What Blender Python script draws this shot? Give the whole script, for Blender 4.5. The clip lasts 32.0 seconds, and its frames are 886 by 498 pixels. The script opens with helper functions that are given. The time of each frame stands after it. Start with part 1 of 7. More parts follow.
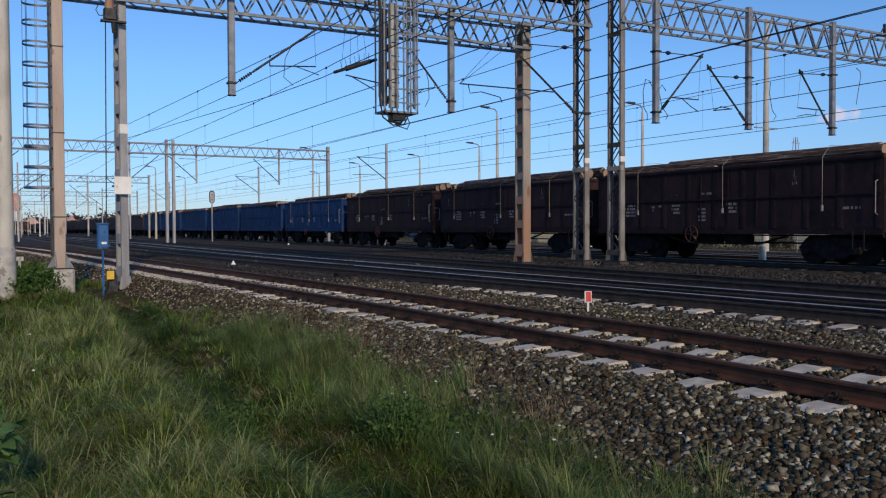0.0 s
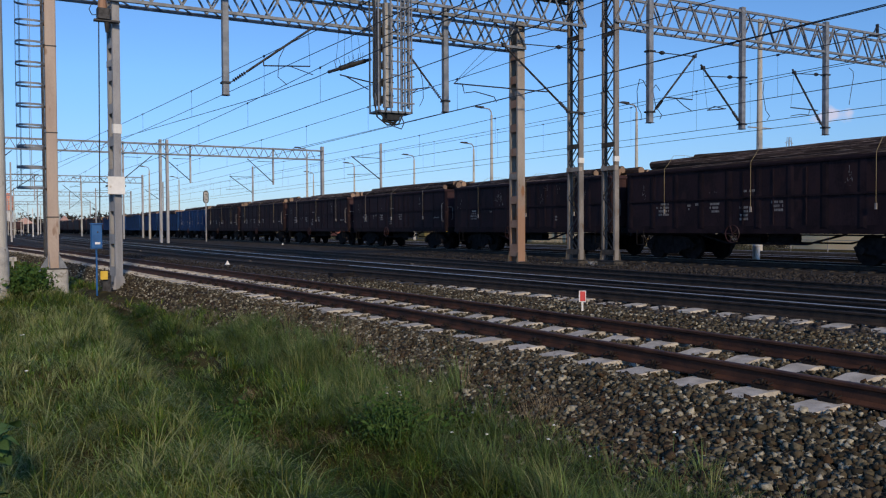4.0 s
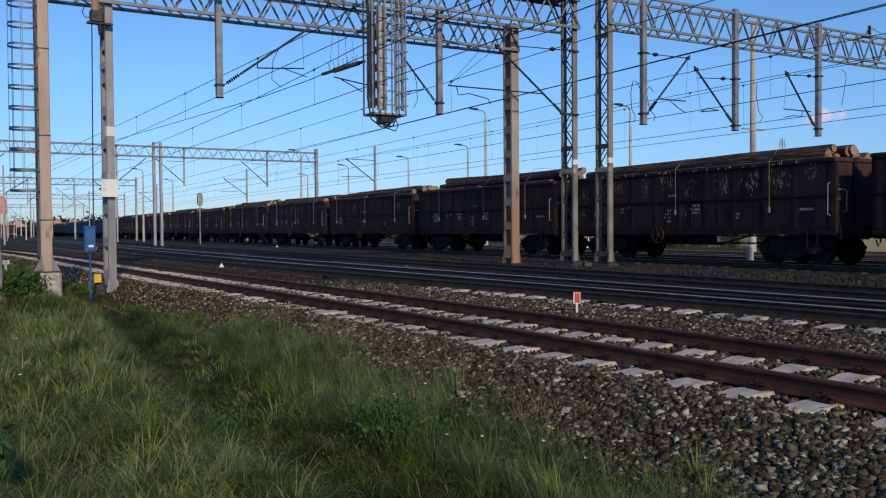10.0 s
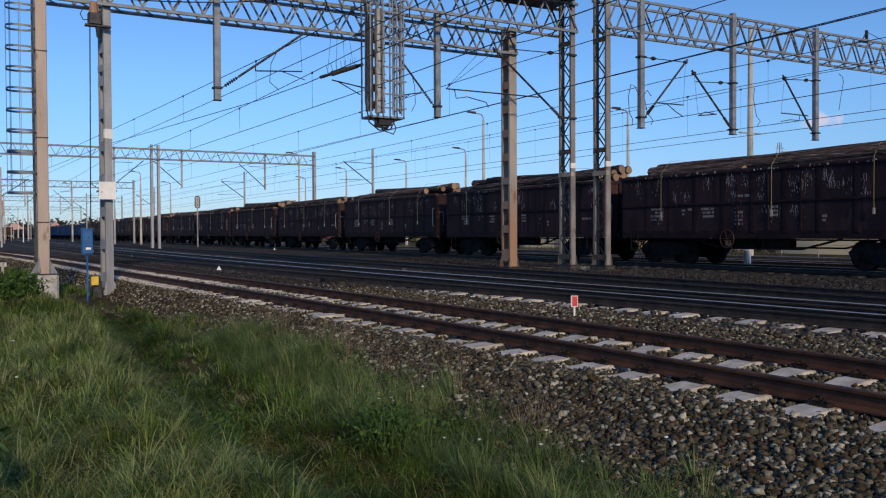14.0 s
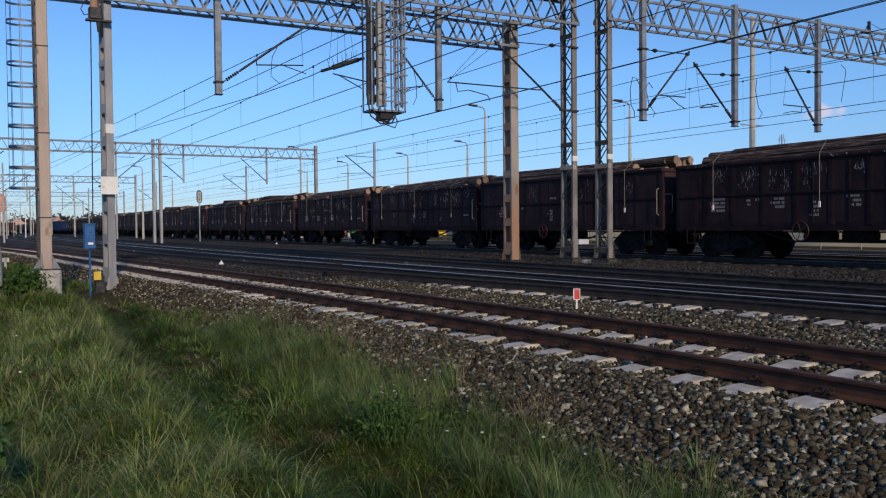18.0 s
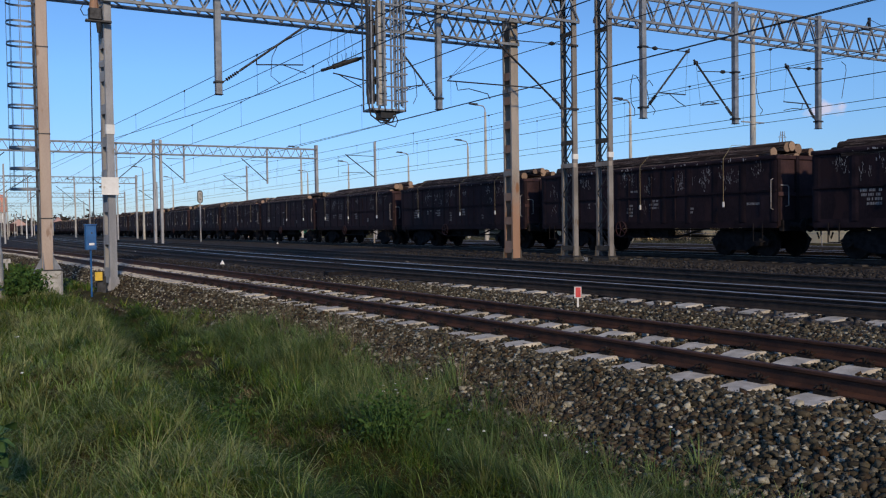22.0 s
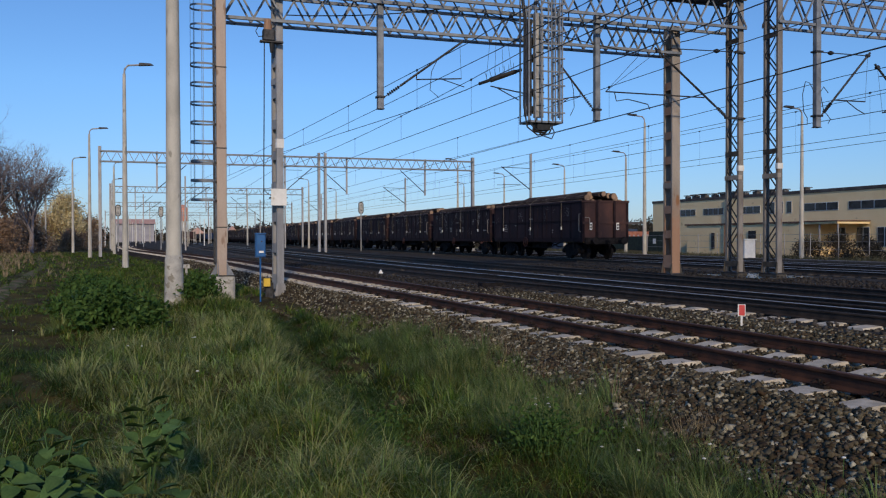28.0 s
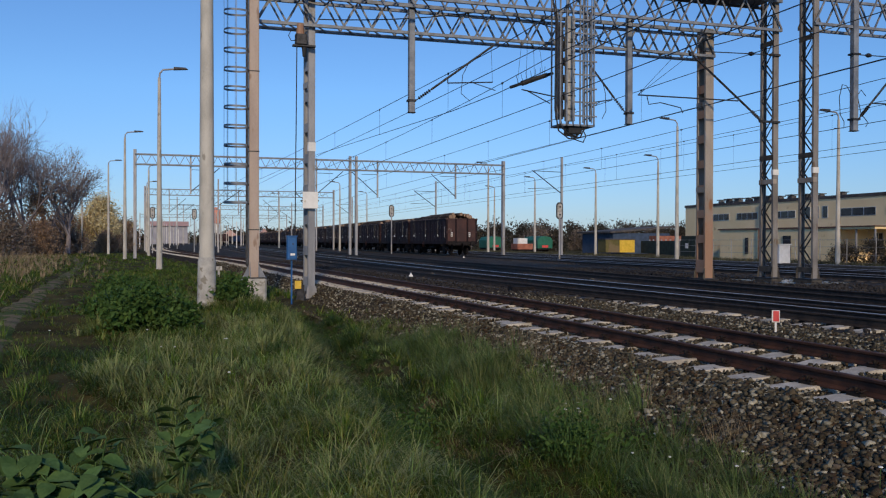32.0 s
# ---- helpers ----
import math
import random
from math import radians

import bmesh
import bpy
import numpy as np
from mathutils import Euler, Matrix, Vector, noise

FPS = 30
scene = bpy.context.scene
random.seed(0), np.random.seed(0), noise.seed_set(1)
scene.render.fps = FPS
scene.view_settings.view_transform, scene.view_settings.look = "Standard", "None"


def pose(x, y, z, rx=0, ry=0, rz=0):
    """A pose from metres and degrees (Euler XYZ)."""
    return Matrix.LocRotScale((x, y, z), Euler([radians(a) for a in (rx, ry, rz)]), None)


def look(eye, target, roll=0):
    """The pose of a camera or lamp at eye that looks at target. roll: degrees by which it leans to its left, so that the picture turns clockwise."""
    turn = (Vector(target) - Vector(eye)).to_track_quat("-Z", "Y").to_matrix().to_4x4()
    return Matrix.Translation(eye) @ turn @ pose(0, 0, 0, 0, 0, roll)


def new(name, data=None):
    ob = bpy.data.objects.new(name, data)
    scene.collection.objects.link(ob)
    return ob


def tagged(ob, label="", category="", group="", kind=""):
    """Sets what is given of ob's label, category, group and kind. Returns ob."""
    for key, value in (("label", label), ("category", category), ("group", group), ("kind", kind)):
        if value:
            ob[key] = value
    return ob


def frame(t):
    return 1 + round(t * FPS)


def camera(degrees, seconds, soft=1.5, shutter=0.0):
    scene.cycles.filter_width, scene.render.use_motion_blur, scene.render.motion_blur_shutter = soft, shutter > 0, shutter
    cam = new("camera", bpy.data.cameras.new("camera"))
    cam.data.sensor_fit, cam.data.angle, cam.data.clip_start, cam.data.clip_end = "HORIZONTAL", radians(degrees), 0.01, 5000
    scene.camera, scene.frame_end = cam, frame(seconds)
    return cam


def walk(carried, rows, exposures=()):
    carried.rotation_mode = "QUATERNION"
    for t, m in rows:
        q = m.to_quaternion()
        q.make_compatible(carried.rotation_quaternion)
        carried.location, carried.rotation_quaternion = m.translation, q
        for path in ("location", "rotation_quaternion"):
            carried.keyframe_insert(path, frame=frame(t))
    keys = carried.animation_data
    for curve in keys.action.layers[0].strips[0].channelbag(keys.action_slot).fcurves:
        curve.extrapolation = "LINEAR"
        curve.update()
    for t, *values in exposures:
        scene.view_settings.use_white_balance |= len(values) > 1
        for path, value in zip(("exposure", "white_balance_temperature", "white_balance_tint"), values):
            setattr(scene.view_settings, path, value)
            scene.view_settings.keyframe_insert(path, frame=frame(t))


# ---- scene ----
# ---------------------------------------------------------------- camera and its walk
EYE = (0.0, 0.0, 1.22)
cam = camera(55.2, 32.0, soft=1.2)
PATH = [(t, pose(EYE[0], EYE[1], EYE[2], rx, ry, rz)) for t, rx, ry, rz in (
    (0, 88.538, 0.203, -28.784), (0.5, 88.620, 0.314, -28.887), (1, 88.746, 0.256, -29.014), (1.5, 88.718, 0.192, -29.086),
    (2, 88.657, 0.208, -29.108), (2.5, 88.677, 0.175, -29.143), (3, 88.552, 0.007, -29.189), (3.5, 88.510, 0.104, -29.167),
    (5.5, 88.736, 0.542, -29.214), (6, 88.639, 0.364, -29.310), (6.5, 88.678, 0.556, -29.331), (7, 88.620, 0.611, -29.411),
    (7.5, 88.567, 0.605, -29.459), (8, 88.619, 0.558, -29.469), (8.5, 88.599, 0.398, -29.399), (9, 88.532, 0.359, -29.394),
    (9.5, 88.565, 0.361, -29.488), (10, 88.652, 0.408, -29.540), (10.5, 88.659, 0.385, -29.598), (11, 88.710, 0.426, -29.615),
    (11.5, 88.703, 0.306, -29.599), (12, 88.616, 0.285, -29.692), (12.5, 88.646, 0.322, -29.669), (13, 88.749, 0.311, -29.631),
    (13.5, 88.814, 0.272, -29.669), (14, 88.867, 0.289, -29.696), (14.5, 88.824, 0.423, -29.666), (16.5, 88.678, 0.695, -29.567),
    (17, 88.646, 0.712, -29.613), (17.5, 88.562, 0.622, -29.627), (18, 88.428, 0.533, -29.563), (18.5, 88.505, 0.638, -29.548),
    (19, 88.551, 0.681, -29.480), (19.5, 88.509, 0.608, -29.482), (20, 88.451, 0.617, -29.517), (20.5, 88.393, 0.602, -29.546),
    (21, 88.322, 0.530, -29.499), (21.5, 88.317, 0.684, -29.480), (22, 88.349, 0.828, -29.509), (22.5, 88.523, 0.943, -29.529),
    (23, 88.727, 0.880, -29.505), (23.5, 88.642, 0.691, -29.452), (24, 88.486, 0.518, -29.397), (24.5, 88.405, 0.706, -29.023),
    (25, 88.422, 0.801, -27.260), (25.5, 88.539, 1.016, -24.306), (27.5, 89.114, 0.084, -19.497), (28, 89.245, 0.122, -19.079),
    (28.5, 89.419, 0.115, -18.867), (29, 89.503, 0.009, -18.896), (29.5, 89.625, -0.187, -19.054), (30, 89.632, -0.151, -19.024),
    (30.5, 89.628, -0.215, -18.803), (31, 89.627, -0.263, -18.415), (31.5, 89.535, -0.289, -17.776), (32, 89.476, -0.164, -17.034),
)]
walk(cam, PATH, exposures=[(0, -0.06, 6500, 10), (24, -0.06, 6500, 10), (28, -0.2, 6500, 10), (32, -0.22, 6500, 10)])

# ---------------------------------------------------------------- sky and sun
SUN_AZ, SUN_EL = 191.0, 24.0   # degrees clockwise from +y, and above the horizon
world = bpy.data.worlds.new("sky")
scene.world = world
world.use_nodes = True
wn, wl = world.node_tree.nodes, world.node_tree.links
wn.clear()
sky = wn.new("ShaderNodeTexSky")
sky.sky_type, sky.sun_disc = "NISHITA", False
sky.sun_elevation, sky.sun_rotation = radians(SUN_EL), radians(SUN_AZ)
sky.altitude, sky.air_density, sky.dust_density, sky.ozone_density = 50, 1.0, 0.15, 3.5
sky_bg = wn.new("ShaderNodeBackground")
sky_bg.inputs["Strength"].default_value = 0.123
sky_out = wn.new("ShaderNodeOutputWorld")
sky_tint = wn.new("ShaderNodeMixRGB")
sky_tint.blend_type, sky_tint.inputs[0].default_value, sky_tint.inputs[2].default_value = "MULTIPLY", 1.0, (0.66, 0.90, 1.18, 1)
wl.new(sky.outputs[0], sky_tint.inputs[1])
# thin lilac evening haze low over the horizon
sky_co, sky_up, sky_ramp, sky_haze = wn.new("ShaderNodeTexCoord"), wn.new("ShaderNodeSeparateXYZ"), wn.new("ShaderNodeValToRGB"), wn.new("ShaderNodeMixRGB")
wl.new(sky_co.outputs["Generated"], sky_up.inputs[0])
wl.new(sky_up.outputs[2], sky_ramp.inputs[0])
sky_ramp.color_ramp.elements[0].color, sky_ramp.color_ramp.elements[1].color = (0.77, 0.69, 0.78, 1), (1, 1, 1, 1)
sky_ramp.color_ramp.elements[0].position, sky_ramp.color_ramp.elements[1].position = 0.0, 0.17
sky_haze.blend_type, sky_haze.inputs[0].default_value = "MULTIPLY", 1.0
wl.new(sky_tint.outputs[0], sky_haze.inputs[1])
wl.new(sky_ramp.outputs[0], sky_haze.inputs[2])
# one small pinkish cloud low in the sky
cl_off, cl_dist, cl_wob, cl_sum, cl_ramp, sky_cloud = wn.new("ShaderNodeVectorMath"), wn.new("ShaderNodeVectorMath"), wn.new("ShaderNodeTexNoise"), wn.new("ShaderNodeMath"), wn.new("ShaderNodeValToRGB"), wn.new("ShaderNodeMixRGB")
cl_off.operation, cl_off.inputs[1].default_value = "SUBTRACT", (0.800, 0.589, 0.116)
cl_sc = wn.new("ShaderNodeVectorMath")
cl_sc.operation, cl_sc.inputs[1].default_value = "MULTIPLY", (20, 20, 52)
cl_dist.operation = "LENGTH"
wl.new(sky_co.outputs["Generated"], cl_off.inputs[0])
wl.new(cl_off.outputs[0], cl_sc.inputs[0])
wl.new(cl_sc.outputs[0], cl_dist.inputs[0])
wl.new(sky_co.outputs["Generated"], cl_wob.inputs["Vector"])
cl_wob.inputs["Scale"].default_value, cl_wob.inputs["Detail"].default_value = 60, 5
cl_sum.operation, cl_sum.inputs[1].default_value = "MULTIPLY_ADD", 1.1
wl.new(cl_wob.outputs[0], cl_sum.inputs[0])
wl.new(cl_dist.outputs["Value"], cl_sum.inputs[2])
cl_ramp.color_ramp.elements[0].position, cl_ramp.color_ramp.elements[1].position = 0.7, 1.25
cl_ramp.color_ramp.elements[0].color, cl_ramp.color_ramp.elements[1].color = (0.75, 0.75, 0.75, 1), (0, 0, 0, 1)
wl.new(cl_sum.outputs[0], cl_ramp.inputs[0])
wl.new(cl_ramp.outputs[0], sky_cloud.inputs[0])
wl.new(sky_haze.outputs[0], sky_cloud.inputs[1])
sky_cloud.inputs[2].default_value = (6.0, 5.4, 6.3, 1)
wl.new(sky_cloud.outputs[0], sky_bg.inputs["Color"])
wl.new(sky_bg.outputs[0], sky_out.inputs["Surface"])
sun = new("sun", bpy.data.lights.new("sun", "SUN"))
sun.data.energy, sun.data.angle, sun.data.color = 2.9, radians(3.0), (1.0, 0.80, 0.56)
sun_way = Vector((math.sin(radians(SUN_AZ)) * math.cos(radians(SUN_EL)), math.cos(radians(SUN_AZ)) * math.cos(radians(SUN_EL)), math.sin(radians(SUN_EL))))
sun.matrix_world = look(sun_way * 50, (0, 0, 0))


# ---------------------------------------------------------------- materials
def mat(name, dark, light, scale=8.0, rough=0.7, metal=0.0, bump=0.15, fine=60.0, third=None, third_at=0.62, stretch=(1, 1, 1), spread=0.0, spec=0.4):
    """A surface of two tones mixed by noise at two scales, with an optional third tone in patches, and fine relief."""
    m = bpy.data.materials.new(name)
    m.use_nodes = True
    n, l = m.node_tree.nodes, m.node_tree.links
    b = n["Principled BSDF"]
    co = n.new("ShaderNodeTexCoord")
    mp = n.new("ShaderNodeMapping")
    mp.inputs["Scale"].default_value = stretch
    l.new(co.outputs["Object"], mp.inputs["Vector"])
    big, small = n.new("ShaderNodeTexNoise"), n.new("ShaderNodeTexNoise")
    for t, s, d in ((big, scale, 5), (small, fine, 3)):
        t.inputs["Scale"].default_value, t.inputs["Detail"].default_value = s, d
        l.new(mp.outputs[0], t.inputs["Vector"])
    ob = n.new("ShaderNodeObjectInfo")
    sc = n.new("ShaderNodeMath")
    sc.operation, sc.inputs[1].default_value = "MULTIPLY", 37.0
    l.new(ob.outputs["Random"], sc.inputs[0])
    l.new(sc.outputs[0], mp.inputs["Location"])
    add = n.new("ShaderNodeMath")
    add.operation, add.use_clamp = "MULTIPLY_ADD", False
    add.inputs[1].default_value = 0.45
    l.new(small.outputs[0], add.inputs[0])
    sub = n.new("ShaderNodeMath")
    sub.operation, sub.inputs[1].default_value = "SUBTRACT", 0.225
    l.new(big.outputs[0], sub.inputs[0])
    l.new(sub.outputs[0], add.inputs[2])
    ramp = n.new("ShaderNodeValToRGB")
    ramp.color_ramp.elements[0].position, ramp.color_ramp.elements[1].position = 0.34, 0.66
    ramp.color_ramp.elements[0].color, ramp.color_ramp.elements[1].color = (*dark, 1), (*light, 1)
    l.new(add.outputs[0], ramp.inputs[0])
    col = ramp.outputs[0]
    if third:
        pt = n.new("ShaderNodeTexNoise")
        pt.inputs["Scale"].default_value, pt.inputs["Detail"].default_value = scale * 1.7, 8
        l.new(mp.outputs[0], pt.inputs["Vector"])
        pr = n.new("ShaderNodeValToRGB")
        pr.color_ramp.elements[0].position, pr.color_ramp.elements[1].position = third_at, third_at + 0.05
        l.new(pt.outputs[0], pr.inputs[0])
        mx = n.new("ShaderNodeMixRGB")
        l.new(pr.outputs[0], mx.inputs[0])
        l.new(col, mx.inputs[1])
        mx.inputs[2].default_value = (*third, 1)
        col = mx.outputs[0]
    if spread:
        hs = n.new("ShaderNodeHueSaturation")
        ma = n.new("ShaderNodeMapRange")
        ma.inputs["To Min"].default_value, ma.inputs["To Max"].default_value = 1 - spread, 1 + spread
        l.new(ob.outputs["Random"], ma.inputs[0])
        l.new(ma.outputs[0], hs.inputs["Value"])
        l.new(col, hs.inputs["Color"])
        col = hs.outputs[0]
    l.new(col, b.inputs["Base Color"])
    rr = n.new("ShaderNodeMapRange")
    rr.inputs["To Min"].default_value, rr.inputs["To Max"].default_value = max(rough - 0.12, 0.03), min(rough + 0.12, 1)
    l.new(big.outputs[0], rr.inputs[0])
    l.new(rr.outputs[0], b.inputs["Roughness"])
    b.inputs["Metallic"].default_value = metal
    b.inputs["Specular IOR Level"].default_value = spec
    if bump:
        bp = n.new("ShaderNodeBump")
        bp.inputs["Strength"].default_value, bp.inputs["Distance"].default_value = bump, 0.02
        l.new(add.outputs[0], bp.inputs["Height"])
        l.new(bp.outputs[0], b.inputs["Normal"])
    return m


def island_mat(name, tones, rough=0.85, fine=30.0, trans=0.0, swing=0.3, spec=0.14, relief=0.0):
    """For joined loose pieces: every piece takes one of several tones by its own random number."""
    m = bpy.data.materials.new(name)
    m.use_nodes = True
    n, l = m.node_tree.nodes, m.node_tree.links
    b = n["Principled BSDF"]
    geo = n.new("ShaderNodeNewGeometry")
    ramp = n.new("ShaderNodeValToRGB")
    el = ramp.color_ramp.elements
    while len(el) < len(tones):
        el.new(0.5)
    for i, c in enumerate(tones):
        el[i].position, el[i].color = i / (len(tones) - 1), (*c, 1)
    l.new(geo.outputs["Random Per Island"], ramp.inputs[0])
    co = n.new("ShaderNodeTexCoord")
    nz = n.new("ShaderNodeTexNoise")
    nz.inputs["Scale"].default_value, nz.inputs["Detail"].default_value = fine, 4
    l.new(co.outputs["Object"], nz.inputs["Vector"])
    hs = n.new("ShaderNodeHueSaturation")
    ma = n.new("ShaderNodeMapRange")
    ma.inputs["From Min"].default_value, ma.inputs["From Max"].default_value = 0.3, 0.7
    ma.inputs["To Min"].default_value, ma.inputs["To Max"].default_value = 1 - swing, 1 + swing
    l.new(nz.outputs[0], ma.inputs[0])
    l.new(ma.outputs[0], hs.inputs["Value"])
    l.new(ramp.outputs[0], hs.inputs["Color"])
    l.new(hs.outputs[0], b.inputs["Base Color"])
    b.inputs["Roughness"].default_value = rough
    b.inputs["Specular IOR Level"].default_value = spec
    if relief:
        bp = n.new("ShaderNodeBump")
        bp.inputs["Strength"].default_value, bp.inputs["Distance"].default_value = relief, 0.012
        l.new(nz.outputs[0], bp.inputs["Height"])
        l.new(bp.outputs[0], b.inputs["Normal"])
    if trans:
        b.inputs["Subsurface Weight"].default_value = 0.0
        b.inputs["Transmission Weight"].default_value = 0.0
        tr = n.new("ShaderNodeBsdfTranslucent")
        l.new(hs.outputs[0], tr.inputs["Color"])
        ms = n.new("ShaderNodeMixShader")
        ms.inputs[0].default_value = trans
        l.new(b.outputs[0], ms.inputs[1])
        l.new(tr.outputs[0], ms.inputs[2])
        l.new(ms.outputs[0], n["Material Output"].inputs["Surface"])
    return m


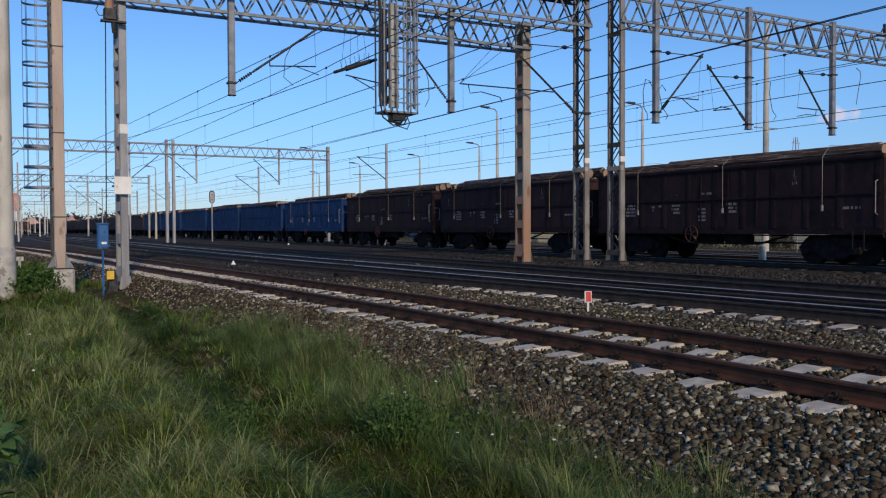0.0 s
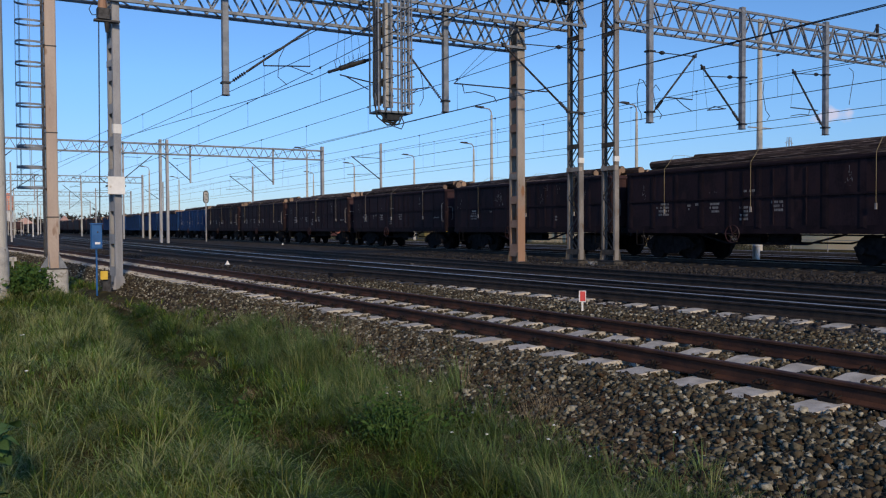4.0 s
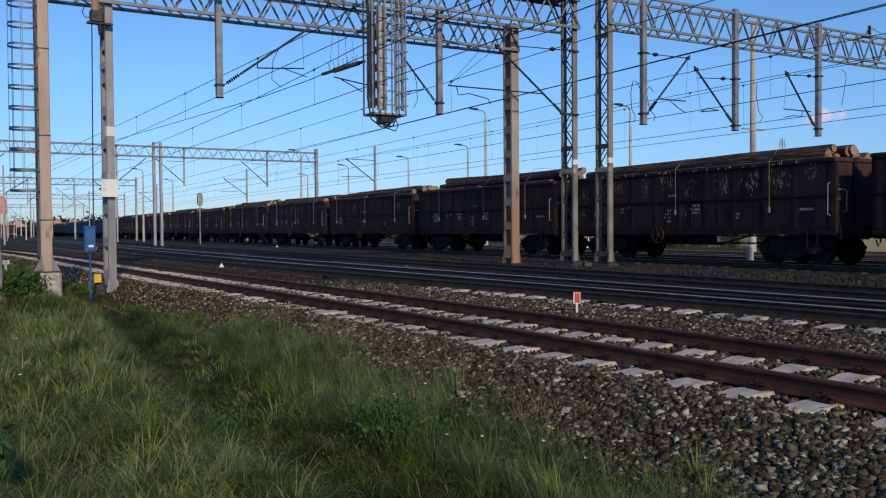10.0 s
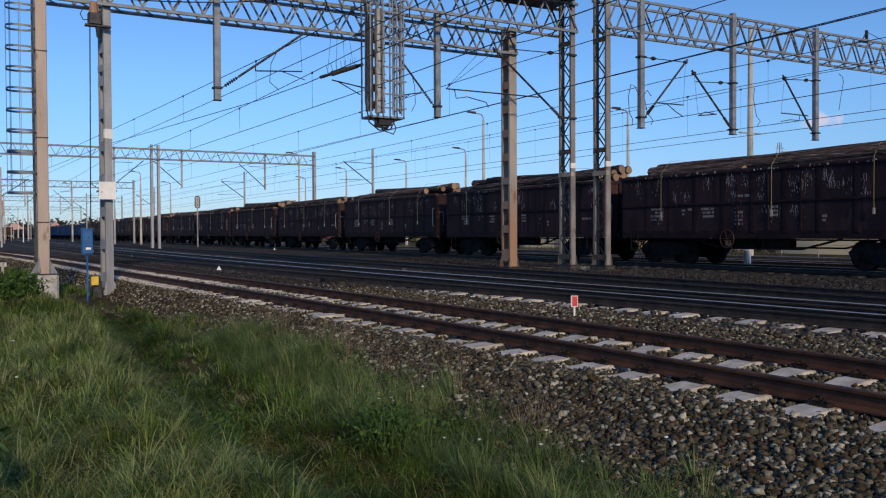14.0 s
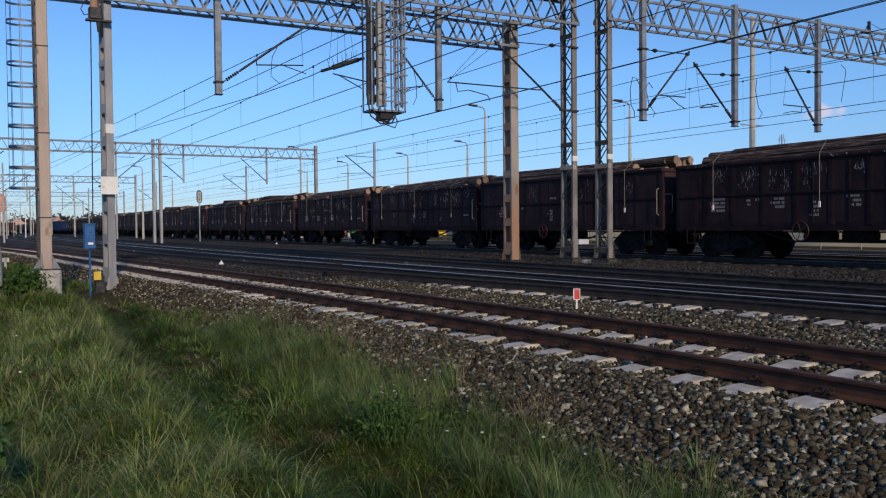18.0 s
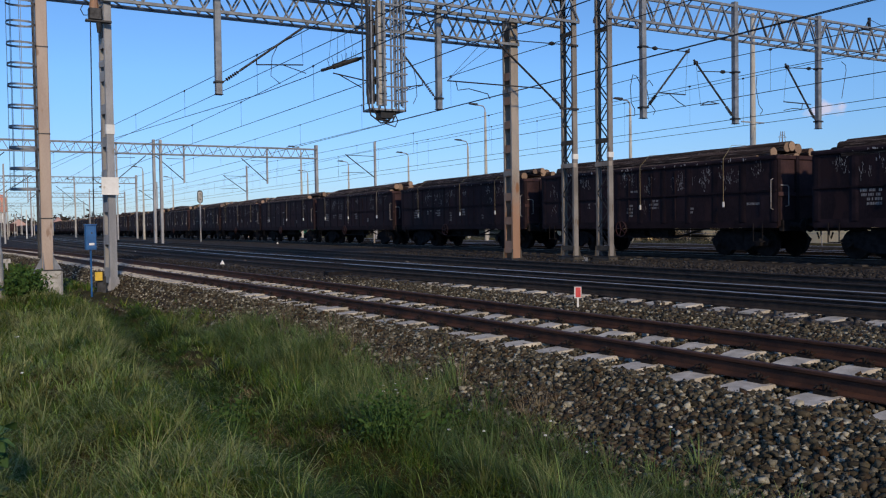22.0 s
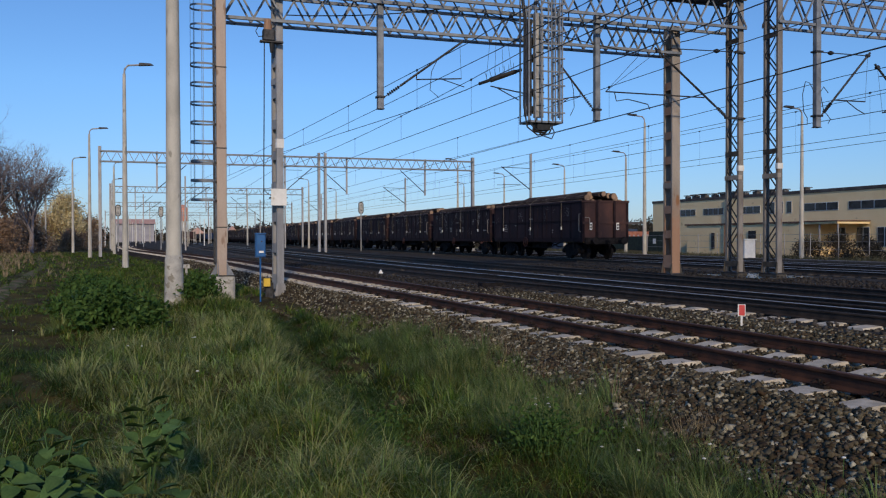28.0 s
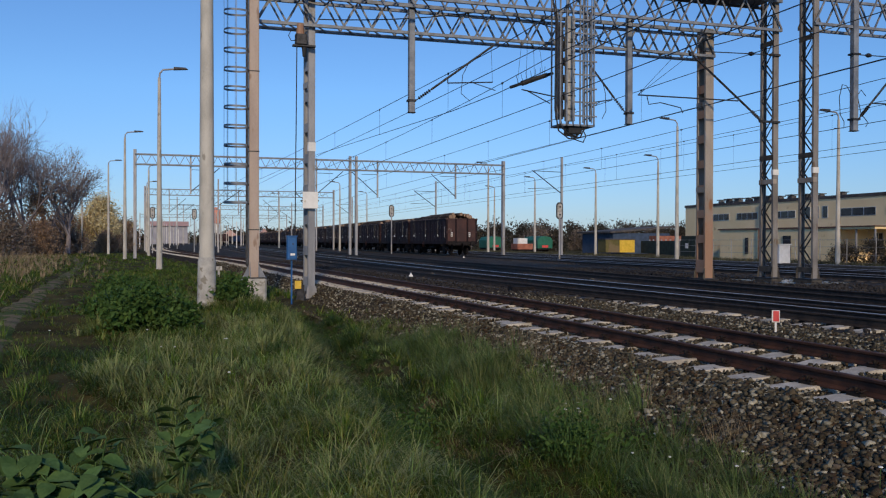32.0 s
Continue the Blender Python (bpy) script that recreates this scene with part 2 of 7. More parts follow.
M = {
    # gravel bed toned down so gaps between loose stones carry painted shade
    "ballast": mat("ballast gravel", (0.015, 0.012, 0.01), (0.058, 0.046, 0.036), 3.0, 0.95, bump=1.0, fine=32, third=(0.05, 0.033, 0.022), third_at=0.6, spec=0.05),
    "yard": mat("oily dark ballast", (0.019, 0.0165, 0.015), (0.07, 0.061, 0.053), 2.0, 0.95, bump=1.0, fine=28, spec=0.08),
    "soil": mat("soil and dead grass", (0.03, 0.026, 0.01), (0.085, 0.07, 0.026), 1.2, 0.95, bump=1.0, fine=25, third=(0.07, 0.055, 0.03), third_at=0.62, spec=0.05),
    "field": mat("far meadow", (0.085, 0.078, 0.026), (0.17, 0.14, 0.05), 0.12, 0.95, bump=0.3, fine=3, third=(0.17, 0.13, 0.07), third_at=0.58),
    "track_soil": mat("trodden earth", (0.11, 0.086, 0.054), (0.2, 0.16, 0.1), 1.4, 0.95, bump=1.0, fine=22, third=(0.06, 0.085, 0.025), third_at=0.5, spec=0.05),
    "rail": mat("rusty rail steel", (0.036, 0.016, 0.011), (0.098, 0.041, 0.023), 5, 0.75, 0.2, bump=0.3, fine=70),
    "rail_head": mat("worn brown rail head", (0.06, 0.03, 0.02), (0.13, 0.065, 0.042), 7, 0.6, 0.4, bump=0.1),
    "rail_dark": mat("dark oily rail", (0.02, 0.016, 0.015), (0.06, 0.044, 0.035), 5, 0.7, 0.3, bump=0.2),
    "shine": mat("polished rail head", (0.42, 0.39, 0.36), (0.60, 0.56, 0.52), 5, 0.38, 0.6, bump=0.02),
    "sleeper": mat("weathered concrete sleeper", (0.36, 0.325, 0.27), (0.58, 0.53, 0.45), 6, 0.9, bump=0.3, fine=80, third=(0.2, 0.14, 0.09), third_at=0.66, spread=0.12),
    "sleeper_dark": mat("tarred timber sleeper", (0.018, 0.016, 0.016), (0.055, 0.049, 0.045), 6, 0.7, bump=0.3, fine=60),
    "clip": mat("rail clip steel", (0.012, 0.009, 0.008), (0.035, 0.024, 0.018), 20, 0.7, 0.5),
    "concrete": mat("grey concrete", (0.30, 0.29, 0.27), (0.50, 0.48, 0.44), 4, 0.9, bump=0.2, fine=70, third=(0.24, 0.22, 0.18), third_at=0.6),
    "plinth": mat("stained concrete footing", (0.04, 0.035, 0.03), (0.09, 0.08, 0.068), 4, 0.8, bump=0.2, fine=70),
    "pole": mat("spun concrete pole", (0.38, 0.36, 0.32), (0.55, 0.52, 0.46), 3, 0.9, bump=0.12, fine=90, third=(0.30, 0.28, 0.24), third_at=0.62, stretch=(1, 1, 0.4)),
    "mast": mat("galvanised mast", (0.25, 0.25, 0.26), (0.39, 0.385, 0.39), 3, 0.6, 0.2, bump=0.05, third=(0.26, 0.21, 0.16), third_at=0.63, stretch=(1, 1, 0.3)),
    "mast_dark": mat("weathered lattice steel", (0.16, 0.147, 0.138), (0.275, 0.257, 0.243), 3, 0.75, 0.05, bump=0.08, third=(0.17, 0.125, 0.09), third_at=0.62, stretch=(1, 1, 0.3), spec=0.2),
    "mast_tan": mat("tan painted column", (0.36, 0.28, 0.235), (0.46, 0.37, 0.31), 3, 0.65, 0.1, bump=0.05, third=(0.28, 0.19, 0.14), third_at=0.63, stretch=(1, 1, 0.25)),
    "mast_rust": mat("rust-streaked mast", (0.27, 0.235, 0.20), (0.41, 0.36, 0.315), 2.2, 0.75, 0.2, bump=0.12, third=(0.24, 0.12, 0.06), third_at=0.6, stretch=(1, 1, 0.18)),
    "truss": mat("grey gantry steel", (0.15, 0.165, 0.19), (0.26, 0.28, 0.31), 4, 0.6, 0.2, bump=0.05, third=(0.20, 0.16, 0.13), third_at=0.68),
    "dark_steel": mat("dark steel fittings", (0.02, 0.02, 0.022), (0.07, 0.07, 0.075), 9, 0.6, 0.5),
    "wire": mat("copper contact wire", (0.03, 0.03, 0.032), (0.07, 0.07, 0.072), 9, 0.5, 0.6, bump=0),
    "cable": mat("black rubber cable", (0.012, 0.012, 0.013), (0.03, 0.03, 0.03), 9, 0.6, bump=0),
    "white": mat("white enamel", (0.68, 0.67, 0.64), (0.80, 0.79, 0.77), 5, 0.5, bump=0.03, third=(0.55, 0.5, 0.42), third_at=0.68),
    "red": mat("red enamel", (0.55, 0.05, 0.05), (0.68, 0.09, 0.08), 6, 0.5, bump=0.03),
    "blue": mat("blue cabinet paint", (0.01, 0.075, 0.22), (0.02, 0.12, 0.33), 4, 0.45, bump=0.04),
    "yellow": mat("yellow plastic", (0.60, 0.38, 0.03), (0.75, 0.50, 0.06), 4, 0.5, bump=0.03),
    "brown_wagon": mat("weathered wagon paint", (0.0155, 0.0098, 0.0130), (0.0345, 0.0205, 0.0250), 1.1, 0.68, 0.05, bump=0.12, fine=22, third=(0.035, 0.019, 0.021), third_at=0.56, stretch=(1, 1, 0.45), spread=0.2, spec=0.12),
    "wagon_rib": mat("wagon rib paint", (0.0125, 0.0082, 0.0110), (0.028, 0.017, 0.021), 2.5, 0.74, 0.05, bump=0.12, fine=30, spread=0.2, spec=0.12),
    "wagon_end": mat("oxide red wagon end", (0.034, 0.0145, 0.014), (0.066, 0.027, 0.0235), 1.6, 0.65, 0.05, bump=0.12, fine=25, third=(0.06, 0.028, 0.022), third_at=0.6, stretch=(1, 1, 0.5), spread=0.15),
    # brown end paint, lightened over the sides to offset shade between coupled wagons
    "wagon_end_lifted": mat("brown wagon end lightened against shade", (0.034, 0.020, 0.023), (0.066, 0.037, 0.039), 1.6, 0.75, 0.05, bump=0.12, fine=25, stretch=(1, 1, 0.5), spread=0.2, spec=0.12),
    "blue_wagon": mat("blue wagon paint", (0.007, 0.026, 0.085), (0.018, 0.058, 0.16), 1.2, 0.72, 0.0, bump=0.1, fine=22, third=(0.01, 0.02, 0.045), third_at=0.6, stretch=(1, 1, 0.45), spread=0.15, spec=0.1),
    "peel": mat("bare chalky primer", (0.30, 0.28, 0.275), (0.50, 0.475, 0.46), 14, 0.8, bump=0.1),
    "stencil": mat("faded stencil paint", (0.20, 0.18, 0.172), (0.38, 0.35, 0.33), 12, 0.8, bump=0.0),
    "under": mat("grimy running gear", (0.0085, 0.0078, 0.0088), (0.026, 0.023, 0.024), 5, 0.85, 0.0, bump=0.2, spec=0.1),
    # bark's pale third tone is raised to paint broken highlights on the logs
    "bark": mat("rough pine bark", (0.024, 0.0165, 0.0145), (0.08, 0.054, 0.045), 5, 0.95, bump=1.0, fine=24, third=(0.27, 0.205, 0.17), third_at=0.57, stretch=(1, 1.6, 1), spread=0.35, spec=0.15),
    "cut": mat("fresh cut log end", (0.21, 0.14, 0.098), (0.36, 0.245, 0.165), 9, 0.85, bump=0.2, fine=60, spread=0.25),
    "strap": mat("pale load strap", (0.24, 0.21, 0.16), (0.38, 0.34, 0.26), 12, 0.8, bump=0.05),
    "strap_yellow": mat("yellow load strap", (0.26, 0.21, 0.11), (0.36, 0.29, 0.16), 12, 0.8, bump=0.05),
    "facade": mat("cream render", (0.86, 0.66, 0.37), (0.92, 0.73, 0.44), 0.6, 0.9, bump=0.05, fine=30, third=(0.62, 0.45, 0.25), third_at=0.66),
    "roofing": mat("dark bitumen roof edge", (0.05, 0.045, 0.045), (0.11, 0.10, 0.095), 2, 0.85),
    "brownroof": mat("brown sheet roofing", (0.10, 0.055, 0.04), (0.17, 0.09, 0.065), 2, 0.8),
    "glass": mat("dark window glass", (0.02, 0.025, 0.03), (0.05, 0.055, 0.065), 2, 0.12, bump=0, spec=0.6),
    "framew": mat("white window joinery", (0.6, 0.6, 0.58), (0.72, 0.72, 0.7), 3, 0.6, bump=0),
    "green": mat("green coachwork", (0.01, 0.10, 0.06), (0.02, 0.16, 0.10), 2, 0.6),
    "greenfence": mat("dark green fence mesh", (0.012, 0.02, 0.016), (0.03, 0.045, 0.035), 2, 0.8),
    "brick": mat("red brick", (0.25, 0.09, 0.06), (0.40, 0.16, 0.10), 2, 0.9),
    "shed_blue": mat("blue shed cladding", (0.025, 0.045, 0.085), (0.05, 0.08, 0.14), 2, 0.7),
    "wood": mat("grey-brown bark", (0.15, 0.13, 0.137), (0.27, 0.238, 0.245), 5, 0.95, bump=0.6),
    "puddle": mat("wet concrete", (0.03, 0.028, 0.026), (0.07, 0.066, 0.062), 3, 0.13, bump=0.02, spec=0.8),
    "stones": island_mat("ballast stones", [(0.019, 0.016, 0.010), (0.047, 0.041, 0.028), (0.114, 0.100, 0.068), (0.057, 0.034, 0.018), (0.041, 0.036, 0.024), (0.400, 0.370, 0.282), (0.088, 0.077, 0.052), (0.028, 0.022, 0.014), (0.149, 0.127, 0.084), (0.067, 0.051, 0.030)], 0.85, 45, swing=0.3, relief=0.2),
    "stones_brown": island_mat("dusty brown stones", [(0.021, 0.015, 0.011), (0.044, 0.034, 0.024), (0.079, 0.061, 0.044), (0.037, 0.024, 0.015), (0.110, 0.091, 0.071)], 0.9, 45, swing=0.3, relief=0.2),
    "stones_dark": island_mat("oily stones", [(0.022, 0.019, 0.017), (0.055, 0.048, 0.042), (0.11, 0.098, 0.085), (0.04, 0.031, 0.025)], 0.8, 45, swing=0.3, relief=0.2),
    "stones_mid": island_mat("grey strip stones", [(0.013, 0.012, 0.011), (0.032, 0.028, 0.026), (0.058, 0.052, 0.046), (0.026, 0.020, 0.017)], 0.8, 45, swing=0.3, relief=0.2),
    "grass": island_mat("grass blades", [(0.019, 0.048, 0.007), (0.067, 0.130, 0.016), (0.140, 0.225, 0.033), (0.029, 0.069, 0.009), (0.201, 0.256, 0.048), (0.046, 0.099, 0.012), (0.334, 0.313, 0.089), (0.035, 0.079, 0.011)], 0.5, 2.2, 0.4, 0.5, 0.16),
    # pale blade tones that paint the sun's highlights on the grass
    "grass_glint": island_mat("highlight-toned grass blades", [(0.20, 0.31, 0.075), (0.32, 0.40, 0.13), (0.26, 0.36, 0.10), (0.40, 0.43, 0.19), (0.15, 0.26, 0.055)], 0.5, 2.2, 0.4, 0.3, 0.16),
    "grass_pale": island_mat("pale seeding grass", [(0.055, 0.11, 0.024), (0.11, 0.175, 0.048), (0.17, 0.225, 0.078), (0.08, 0.14, 0.034), (0.24, 0.265, 0.12)], 0.55, 2.2, 0.35, 0.45, 0.2),
    "verge": island_mat("dull verge grass", [(0.06, 0.066, 0.038), (0.10, 0.098, 0.058), (0.15, 0.135, 0.085), (0.08, 0.08, 0.045)], 0.85, 1.0, 0.2, 0.4),
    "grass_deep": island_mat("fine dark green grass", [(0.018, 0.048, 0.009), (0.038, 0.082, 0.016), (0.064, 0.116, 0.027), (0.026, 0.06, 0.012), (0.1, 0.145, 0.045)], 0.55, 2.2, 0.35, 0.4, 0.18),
    "drygrass": island_mat("dry reed grass", [(0.195, 0.235, 0.08), (0.285, 0.30, 0.115), (0.145, 0.2, 0.06), (0.36, 0.35, 0.165), (0.11, 0.18, 0.05)], 0.8, 2.5, 0.2, 0.4),
    "leaf": island_mat("broad green leaves", [(0.032, 0.074, 0.016), (0.055, 0.110, 0.025), (0.087, 0.147, 0.037), (0.041, 0.092, 0.021)], 0.65, 8, 0.25),
    "leaf_gold": island_mat("golden willow leaves", [(0.60, 0.50, 0.27), (0.74, 0.62, 0.36), (0.52, 0.45, 0.24), (0.80, 0.68, 0.42)], 0.7, 2, 0.3),
    "leaf_rust": island_mat("rusty autumn leaves", [(0.319, 0.212, 0.153), (0.425, 0.283, 0.177), (0.260, 0.201, 0.165), (0.472, 0.319, 0.177)], 0.8, 2, 0.45),
    "leaf_dark": island_mat("dark autumn foliage", [(0.04, 0.038, 0.032), (0.062, 0.056, 0.046), (0.085, 0.072, 0.054), (0.05, 0.048, 0.04)], 0.8, 2, 0.2),
    "reed": island_mat("brown reed grass", [(0.176, 0.132, 0.081), (0.297, 0.223, 0.135), (0.392, 0.311, 0.189), (0.216, 0.169, 0.101)], 0.85, 1.0, 0.2, 0.4),
    "leaf_brown": island_mat("brown late autumn foliage", [(0.175, 0.140, 0.122), (0.250, 0.200, 0.163), (0.325, 0.250, 0.188), (0.188, 0.169, 0.131)], 0.8, 2, 0.45),
    # distant town colours have the aerial haze mixed into wall and roof tones
    "hazed_wall": mat("far render tinted by haze", (0.27, 0.265, 0.30), (0.37, 0.36, 0.39), 0.3, 0.9, bump=0, fine=4),
    "hazed_roof": mat("far tiles paled by haze", (0.45, 0.27, 0.23), (0.56, 0.36, 0.31), 0.3, 0.9, bump=0, fine=4),
    "flower": mat("white petals", (0.6, 0.6, 0.55), (0.8, 0.8, 0.76), 9, 0.7, bump=0),
    "silo": mat("red and white tower paint", (0.55, 0.2, 0.14), (0.7, 0.35, 0.25), 1, 0.8, bump=0),
}


def rust_foot(m, top, colour):
    """Rust that has crept up from the foot to an uneven height."""
    n, l = m.node_tree.nodes, m.node_tree.links
    b = n["Principled BSDF"]
    was = b.inputs["Base Color"].links[0].from_socket
    co, up, nz, add, ramp, mx = n.new("ShaderNodeTexCoord"), n.new("ShaderNodeSeparateXYZ"), n.new("ShaderNodeTexNoise"), n.new("ShaderNodeMath"), n.new("ShaderNodeMapRange"), n.new("ShaderNodeMixRGB")
    l.new(co.outputs["Object"], up.inputs[0])
    nz.inputs["Scale"].default_value, nz.inputs["Detail"].default_value = 3.5, 6
    l.new(co.outputs["Object"], nz.inputs["Vector"])
    add.operation, add.inputs[1].default_value = "MULTIPLY_ADD", -2.4
    l.new(nz.outputs[0], add.inputs[0])
    l.new(up.outputs[2], add.inputs[2])
    ramp.inputs["From Min"].default_value, ramp.inputs["From Max"].default_value = top - 2.0, top - 0.6
    ramp.inputs["To Min"].default_value, ramp.inputs["To Max"].default_value = 0.65, 0.0
    l.new(add.outputs[0], ramp.inputs[0])
    l.new(ramp.outputs[0], mx.inputs[0])
    l.new(was, mx.inputs[1])
    mx.inputs[2].default_value = (*colour, 1)
    l.new(mx.outputs[0], b.inputs["Base Color"])


rust_foot(M["mast_rust"], 2.4, (0.36, 0.17, 0.085))


# ---------------------------------------------------------------- mesh helpers
class Shape:
    """Collects solid pieces of one mesh."""

    def __init__(self):
        self.v, self.f = [], []

    def add(self, verts, faces):
        o = len(self.v)
        self.v += [tuple(p) for p in verts]
        self.f += [tuple(i + o for i in q) for q in faces]
        return self

    def box(self, x0, x1, y0, y1, z0, z1, c=0.0):
        """A box, with its four long vertical edges cut by c."""
        if not c:
            vs = [(x0, y0, z0), (x1, y0, z0), (x1, y1, z0), (x0, y1, z0), (x0, y0, z1), (x1, y0, z1), (x1, y1, z1), (x0, y1, z1)]
            return self.add(vs, [(0, 3, 2, 1), (4, 5, 6, 7), (0, 1, 5, 4), (1, 2, 6, 5), (2, 3, 7, 6), (3, 0, 4, 7)])
        ring = [(x0 + c, y0), (x1 - c, y0), (x1, y0 + c), (x1, y1 - c), (x1 - c, y1), (x0 + c, y1), (x0, y1 - c), (x0, y0 + c)]
        vs = [(x, y, z) for z in (z0, z1) for x, y in ring]
        return self.add(vs, [tuple(range(7, -1, -1)), tuple(range(8, 16))] + [(i, (i + 1) % 8, 8 + (i + 1) % 8, 8 + i) for i in range(8)])

    def bar(self, p, q, w, d=None, up=(0, 0, 1)):
        """A rectangular bar from p to q, w wide and d deep."""
        d = d or w
        p, q = Vector(p), Vector(q)
        a = (q - p).normalized()
        u = Vector(up)
        if abs(a.dot(u)) > 0.98:
            u = Vector((0, 1, 0))
        s = a.cross(u).normalized() * (w / 2)
        n = s.cross(a).normalized() * (d / 2)
        vs = [e + i * s + j * n for e in (p, q) for i, j in ((-1, -1), (1, -1), (1, 1), (-1, 1))]
        return self.add(vs, [(0, 1, 2, 3), (7, 6, 5, 4), (0, 4, 5, 1), (1, 5, 6, 2), (2, 6, 7, 3), (3, 7, 4, 0)])

    def tube(self, p, q, r, r2=None, n=8):
        """A round bar from p to q, with flat ends."""
        r2 = r if r2 is None else r2
        p, q = Vector(p), Vector(q)
        a = (q - p).normalized()
        u = Vector((0, 0, 1)) if abs(a.z) < 0.9 else Vector((1, 0, 0))
        s = a.cross(u).normalized()
        t = a.cross(s)
        vs = [e + rad * (math.cos(k * math.tau / n) * s + math.sin(k * math.tau / n) * t) for e, rad in ((p, r), (q, r2)) for k in range(n)]
        return self.add(vs, [(k, (k + 1) % n, n + (k + 1) % n, n + k) for k in range(n)] + [tuple(range(n - 1, -1, -1)), tuple(range(n, 2 * n))])

    def path(self, pts, r, n=6):
        """One round bar bent through all the points."""
        pts = [Vector(p) for p in pts]
        o, u = len(self.v), None
        for i, p in enumerate(pts):
            a = (pts[min(i + 1, len(pts) - 1)] - pts[max(i - 1, 0)]).normalized()
            if u is None:
                u = a.cross(Vector((0, 0, 1)) if abs(a.z) < 0.9 else Vector((1, 0, 0)))
            s = (u - a * u.dot(a)).normalized()
            u, t = s, a.cross(s)
            self.v += [tuple(p + r * (math.cos(k * math.tau / n) * s + math.sin(k * math.tau / n) * t)) for k in range(n)]
        m = len(pts)
        self.f += [(o + j * n + k, o + j * n + (k + 1) % n, o + (j + 1) * n + (k + 1) % n, o + (j + 1) * n + k) for j in range(m - 1) for k in range(n)]
        self.f += [tuple(o + k for k in range(n - 1, -1, -1)), tuple(o + (m - 1) * n + k for k in range(n))]
        return self

    def column(self, outline, z0, z1):
        """An outline in x and y, drawn up along z."""
        n = len(outline)
        vs = [(x, y, z) for z in (z0, z1) for x, y in outline]
        return self.add(vs, [(k, (k + 1) % n, n + (k + 1) % n, n + k) for k in range(n)] + [tuple(range(n - 1, -1, -1)), tuple(range(n, 2 * n))])

    def prism(self, outline, y0, y1):
        """An outline in x and z, drawn out along y."""
        n = len(outline)
        vs = [(x, y, z) for y in (y0, y1) for x, z in outline]
        return self.add(vs, [(k, n + k, n + (k + 1) % n, (k + 1) % n) for k in range(n)] + [tuple(range(n)), tuple(range(2 * n - 1, n - 1, -1))])

    def mesh(self, name, material, smooth=False):
        me = bpy.data.meshes.new(name)
        me.from_pydata(self.v, [], self.f)
        me.materials.append(M[material] if isinstance(material, str) else material)
        if smooth:
            me.shade_smooth()
        me.update()
        return me


def part(name, shape, material, parent, label="", at=None, smooth=False):
    """One mesh object under a thing or a part; shape may be a ready mesh to share."""
    me = shape if isinstance(shape, bpy.types.Mesh) else shape.mesh(name, material, smooth)
    ob = new(name, me)
    ob.parent = parent
    if at is not None:
        ob.matrix_basis = at
    return tagged(ob, label)


def thing(name, label, category, at=None, group="", kind=""):
    ob = new(name)
    if at is not None:
        ob.matrix_basis = at
    return tagged(ob, label, category, group, kind)


def solid(name, shape, material, label, category, group="", kind="", at=None, smooth=False):
    ob = new(name, shape.mesh(name, material, smooth))
    if at is not None:
        ob.matrix_basis = at
    return tagged(ob, label, category, group, kind)


def cloud(name, verts, faces, material, smooth=False):
    """A mesh of many loose pieces from arrays."""
    me = bpy.data.meshes.new(name)
    verts, faces = np.asarray(verts, dtype=np.float32), np.asarray(faces, dtype=np.int32)
    k = faces.shape[1]
    me.vertices.add(len(verts))
    me.vertices.foreach_set("co", verts.ravel())
    me.loops.add(faces.size)
    me.loops.foreach_set("vertex_index", faces.ravel())
    me.polygons.add(len(faces))
    me.polygons.foreach_set("loop_start", np.arange(0, faces.size, k, dtype=np.int32))
    me.polygons.foreach_set("loop_total", np.full(len(faces), k, dtype=np.int32))
    me.materials.append(M[material])
    me.update(calc_edges=True)
    if smooth:
        me.shade_smooth()
    return me


# ---------------------------------------------------------------- plan of the yard
RNG = np.random.default_rng(5)
T1_Y = np.array([-40, -20, 0, 10, 20, 30, 45, 60, 80, 100, 140, 300, 600.0])
T1_X = np.array([7.2, 7.1, 6.85, 6.55, 6.0, 5.35, 4.55, 3.45, 1.3, -1.0, -3.6, -7, -9.0])


def smooth_line(ys, xs):
    yy = np.arange(ys[0], ys[-1], 1.0)
    xx = np.interp(yy, ys, xs)
    k = np.hanning(17)
    pad = np.concatenate([np.full(8, xx[0]), xx, np.full(8, xx[-1])])
    return yy, np.convolve(pad, k / k.sum(), "valid")


T1_LINE = smooth_line(T1_Y, T1_X)


def c1(y):
    return float(np.interp(y, *T1_LINE))


def line_of(ys, xs):
    ln = smooth_line(np.array(ys, float), np.array(xs, float))
    return lambda y: float(np.interp(y, *ln))


c2 = line_of([-40, 0, 10, 20, 30, 45, 70, 100, 600], [13.3, 12.2, 11.45, 10.5, 9.6, 8.9, 8.2, 7.6, 5.0])
c3 = line_of([-40, 0, 10, 20, 30, 45, 70, 100, 600], [13.4, 12.75, 12.2, 11.7, 11.35, 11.1, 11.0, 11.0, 11.0])
c4 = line_of([-40, 0, 100, 600], [15.6, 15.35, 14.9, 14.6])
c5 = line_of([-60, 600], [24.24, 24.24])
c6 = line_of([-60, 600], [28.7, 28.7])
c7 = line_of([-60, 600], [33.0, 33.0])
BODY, PITCH = 12.65, 13.74


def toe_z(y):
    """Height of the ballast toe, where ditch and shoulder meet."""
    return -0.80 + 0.14 * max(0.0, min(1.0, (y - 9) / 14))


def toe_u(y):
    """How far the ballast toe lies from the middle of the siding; the shoulder steepens down the line."""
    return -3.1 + 1.0 * max(0.0, min(1.0, (y - 11) / 12))


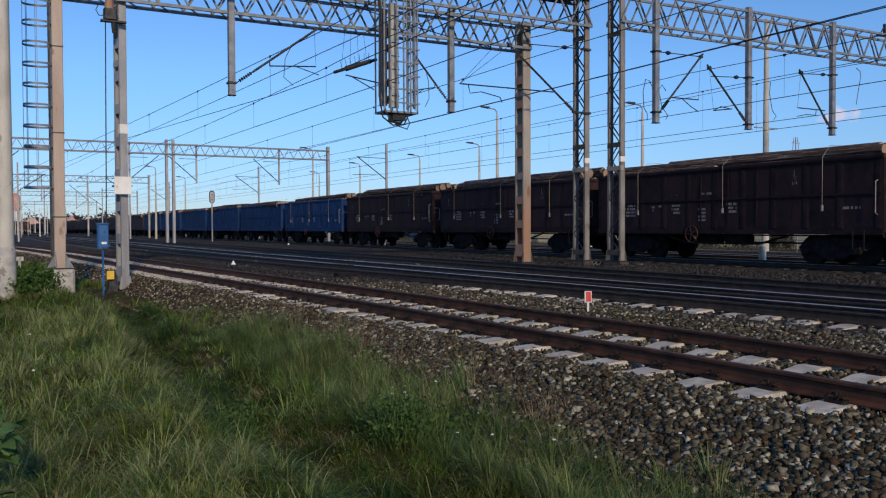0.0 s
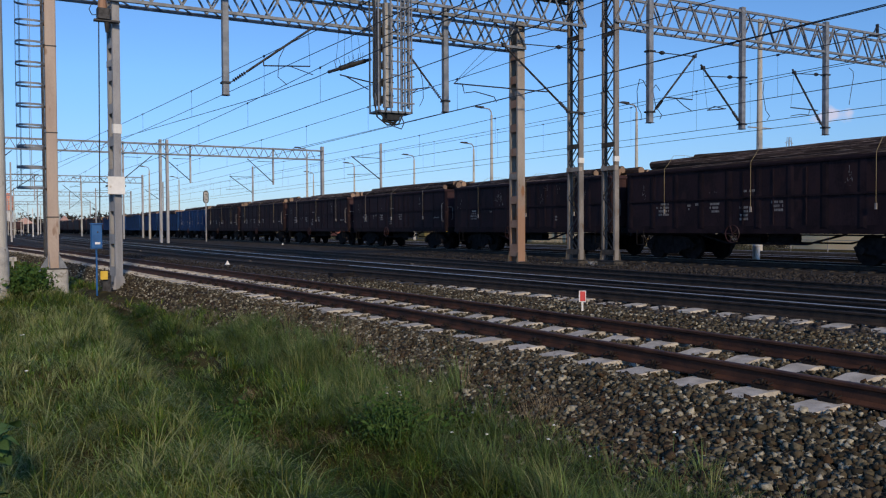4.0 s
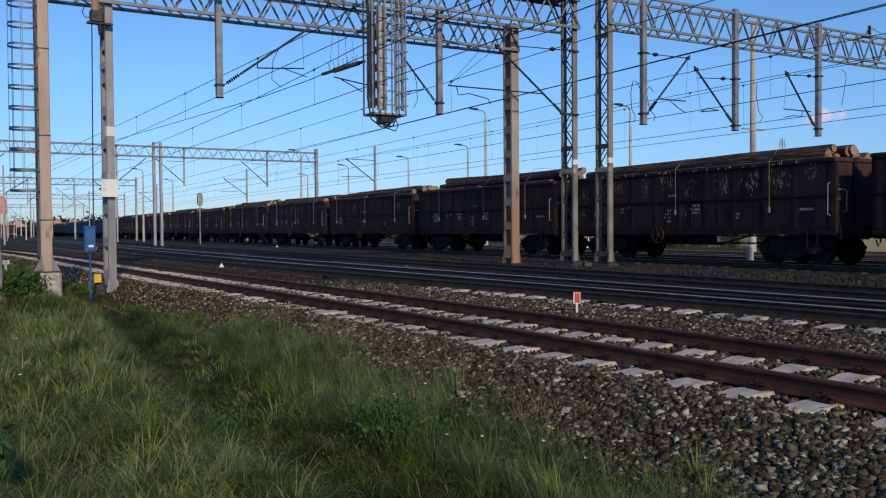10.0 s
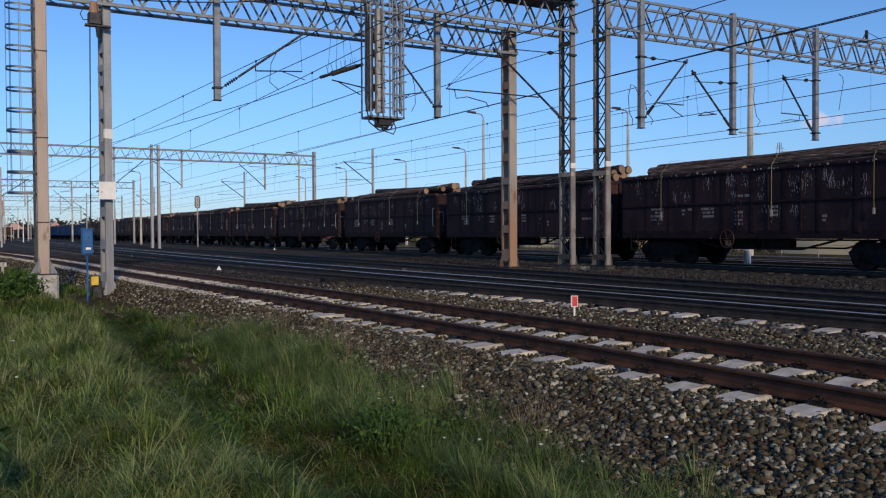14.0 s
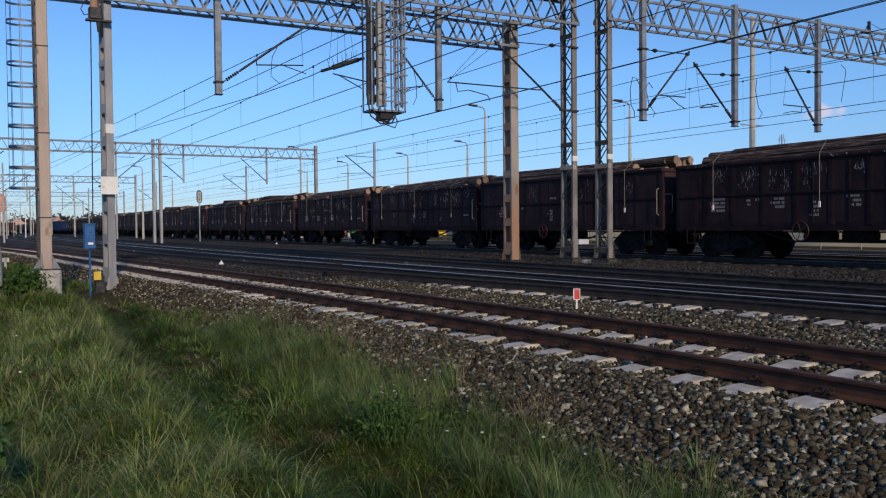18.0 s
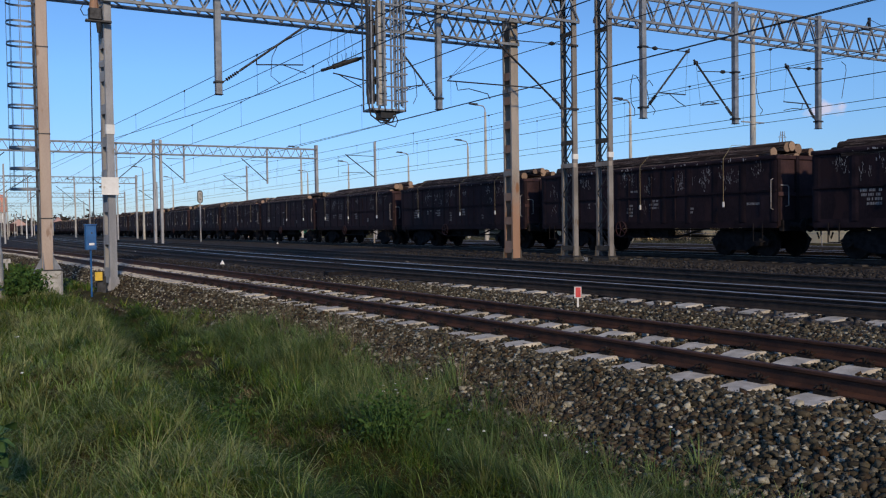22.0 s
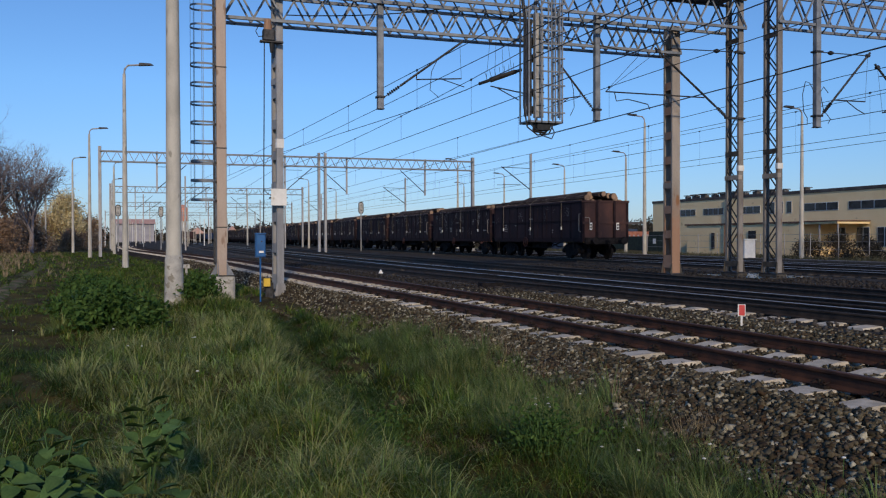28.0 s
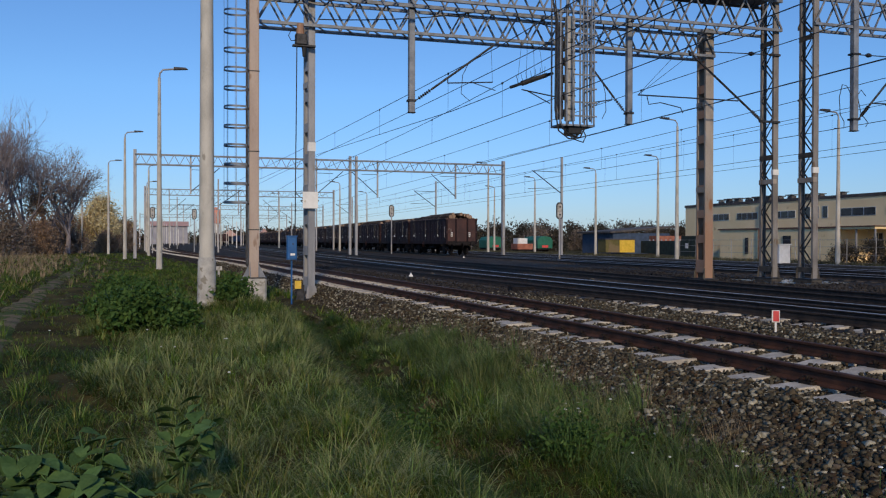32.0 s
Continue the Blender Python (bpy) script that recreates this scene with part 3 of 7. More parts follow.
def bed_z(u, y):
    """The ballast bed: shoulder towards the ditch, then the level yard."""
    toe, tu = toe_z(y), toe_u(y)
    if u < -1.5:
        return toe + (-0.2 - toe) * max(0.0, (u - tu) / (-1.5 - tu)) ** 0.9
    return -0.2 - (0.026 if abs(u) < 1.3 else 0.002)


def ditch_at(d, y):
    """How much of the ditch lies d metres outside the ballast toe, 0 to 1."""
    mid = float(np.interp(y, [5, 11, 19], [1.35, 1.2, 0.6]))
    return math.exp(-((d - mid) / 0.45) ** 2) * max(0.0, min(1.0, 1 - (y - 18) / 7))


def ground_z(x, y):
    """Height of the soil under grass: ditch below the ballast toe, then a low ridge, then the bank."""
    yy = min(max(y, -40), 599)
    u, tu, toe = x - c1(yy), toe_u(y), toe_z(y)
    if u > tu:
        z = bed_z(u, y) - 0.09 - 0.1 * min(1.0, (u - tu) / 1.2) + 0.2 * math.exp(-((u - tu + 0.3) / 0.35) ** 2)
    else:
        d = tu - u
        k = max(0.0, min(1.0, d / 2.1))
        k = k * k * (3 - 2 * k)
        z = toe - 0.06 + (-0.47 - toe + 0.06) * k - 0.26 * ditch_at(d, y) + 0.12 * math.exp(-((d - 2.25) / 0.5) ** 2) + 0.2 * math.exp(-((d - 0.3) / 0.35) ** 2)
        z += k * (0.10 * noise.noise((x * 0.35, y * 0.35, 1.7)) + 0.035 * noise.noise((x * 1.3, y * 1.3, 4.1)))
        if -5 < y < 40:
            z += (0.35 + 0.65 * k) * 0.11 * noise.noise((x * 0.95, y * 0.8, 7.3))
    if math.hypot(x, y) > 90:
        z -= 0.15
    return z


def graded(a, b, mid0, mid1, fine, coarse):
    """Coordinates, fine between mid0 and mid1 and ever coarser outside."""
    c = list(np.arange(mid0, mid1 + fine / 2, fine))
    s = fine
    while c[-1] < b:
        s = min(s * 1.25, coarse)
        c.append(c[-1] + s)
    s = fine
    while c[0] > a:
        s = min(s * 1.25, coarse)
        c.insert(0, c[0] - s)
    return c


def sheet(name, xs, ys, height, material, label, category):
    nx = len(xs)
    vs = [(x, y, height(x, y)) for y in ys for x in xs]
    fs = [(j * nx + i, j * nx + i + 1, (j + 1) * nx + i + 1, (j + 1) * nx + i) for j in range(len(ys) - 1) for i in range(nx - 1)]
    me = bpy.data.meshes.new(name)
    me.from_pydata(vs, [], fs)
    me.materials.append(M[material])
    me.shade_smooth()
    return tagged(new(name, me), label, category, kind="structure")


sheet("ground", graded(-1800, 1800, -9, 5, 0.3, 160), graded(-600, 3500, 1, 32, 0.4, 160), ground_z, "soil", "dark soil with withered grass beside the railway yard", "ground")


def ballast_bed(name, u0, u1, step, y0, y1, dy, material, label, lift=0.0):
    us = list(np.arange(u0, u1 + 1e-6, step))
    ys = graded(y0, y1, 2, 20, dy, 25)
    vs, fs = [], []
    for y in ys:
        for u in us:
            if u < -1.5:
                u = -1.5 + (u + 1.5) * (toe_u(y) + 1.5) / -1.6
            x = c1(y) + u
            vs.append((x, y, bed_z(u, y) + lift + (0.025 if u < -1.5 else 0.01) * noise.noise((x * 2.1, y * 2.1, 0)) + (0.02 if u < -1.5 else 0.012) * noise.noise((x * 7, y * 7, 3))))
    n = len(us)
    for j in range(len(ys) - 1):
        for i in range(n - 1):
            fs.append((j * n + i, j * n + i + 1, (j + 1) * n + i + 1, (j + 1) * n + i))
    me = bpy.data.meshes.new(name)
    me.from_pydata(vs, [], fs)
    me.materials.append(M[material])
    return tagged(new(name, me), label, "ballast", kind="structure")


ballast_bed("ballast_bed", -3.1, 3.1, 0.155, -30, 590, 0.25, "ballast", "grey crushed-stone ballast shoulder under the siding")
yard = Shape()
for j, y in enumerate(np.arange(-60, 590, 10)):
    a, b = c1(min(max(y, -40), 599)) + 3.05, c1(min(max(y + 10, -40), 599)) + 3.05
    yard.add([(a, y, -0.2), (40, y, -0.2), (40, y + 10, -0.2), (b, y + 10, -0.2), (a, y, -0.9), (40, y, -0.9), (40, y + 10, -0.9), (b, y + 10, -0.9)],
             [(0, 1, 2, 3), (1, 5, 6, 2), (0, 3, 7, 4)])
solid("yard_bed", yard, "yard", "dark oil-stained ballast of the main running lines", "ballast", kind="structure")


# ---------------------------------------------------------------- tracks
def rail_outline(hh=0.16):
    half = [(0.07, 0.0), (0.07, 0.012), (0.012, 0.035), (0.009, 0.115), (0.034, 0.128), (0.036, 0.15), (0.028, hh)]
    return half + [(-x, z) for x, z in reversed(half)]


def swept(outline, line, off, z, ys):
    """An outline carried along a line in the plan, off metres to its right."""
    s, n = Shape(), len(outline)
    vs = []
    for y in ys:
        x = line(y) + off
        vs += [(x + a, y, z + b) for a, b in outline]
    fs = [(j * n + k, j * n + (k + 1) % n, (j + 1) * n + (k + 1) % n, (j + 1) * n + k) for j in range(len(ys) - 1) for k in range(n)]
    s.add(vs, fs + [tuple(range(n)), tuple(range((len(ys) - 1) * n, len(ys) * n))])
    return s


def sleeper_shape(tapered=True):
    s = Shape()
    half, w0, w1 = 1.27, 0.155, 0.138
    prof = [(-half, -0.02), (-0.95, 0.0), (-0.5, 0.0), (-0.3, -0.035), (0.3, -0.035), (0.5, 0.0), (0.95, 0.0), (half, -0.02)] if tapered else [(-half, 0.0), (half, 0.0)]
    n = len(prof)
    vs = []
    for x, z in prof:
        vs += [(x, -w0, -0.2), (x, -w1, z), (x, w1, z), (x, w0, -0.2)]
    fs = [(4 * k + a, 4 * k + 4 + a, 4 * k + 5 + a, 4 * k + 1 + a) for k in range(n - 1) for a in range(3)]
    s.add(vs, fs + [(0, 1, 2, 3), (4 * n - 1, 4 * n - 2, 4 * n - 3, 4 * n - 4)])
    return s


SLEEPER = sleeper_shape().mesh("sleeper", "sleeper")
SLEEPER_DARK = sleeper_shape(False).mesh("sleeper_dark", "sleeper_dark")
CLIP = Shape().box(-0.14, -0.065, -0.09, 0.09, 0, 0.03, 0.01).box(0.065, 0.14, -0.09, 0.09, 0, 0.03, 0.01)
for sx in (-1, 1):
    CLIP.tube((sx * 0.105, 0, 0.03), (sx * 0.105, 0, 0.085), 0.02, n=6)
    for sy in (-1, 1):
        CLIP.path([(sx * 0.07, sy * 0.02, 0.05), (sx * 0.1, sy * 0.035, 0.075), (sx * 0.135, sy * 0.05, 0.05), (sx * 0.13, sy * 0.08, 0.045), (sx * 0.075, sy * 0.085, 0.06)], 0.0085, n=5)
CLIP = CLIP.mesh("rail_clip", "clip")


T1_SLEEPERS = []


def rail_track(label, line, y0, y1, first, last, head, web, sleeper, clips=False, spacing=0.64, gz=0.0):
    t = thing("railway_track", label, "railway track", kind="structure")
    ys = [y for y in graded(y0, y1, 0, 60, 2.0, 20) if y0 <= y <= y1]
    for off in (-0.7525, 0.7525):
        part("rail", swept(rail_outline(0.154), line, off, -0.16 + gz, ys), web, t)
        part("rail_head", swept([(-0.034, -0.004), (0.034, -0.004), (0.031, 0.003), (0.022, 0.007), (0.008, 0.009), (-0.008, 0.009), (-0.022, 0.007), (-0.031, 0.003)], line, off, -0.008 + gz, ys), head, t, smooth=True)
    y, far = first, Shape()
    while y < last:
        x, turn = line(y), math.atan2(line(y + 0.5) - line(y - 0.5), 1.0)
        p = part("sleeper", sleeper, None, t, at=pose(x + RNG.normal(0, 0.015), y, -0.165 + gz + RNG.normal(0, 0.006), 0, RNG.normal(0, 0.5), -math.degrees(turn) + RNG.normal(0, 0.6)))
        if line is c1:
            T1_SLEEPERS.append(y)
        if clips and y < clips:
            for off in (-0.7525, 0.7525):
                part("rail_clip", CLIP, None, p, at=pose(off, 0, 0))
        y += spacing + RNG.normal(0, 0.012)
    rest = [v.co for v in sleeper.vertices]
    faces = [tuple(q.vertices) for q in sleeper.polygons]
    while y < min(y1, 170):
        x = line(y)
        far.add([(x + c.x, y + c.y, -0.165 + gz + c.z) for c in rest], faces)
        y += spacing
    if far.v:
        tagged(part("sleepers", far, "sleeper" if sleeper is SLEEPER and last > 40 else "sleeper_dark", t), kind="stuff")
    return t


rail_track("single siding with rust-brown rails on pale concrete sleepers", c1, -25, 590, -9.74, 62, "rail_head", "rail", SLEEPER, clips=22)
rail_track("dark running line with oily rails and pale sleeper ends", c2, -40, 590, 2.0, 18, "rail_dark", "rail_dark", SLEEPER)
rail_track("dark running line joining its neighbour at points", c3, -40, 590, 2.3, 30, "shine", "rail_dark", SLEEPER_DARK)
rail_track("dark running line on tarred sleepers", c4, -40, 590, 5.0, 30, "rail_dark", "rail_dark", SLEEPER_DARK)
rail_track("running line that carries the timber train", c5, -60, 590, 8.0, 60, "shine", "rail_dark", SLEEPER_DARK)
rail_track("running line behind the timber train", c6, -60, 590, 10.0, 50, "shine", "rail_dark", SLEEPER)
rail_track("outermost running line before the depot", c7, -60, 590, 10.0, 50, "shine", "rail_dark", SLEEPER)

strip = Shape()
for y in np.arange(-60, 590, 10):
    strip.add([(17.5 - 0.012 * y, y, -0.17), (20.9 - 0.01 * y, y, -0.15), (20.9 - 0.01 * (y + 10), y + 10, -0.15), (17.5 - 0.012 * (y + 10), y + 10, -0.17)], [(0, 1, 2, 3)])
solid("gravel_strip", strip, "yard", "strip of pale gravel between the running lines", "gravel", kind="structure")
solid("kerb_strip", Shape().box(31.0, 31.35, -60, 300, -0.3, 0.06), "plinth", "long pale concrete edging behind the timber train", "kerb", kind="structure")
solid("service_path", Shape().box(35.2, 36.6, -60, 300, -0.3, -0.12), "ballast", "pale concrete service path before the depot", "path", kind="structure")


# ---------------------------------------------------------------- masts and gantries
def laced_mast(label, x, y, z0, z1, w, d, paint, turn=0.0, plinth=0.25, group="gantry masts", bands=(), battened=False):
    """Two channels, w across and d apart, tied by lacing bars, on a gusseted foot."""
    t = thing("gantry_mast", label, "mast", pose(x, y, z0, 0, 0, turn), group)
    hgt = z1 - z0
    for s in (-1, 1):
        y0, a, b = s * d / 2, w / 2, s * 0.09
        ring = [(-a, y0), (a, y0), (a, y0 - b), (a - 0.016, y0 - b), (a - 0.016, y0 - s * 0.02), (-a + 0.016, y0 - s * 0.02), (-a + 0.016, y0 - b), (-a, y0 - b)]
        part("channel", Shape().column(ring if s < 0 else ring[::-1], 0.05, hgt), paint, t)
    step = d * 0.95
    n = max(3, int(hgt / step))
    lace = Shape().bar((0, -d / 2 + 0.05, 0.0), (0, d / 2 - 0.05, step), 0.05, 0.012, up=(1, 0, 0)).mesh("lacing", "dark_steel")
    lace2 = Shape().bar((0, d / 2 - 0.05, 0.0), (0, -d / 2 + 0.05, step), 0.05, 0.012, up=(1, 0, 0)).mesh("lacing", "dark_steel")
    if battened:
        plate = Shape().box(-0.006, 0.006, -d / 2 + 0.03, d / 2 - 0.03, -0.14, 0.14).mesh("tie_plate", paint)
        n = int(hgt / 0.95)
        for k in range(n):
            for e in (-1, 1):
                part("tie_plate", plate, None, t, at=pose(e * (w / 2 - 0.008), 0, 0.55 + k * (hgt - 0.9) / n))
        n = 0
    for k in range(n):
        z = 0.35 + k * (hgt - 0.6) / n
        for e in (-1, 1):
            part("lacing", (lace, lace2)[k % 2], None, t, at=pose(e * w / 2 * 0.93, 0, z))
    for zz in (0.33, 0.36 * hgt, 0.7 * hgt, 0.97 * hgt):
        part("batten", Shape().box(-w / 2 - 0.012, -w / 2 - 0.002, -d / 2, d / 2, zz - 0.09, zz + 0.09), "plinth" if d > 0.7 else paint, t)
    foot = Shape().box(-w / 2 - 0.12, w / 2 + 0.12, -d / 2 - 0.12, d / 2 + 0.12, 0, 0.035)
    part("base_plate", foot, "dark_steel", t)
    for sx in (-1, 1):
        for sy in (-1, 1):
            g = Shape()
            xs, ys = sx * w * 0.5, sy * d / 2
            g.add([(xs, ys, 0.03), (xs + sx * 0.085, ys, 0.03), (xs + sx * 0.03, ys, 0.4), (xs, ys, 0.4), (xs, ys + sy * 0.014, 0.03), (xs + sx * 0.085, ys + sy * 0.014, 0.03), (xs + sx * 0.03, ys + sy * 0.014, 0.4), (xs, ys + sy * 0.014, 0.4)],
                  [(0, 1, 2, 3), (7, 6, 5, 4), (0, 4, 5, 1), (1, 5, 6, 2), (2, 6, 7, 3), (3, 7, 4, 0)])
            part("gusset", g, "plinth" if z0 > -0.3 else paint, t)
    if plinth:
        part("plinth", Shape().box(-w / 2 - 0.11, w / 2 + 0.11, -d / 2 - 0.11, d / 2 + 0.11, -plinth, -0.002, 0.03), "plinth", t, "weathered concrete foundation")
    for zb, colour, hh in bands:
        part("band", Shape().box(-w / 2 - 0.014, w / 2 + 0.014, -d / 2 - 0.016, -d / 2 + 0.1, zb, zb + hh), colour, t, "white painted band")
    return t


def truss_beam(label, x0, x1, y, zb, zt, depth, pitch, walkway=False):
    """A box girder of four chords with zigzag webs."""
    t = thing("gantry_beam", label, "gantry beam", pose(x0, y, zb), "gantry beams")
    ln, hh = x1 - x0, zt - zb
    for yy in (-depth / 2, depth / 2):
        for zz in (0.0, hh):
            part("chord", Shape().box(0, ln, yy - 0.045, yy + 0.045, zz - 0.045, zz + 0.045, 0), "truss", t)
    n = max(4, int(round(ln / pitch)))
    st = ln / n
    up = Shape().bar((0, 0, 0.04), (st / 2, 0, hh - 0.04), 0.05, 0.05, up=(0, 1, 0)).mesh("web_bar", "truss")
    dn = Shape().bar((st / 2, 0, hh - 0.04), (st, 0, 0.04), 0.05, 0.05, up=(0, 1, 0)).mesh("web_bar", "truss")
    cr = Shape().bar((0, -depth / 2, 0), (st / 2, depth / 2, 0), 0.035, 0.035).mesh("cross_bar", "truss")
    for k in range(n):
        for yy in (-depth / 2, depth / 2):
            part("web_bar", up, None, t, at=pose(k * st, yy, 0))
            part("web_bar", dn, None, t, at=pose(k * st, yy, 0))
        part("cross_bar", cr, None, t, at=pose(k * st, 0, 0))
        part("cross_bar", cr, None, t, at=pose(k * st, 0, hh))
    if walkway:
        w0, w1 = walkway
        part("walkway", Shape().box(w0, w1, -depth / 2 - 0.55, depth / 2, hh + 0.06, hh + 0.11), "truss", t, "grey steel grating walkway")
        for zz in (0.55, 1.05):
            part("handrail", Shape().tube((w0, -depth / 2 - 0.52, hh + zz), (w1, -depth / 2 - 0.52, hh + zz), 0.022), "truss", t)
        for x in np.arange(w0, w1 + 0.1, 1.5):
            part("rail_post", Shape().box(x - 0.02, x + 0.02, -depth / 2 - 0.54, -depth / 2 - 0.5, hh + 0.1, hh + 1.06), "truss", t)
    return t


laced_mast("grey laced steel mast with a white panel in the grass", 3.68, 26.0, -0.56, 8.75, 0.21, 0.46, "mast", turn=12, battened=True, bands=[(4.5, "white", 0.27)])
laced_mast("rust-streaked laced steel mast between the running lines", 17.65, 26.0, -0.1, 8.7, 0.32, 0.55, "mast_rust", plinth=0.08, battened=True)
MAST_3 = laced_mast("grey laced steel mast with a white band", 19.56, 25.0, -0.04, 11.6, 0.2, 0.72, "mast_dark", plinth=0.09, bands=[(3.58, "white", 0.19)])
MAST_4 = laced_mast("grey laced steel mast with white band beside its twin", 20.2, 23.8, -0.04, 11.6, 0.2, 0.72, "mast_dark", plinth=0.09, bands=[(3.58, "white", 0.19)])
for mst in (MAST_3, MAST_4):
    part("clamp", Shape().box(-0.125, 0.02, -0.385, 0.375, 3.28, 3.44), "mast_rust", mst, "ochre clamp plate")
solid("wet_slab", Shape().box(18.7, 21.0, 22.6, 25.9, -0.3, -0.115, 0.05), "puddle", "wet concrete slab mirroring the mast feet", "slab", kind="structure")

truss_beam("grey lattice girder carrying the overhead line hangers", 2.07, 17.8, 26.0, 7.72, 8.58, 0.7, 0.86)
truss_beam("higher grey lattice girder with signal walkway", 1.9, 19.7, 25.0, 8.5, 9.5, 0.9, 1.0, walkway=(6.0, 17.5))
truss_beam("grey lattice girder reaching over the timber train", 20.1, 47.0, 23.8, 8.5, 9.6, 0.8, 1.05)
laced_mast("grey laced steel mast behind the depot tracks", 47.0, 23.8, -0.1, 9.9, 0.3, 0.6, "mast", plinth=0.3)

# tan column with caged ladder
col = thing("ladder_column", "tan-painted steel column with caged access ladder on a concrete block", "column", pose(1.94, 25.0, 0.17))
part("shaft", Shape().box(-0.14, 0.14, -0.16, 0.16, 0, 10.5, 0.015), "mast_tan", col)
part("plinth", Shape().box(-0.34, 0.34, -0.36, 0.36, -1.1, -0.03, 0.05), "concrete", col, "cracked pale concrete block")
part("base_plate", Shape().box(-0.36, 0.36, -0.37, 0.37, -0.03, 0.0), "dark_steel", col)
for gx_, gy_, ax in ((-0.34, -0.17, 0), (0.185, -0.17, 0), (-0.12, -0.33, 1), (0.12, -0.33, 1)):
    g = Shape()
    if ax == 0:
        s = -1 if gx_ < 0 else 1
        g.add([(s * 0.14, -0.17, 0), (s * 0.33, -0.17, 0), (s * 0.14, -0.17, 0.36), (s * 0.14, -0.155, 0), (s * 0.33, -0.155, 0), (s * 0.14, -0.155, 0.36)], [(0, 1, 2), (5, 4, 3), (0, 3, 4, 1), (1, 4, 5, 2), (2, 5, 3, 0)])
    else:
        g.add([(gx_, -0.16, 0), (gx_, -0.34, 0), (gx_, -0.16, 0.45), (gx_ + 0.015, -0.16, 0), (gx_ + 0.015, -0.34, 0), (gx_ + 0.015, -0.16, 0.45)], [(0, 1, 2), (5, 4, 3), (0, 3, 4, 1), (1, 4, 5, 2), (2, 5, 3, 0)])
    part("gusset", g, "truss", col)
for zb in (1.35, 3.6, 5.9, 8.1):
    part("clamp_band", Shape().box(-0.147, 0.147, -0.168, 0.168, zb, zb + 0.03), "dark_steel", col)
for yy in (-0.22, 0.22):
    part("ladder_rail", Shape().box(-0.21, -0.17, yy - 0.015, yy + 0.015, 0.3, 10.36), "dark_steel", col)
rung = Shape().tube((-0.19, -0.22, 0), (-0.19, 0.22, 0), 0.014, n=6).mesh("rung", "dark_steel")
for k in range(34):
    part("rung", rung, None, col, at=pose(0, 0, 0.5 + k * 0.29))
pts = [(-0.50 + 0.335 * math.cos(a) * (1 + 0.12 * math.sin(2 * a) ** 2), 0.34 * math.sin(a) * (1 + 0.12 * math.sin(2 * a) ** 2), 0) for a in np.linspace(-math.pi, math.pi, 25)]
hoop = Shape()
for a, b in zip(pts, pts[1:]):
    hoop.bar(a, b, 0.012, 0.055)
hoop = hoop.mesh("cage_hoop", "truss")
for k in range(14):
    part("cage_hoop", hoop, None, col, at=pose(0, 0, 2.145 + k * 0.545))
    part("cage_bracket", Shape().bar((-0.2, -0.2, 2.1 + k * 0.545), (-0.13, -0.12, 2.1 + k * 0.545), 0.03, 0.06), "dark_steel", col)
for a in (0.5 * math.pi, 0.75 * math.pi, math.pi, 1.25 * math.pi, 1.5 * math.pi):
    x, y = -0.50 + 0.33 * math.cos(a), 0.335 * math.sin(a)
    part("cage_strip", Shape().box(x - 0.006, x + 0.006, y - 0.015, y + 0.015, 2.1, 9.3), "truss", col)

# round concrete pole near the column
pole = thing("concrete_pole", "thick round grey concrete pole standing in the weeds", "pole", pose(0.55, 21.6, -0.55))
part("shaft", Shape().tube((0, 0, 0.9), (0, 0, 10.5), 0.19, 0.135, n=24), "pole", pole, smooth=False)
part("sleeve", Shape().tube((0, 0, -0.1), (0, 0, 1.25), 0.235, 0.215, n=24).tube((0, 0, 1.25), (0, 0, 1.36), 0.215, 0.19, n=24), "concrete", pole, "flaking concrete collar")

# switch drive with rod on the mast
box = thing("line_switch", "dark line switch with motor box bolted high on the mast", "switch gear", pose(3.5, 25.6, 7.1))
part("housing", Shape().box(-0.3, 0.05, -0.15, 0.15, 0.0, 0.3, 0.03), "dark_steel", box)
part("cap", Shape().tube((-0.15, 0, 0.3), (-0.15, 0, 0.62), 0.13, 0.1, n=10), "mast_rust", box)
part("bracket", Shape().box(-0.38, 0.3, -0.1, 0.1, -0.06, -0.01), "dark_steel", box)
part("insulator", Shape().tube((-0.03, 0, -0.35), (-0.03, 0, -0.06), 0.05, 0.08, n=8), "cable", box)
part("drive_rod", Shape().tube((-0.25, 0, -0.02), (-0.3, 0.02, -6.3), 0.017, n=6), "dark_steel", box)
part("loop", Shape().path([(-0.3, 0, 0.4), (-0.42, 0, 0.42), (-0.5, 0, 0.25), (-0.42, 0, 0.1), (-0.28, 0, 0.12)], 0.014), "cable", box)

panel = thing("notice_panel", "blank white enamel panel strapped to the grey mast", "panel", pose(3.72, 25.62, 2.2))
part("plate", Shape().box(-0.29, 0.17, -0.02, 0.0, 0, 0.5, 0.0), "white", panel)
part("strap", Shape().box(-0.3, 0.2, -0.005, 0.4, 0.22, 0.26), "dark_steel", panel)
cab = thing("control_cabinet", "small blue control cabinet on a thin blue post", "cabinet", pose(2.98, 24.6, -0.62))
part("post", Shape().tube((0, 0, 0), (0, 0, 1.35), 0.025, n=10), "blue", cab)
body = part("body", Shape().box(-0.14, 0.14, -0.11, 0.13, 1.3, 1.96, 0.02), "blue", cab)
part("door", Shape().box(-0.12, 0.12, -0.142, -0.11, 1.33, 1.93), "blue", body)
part("roof", Shape().box(-0.155, 0.155, -0.15, 0.15, 1.96, 1.99), "blue", body)
part("label_plate", Shape().box(-0.05, 0.08, -0.146, -0.142, 1.42, 1.48), "white", body, "small white label")
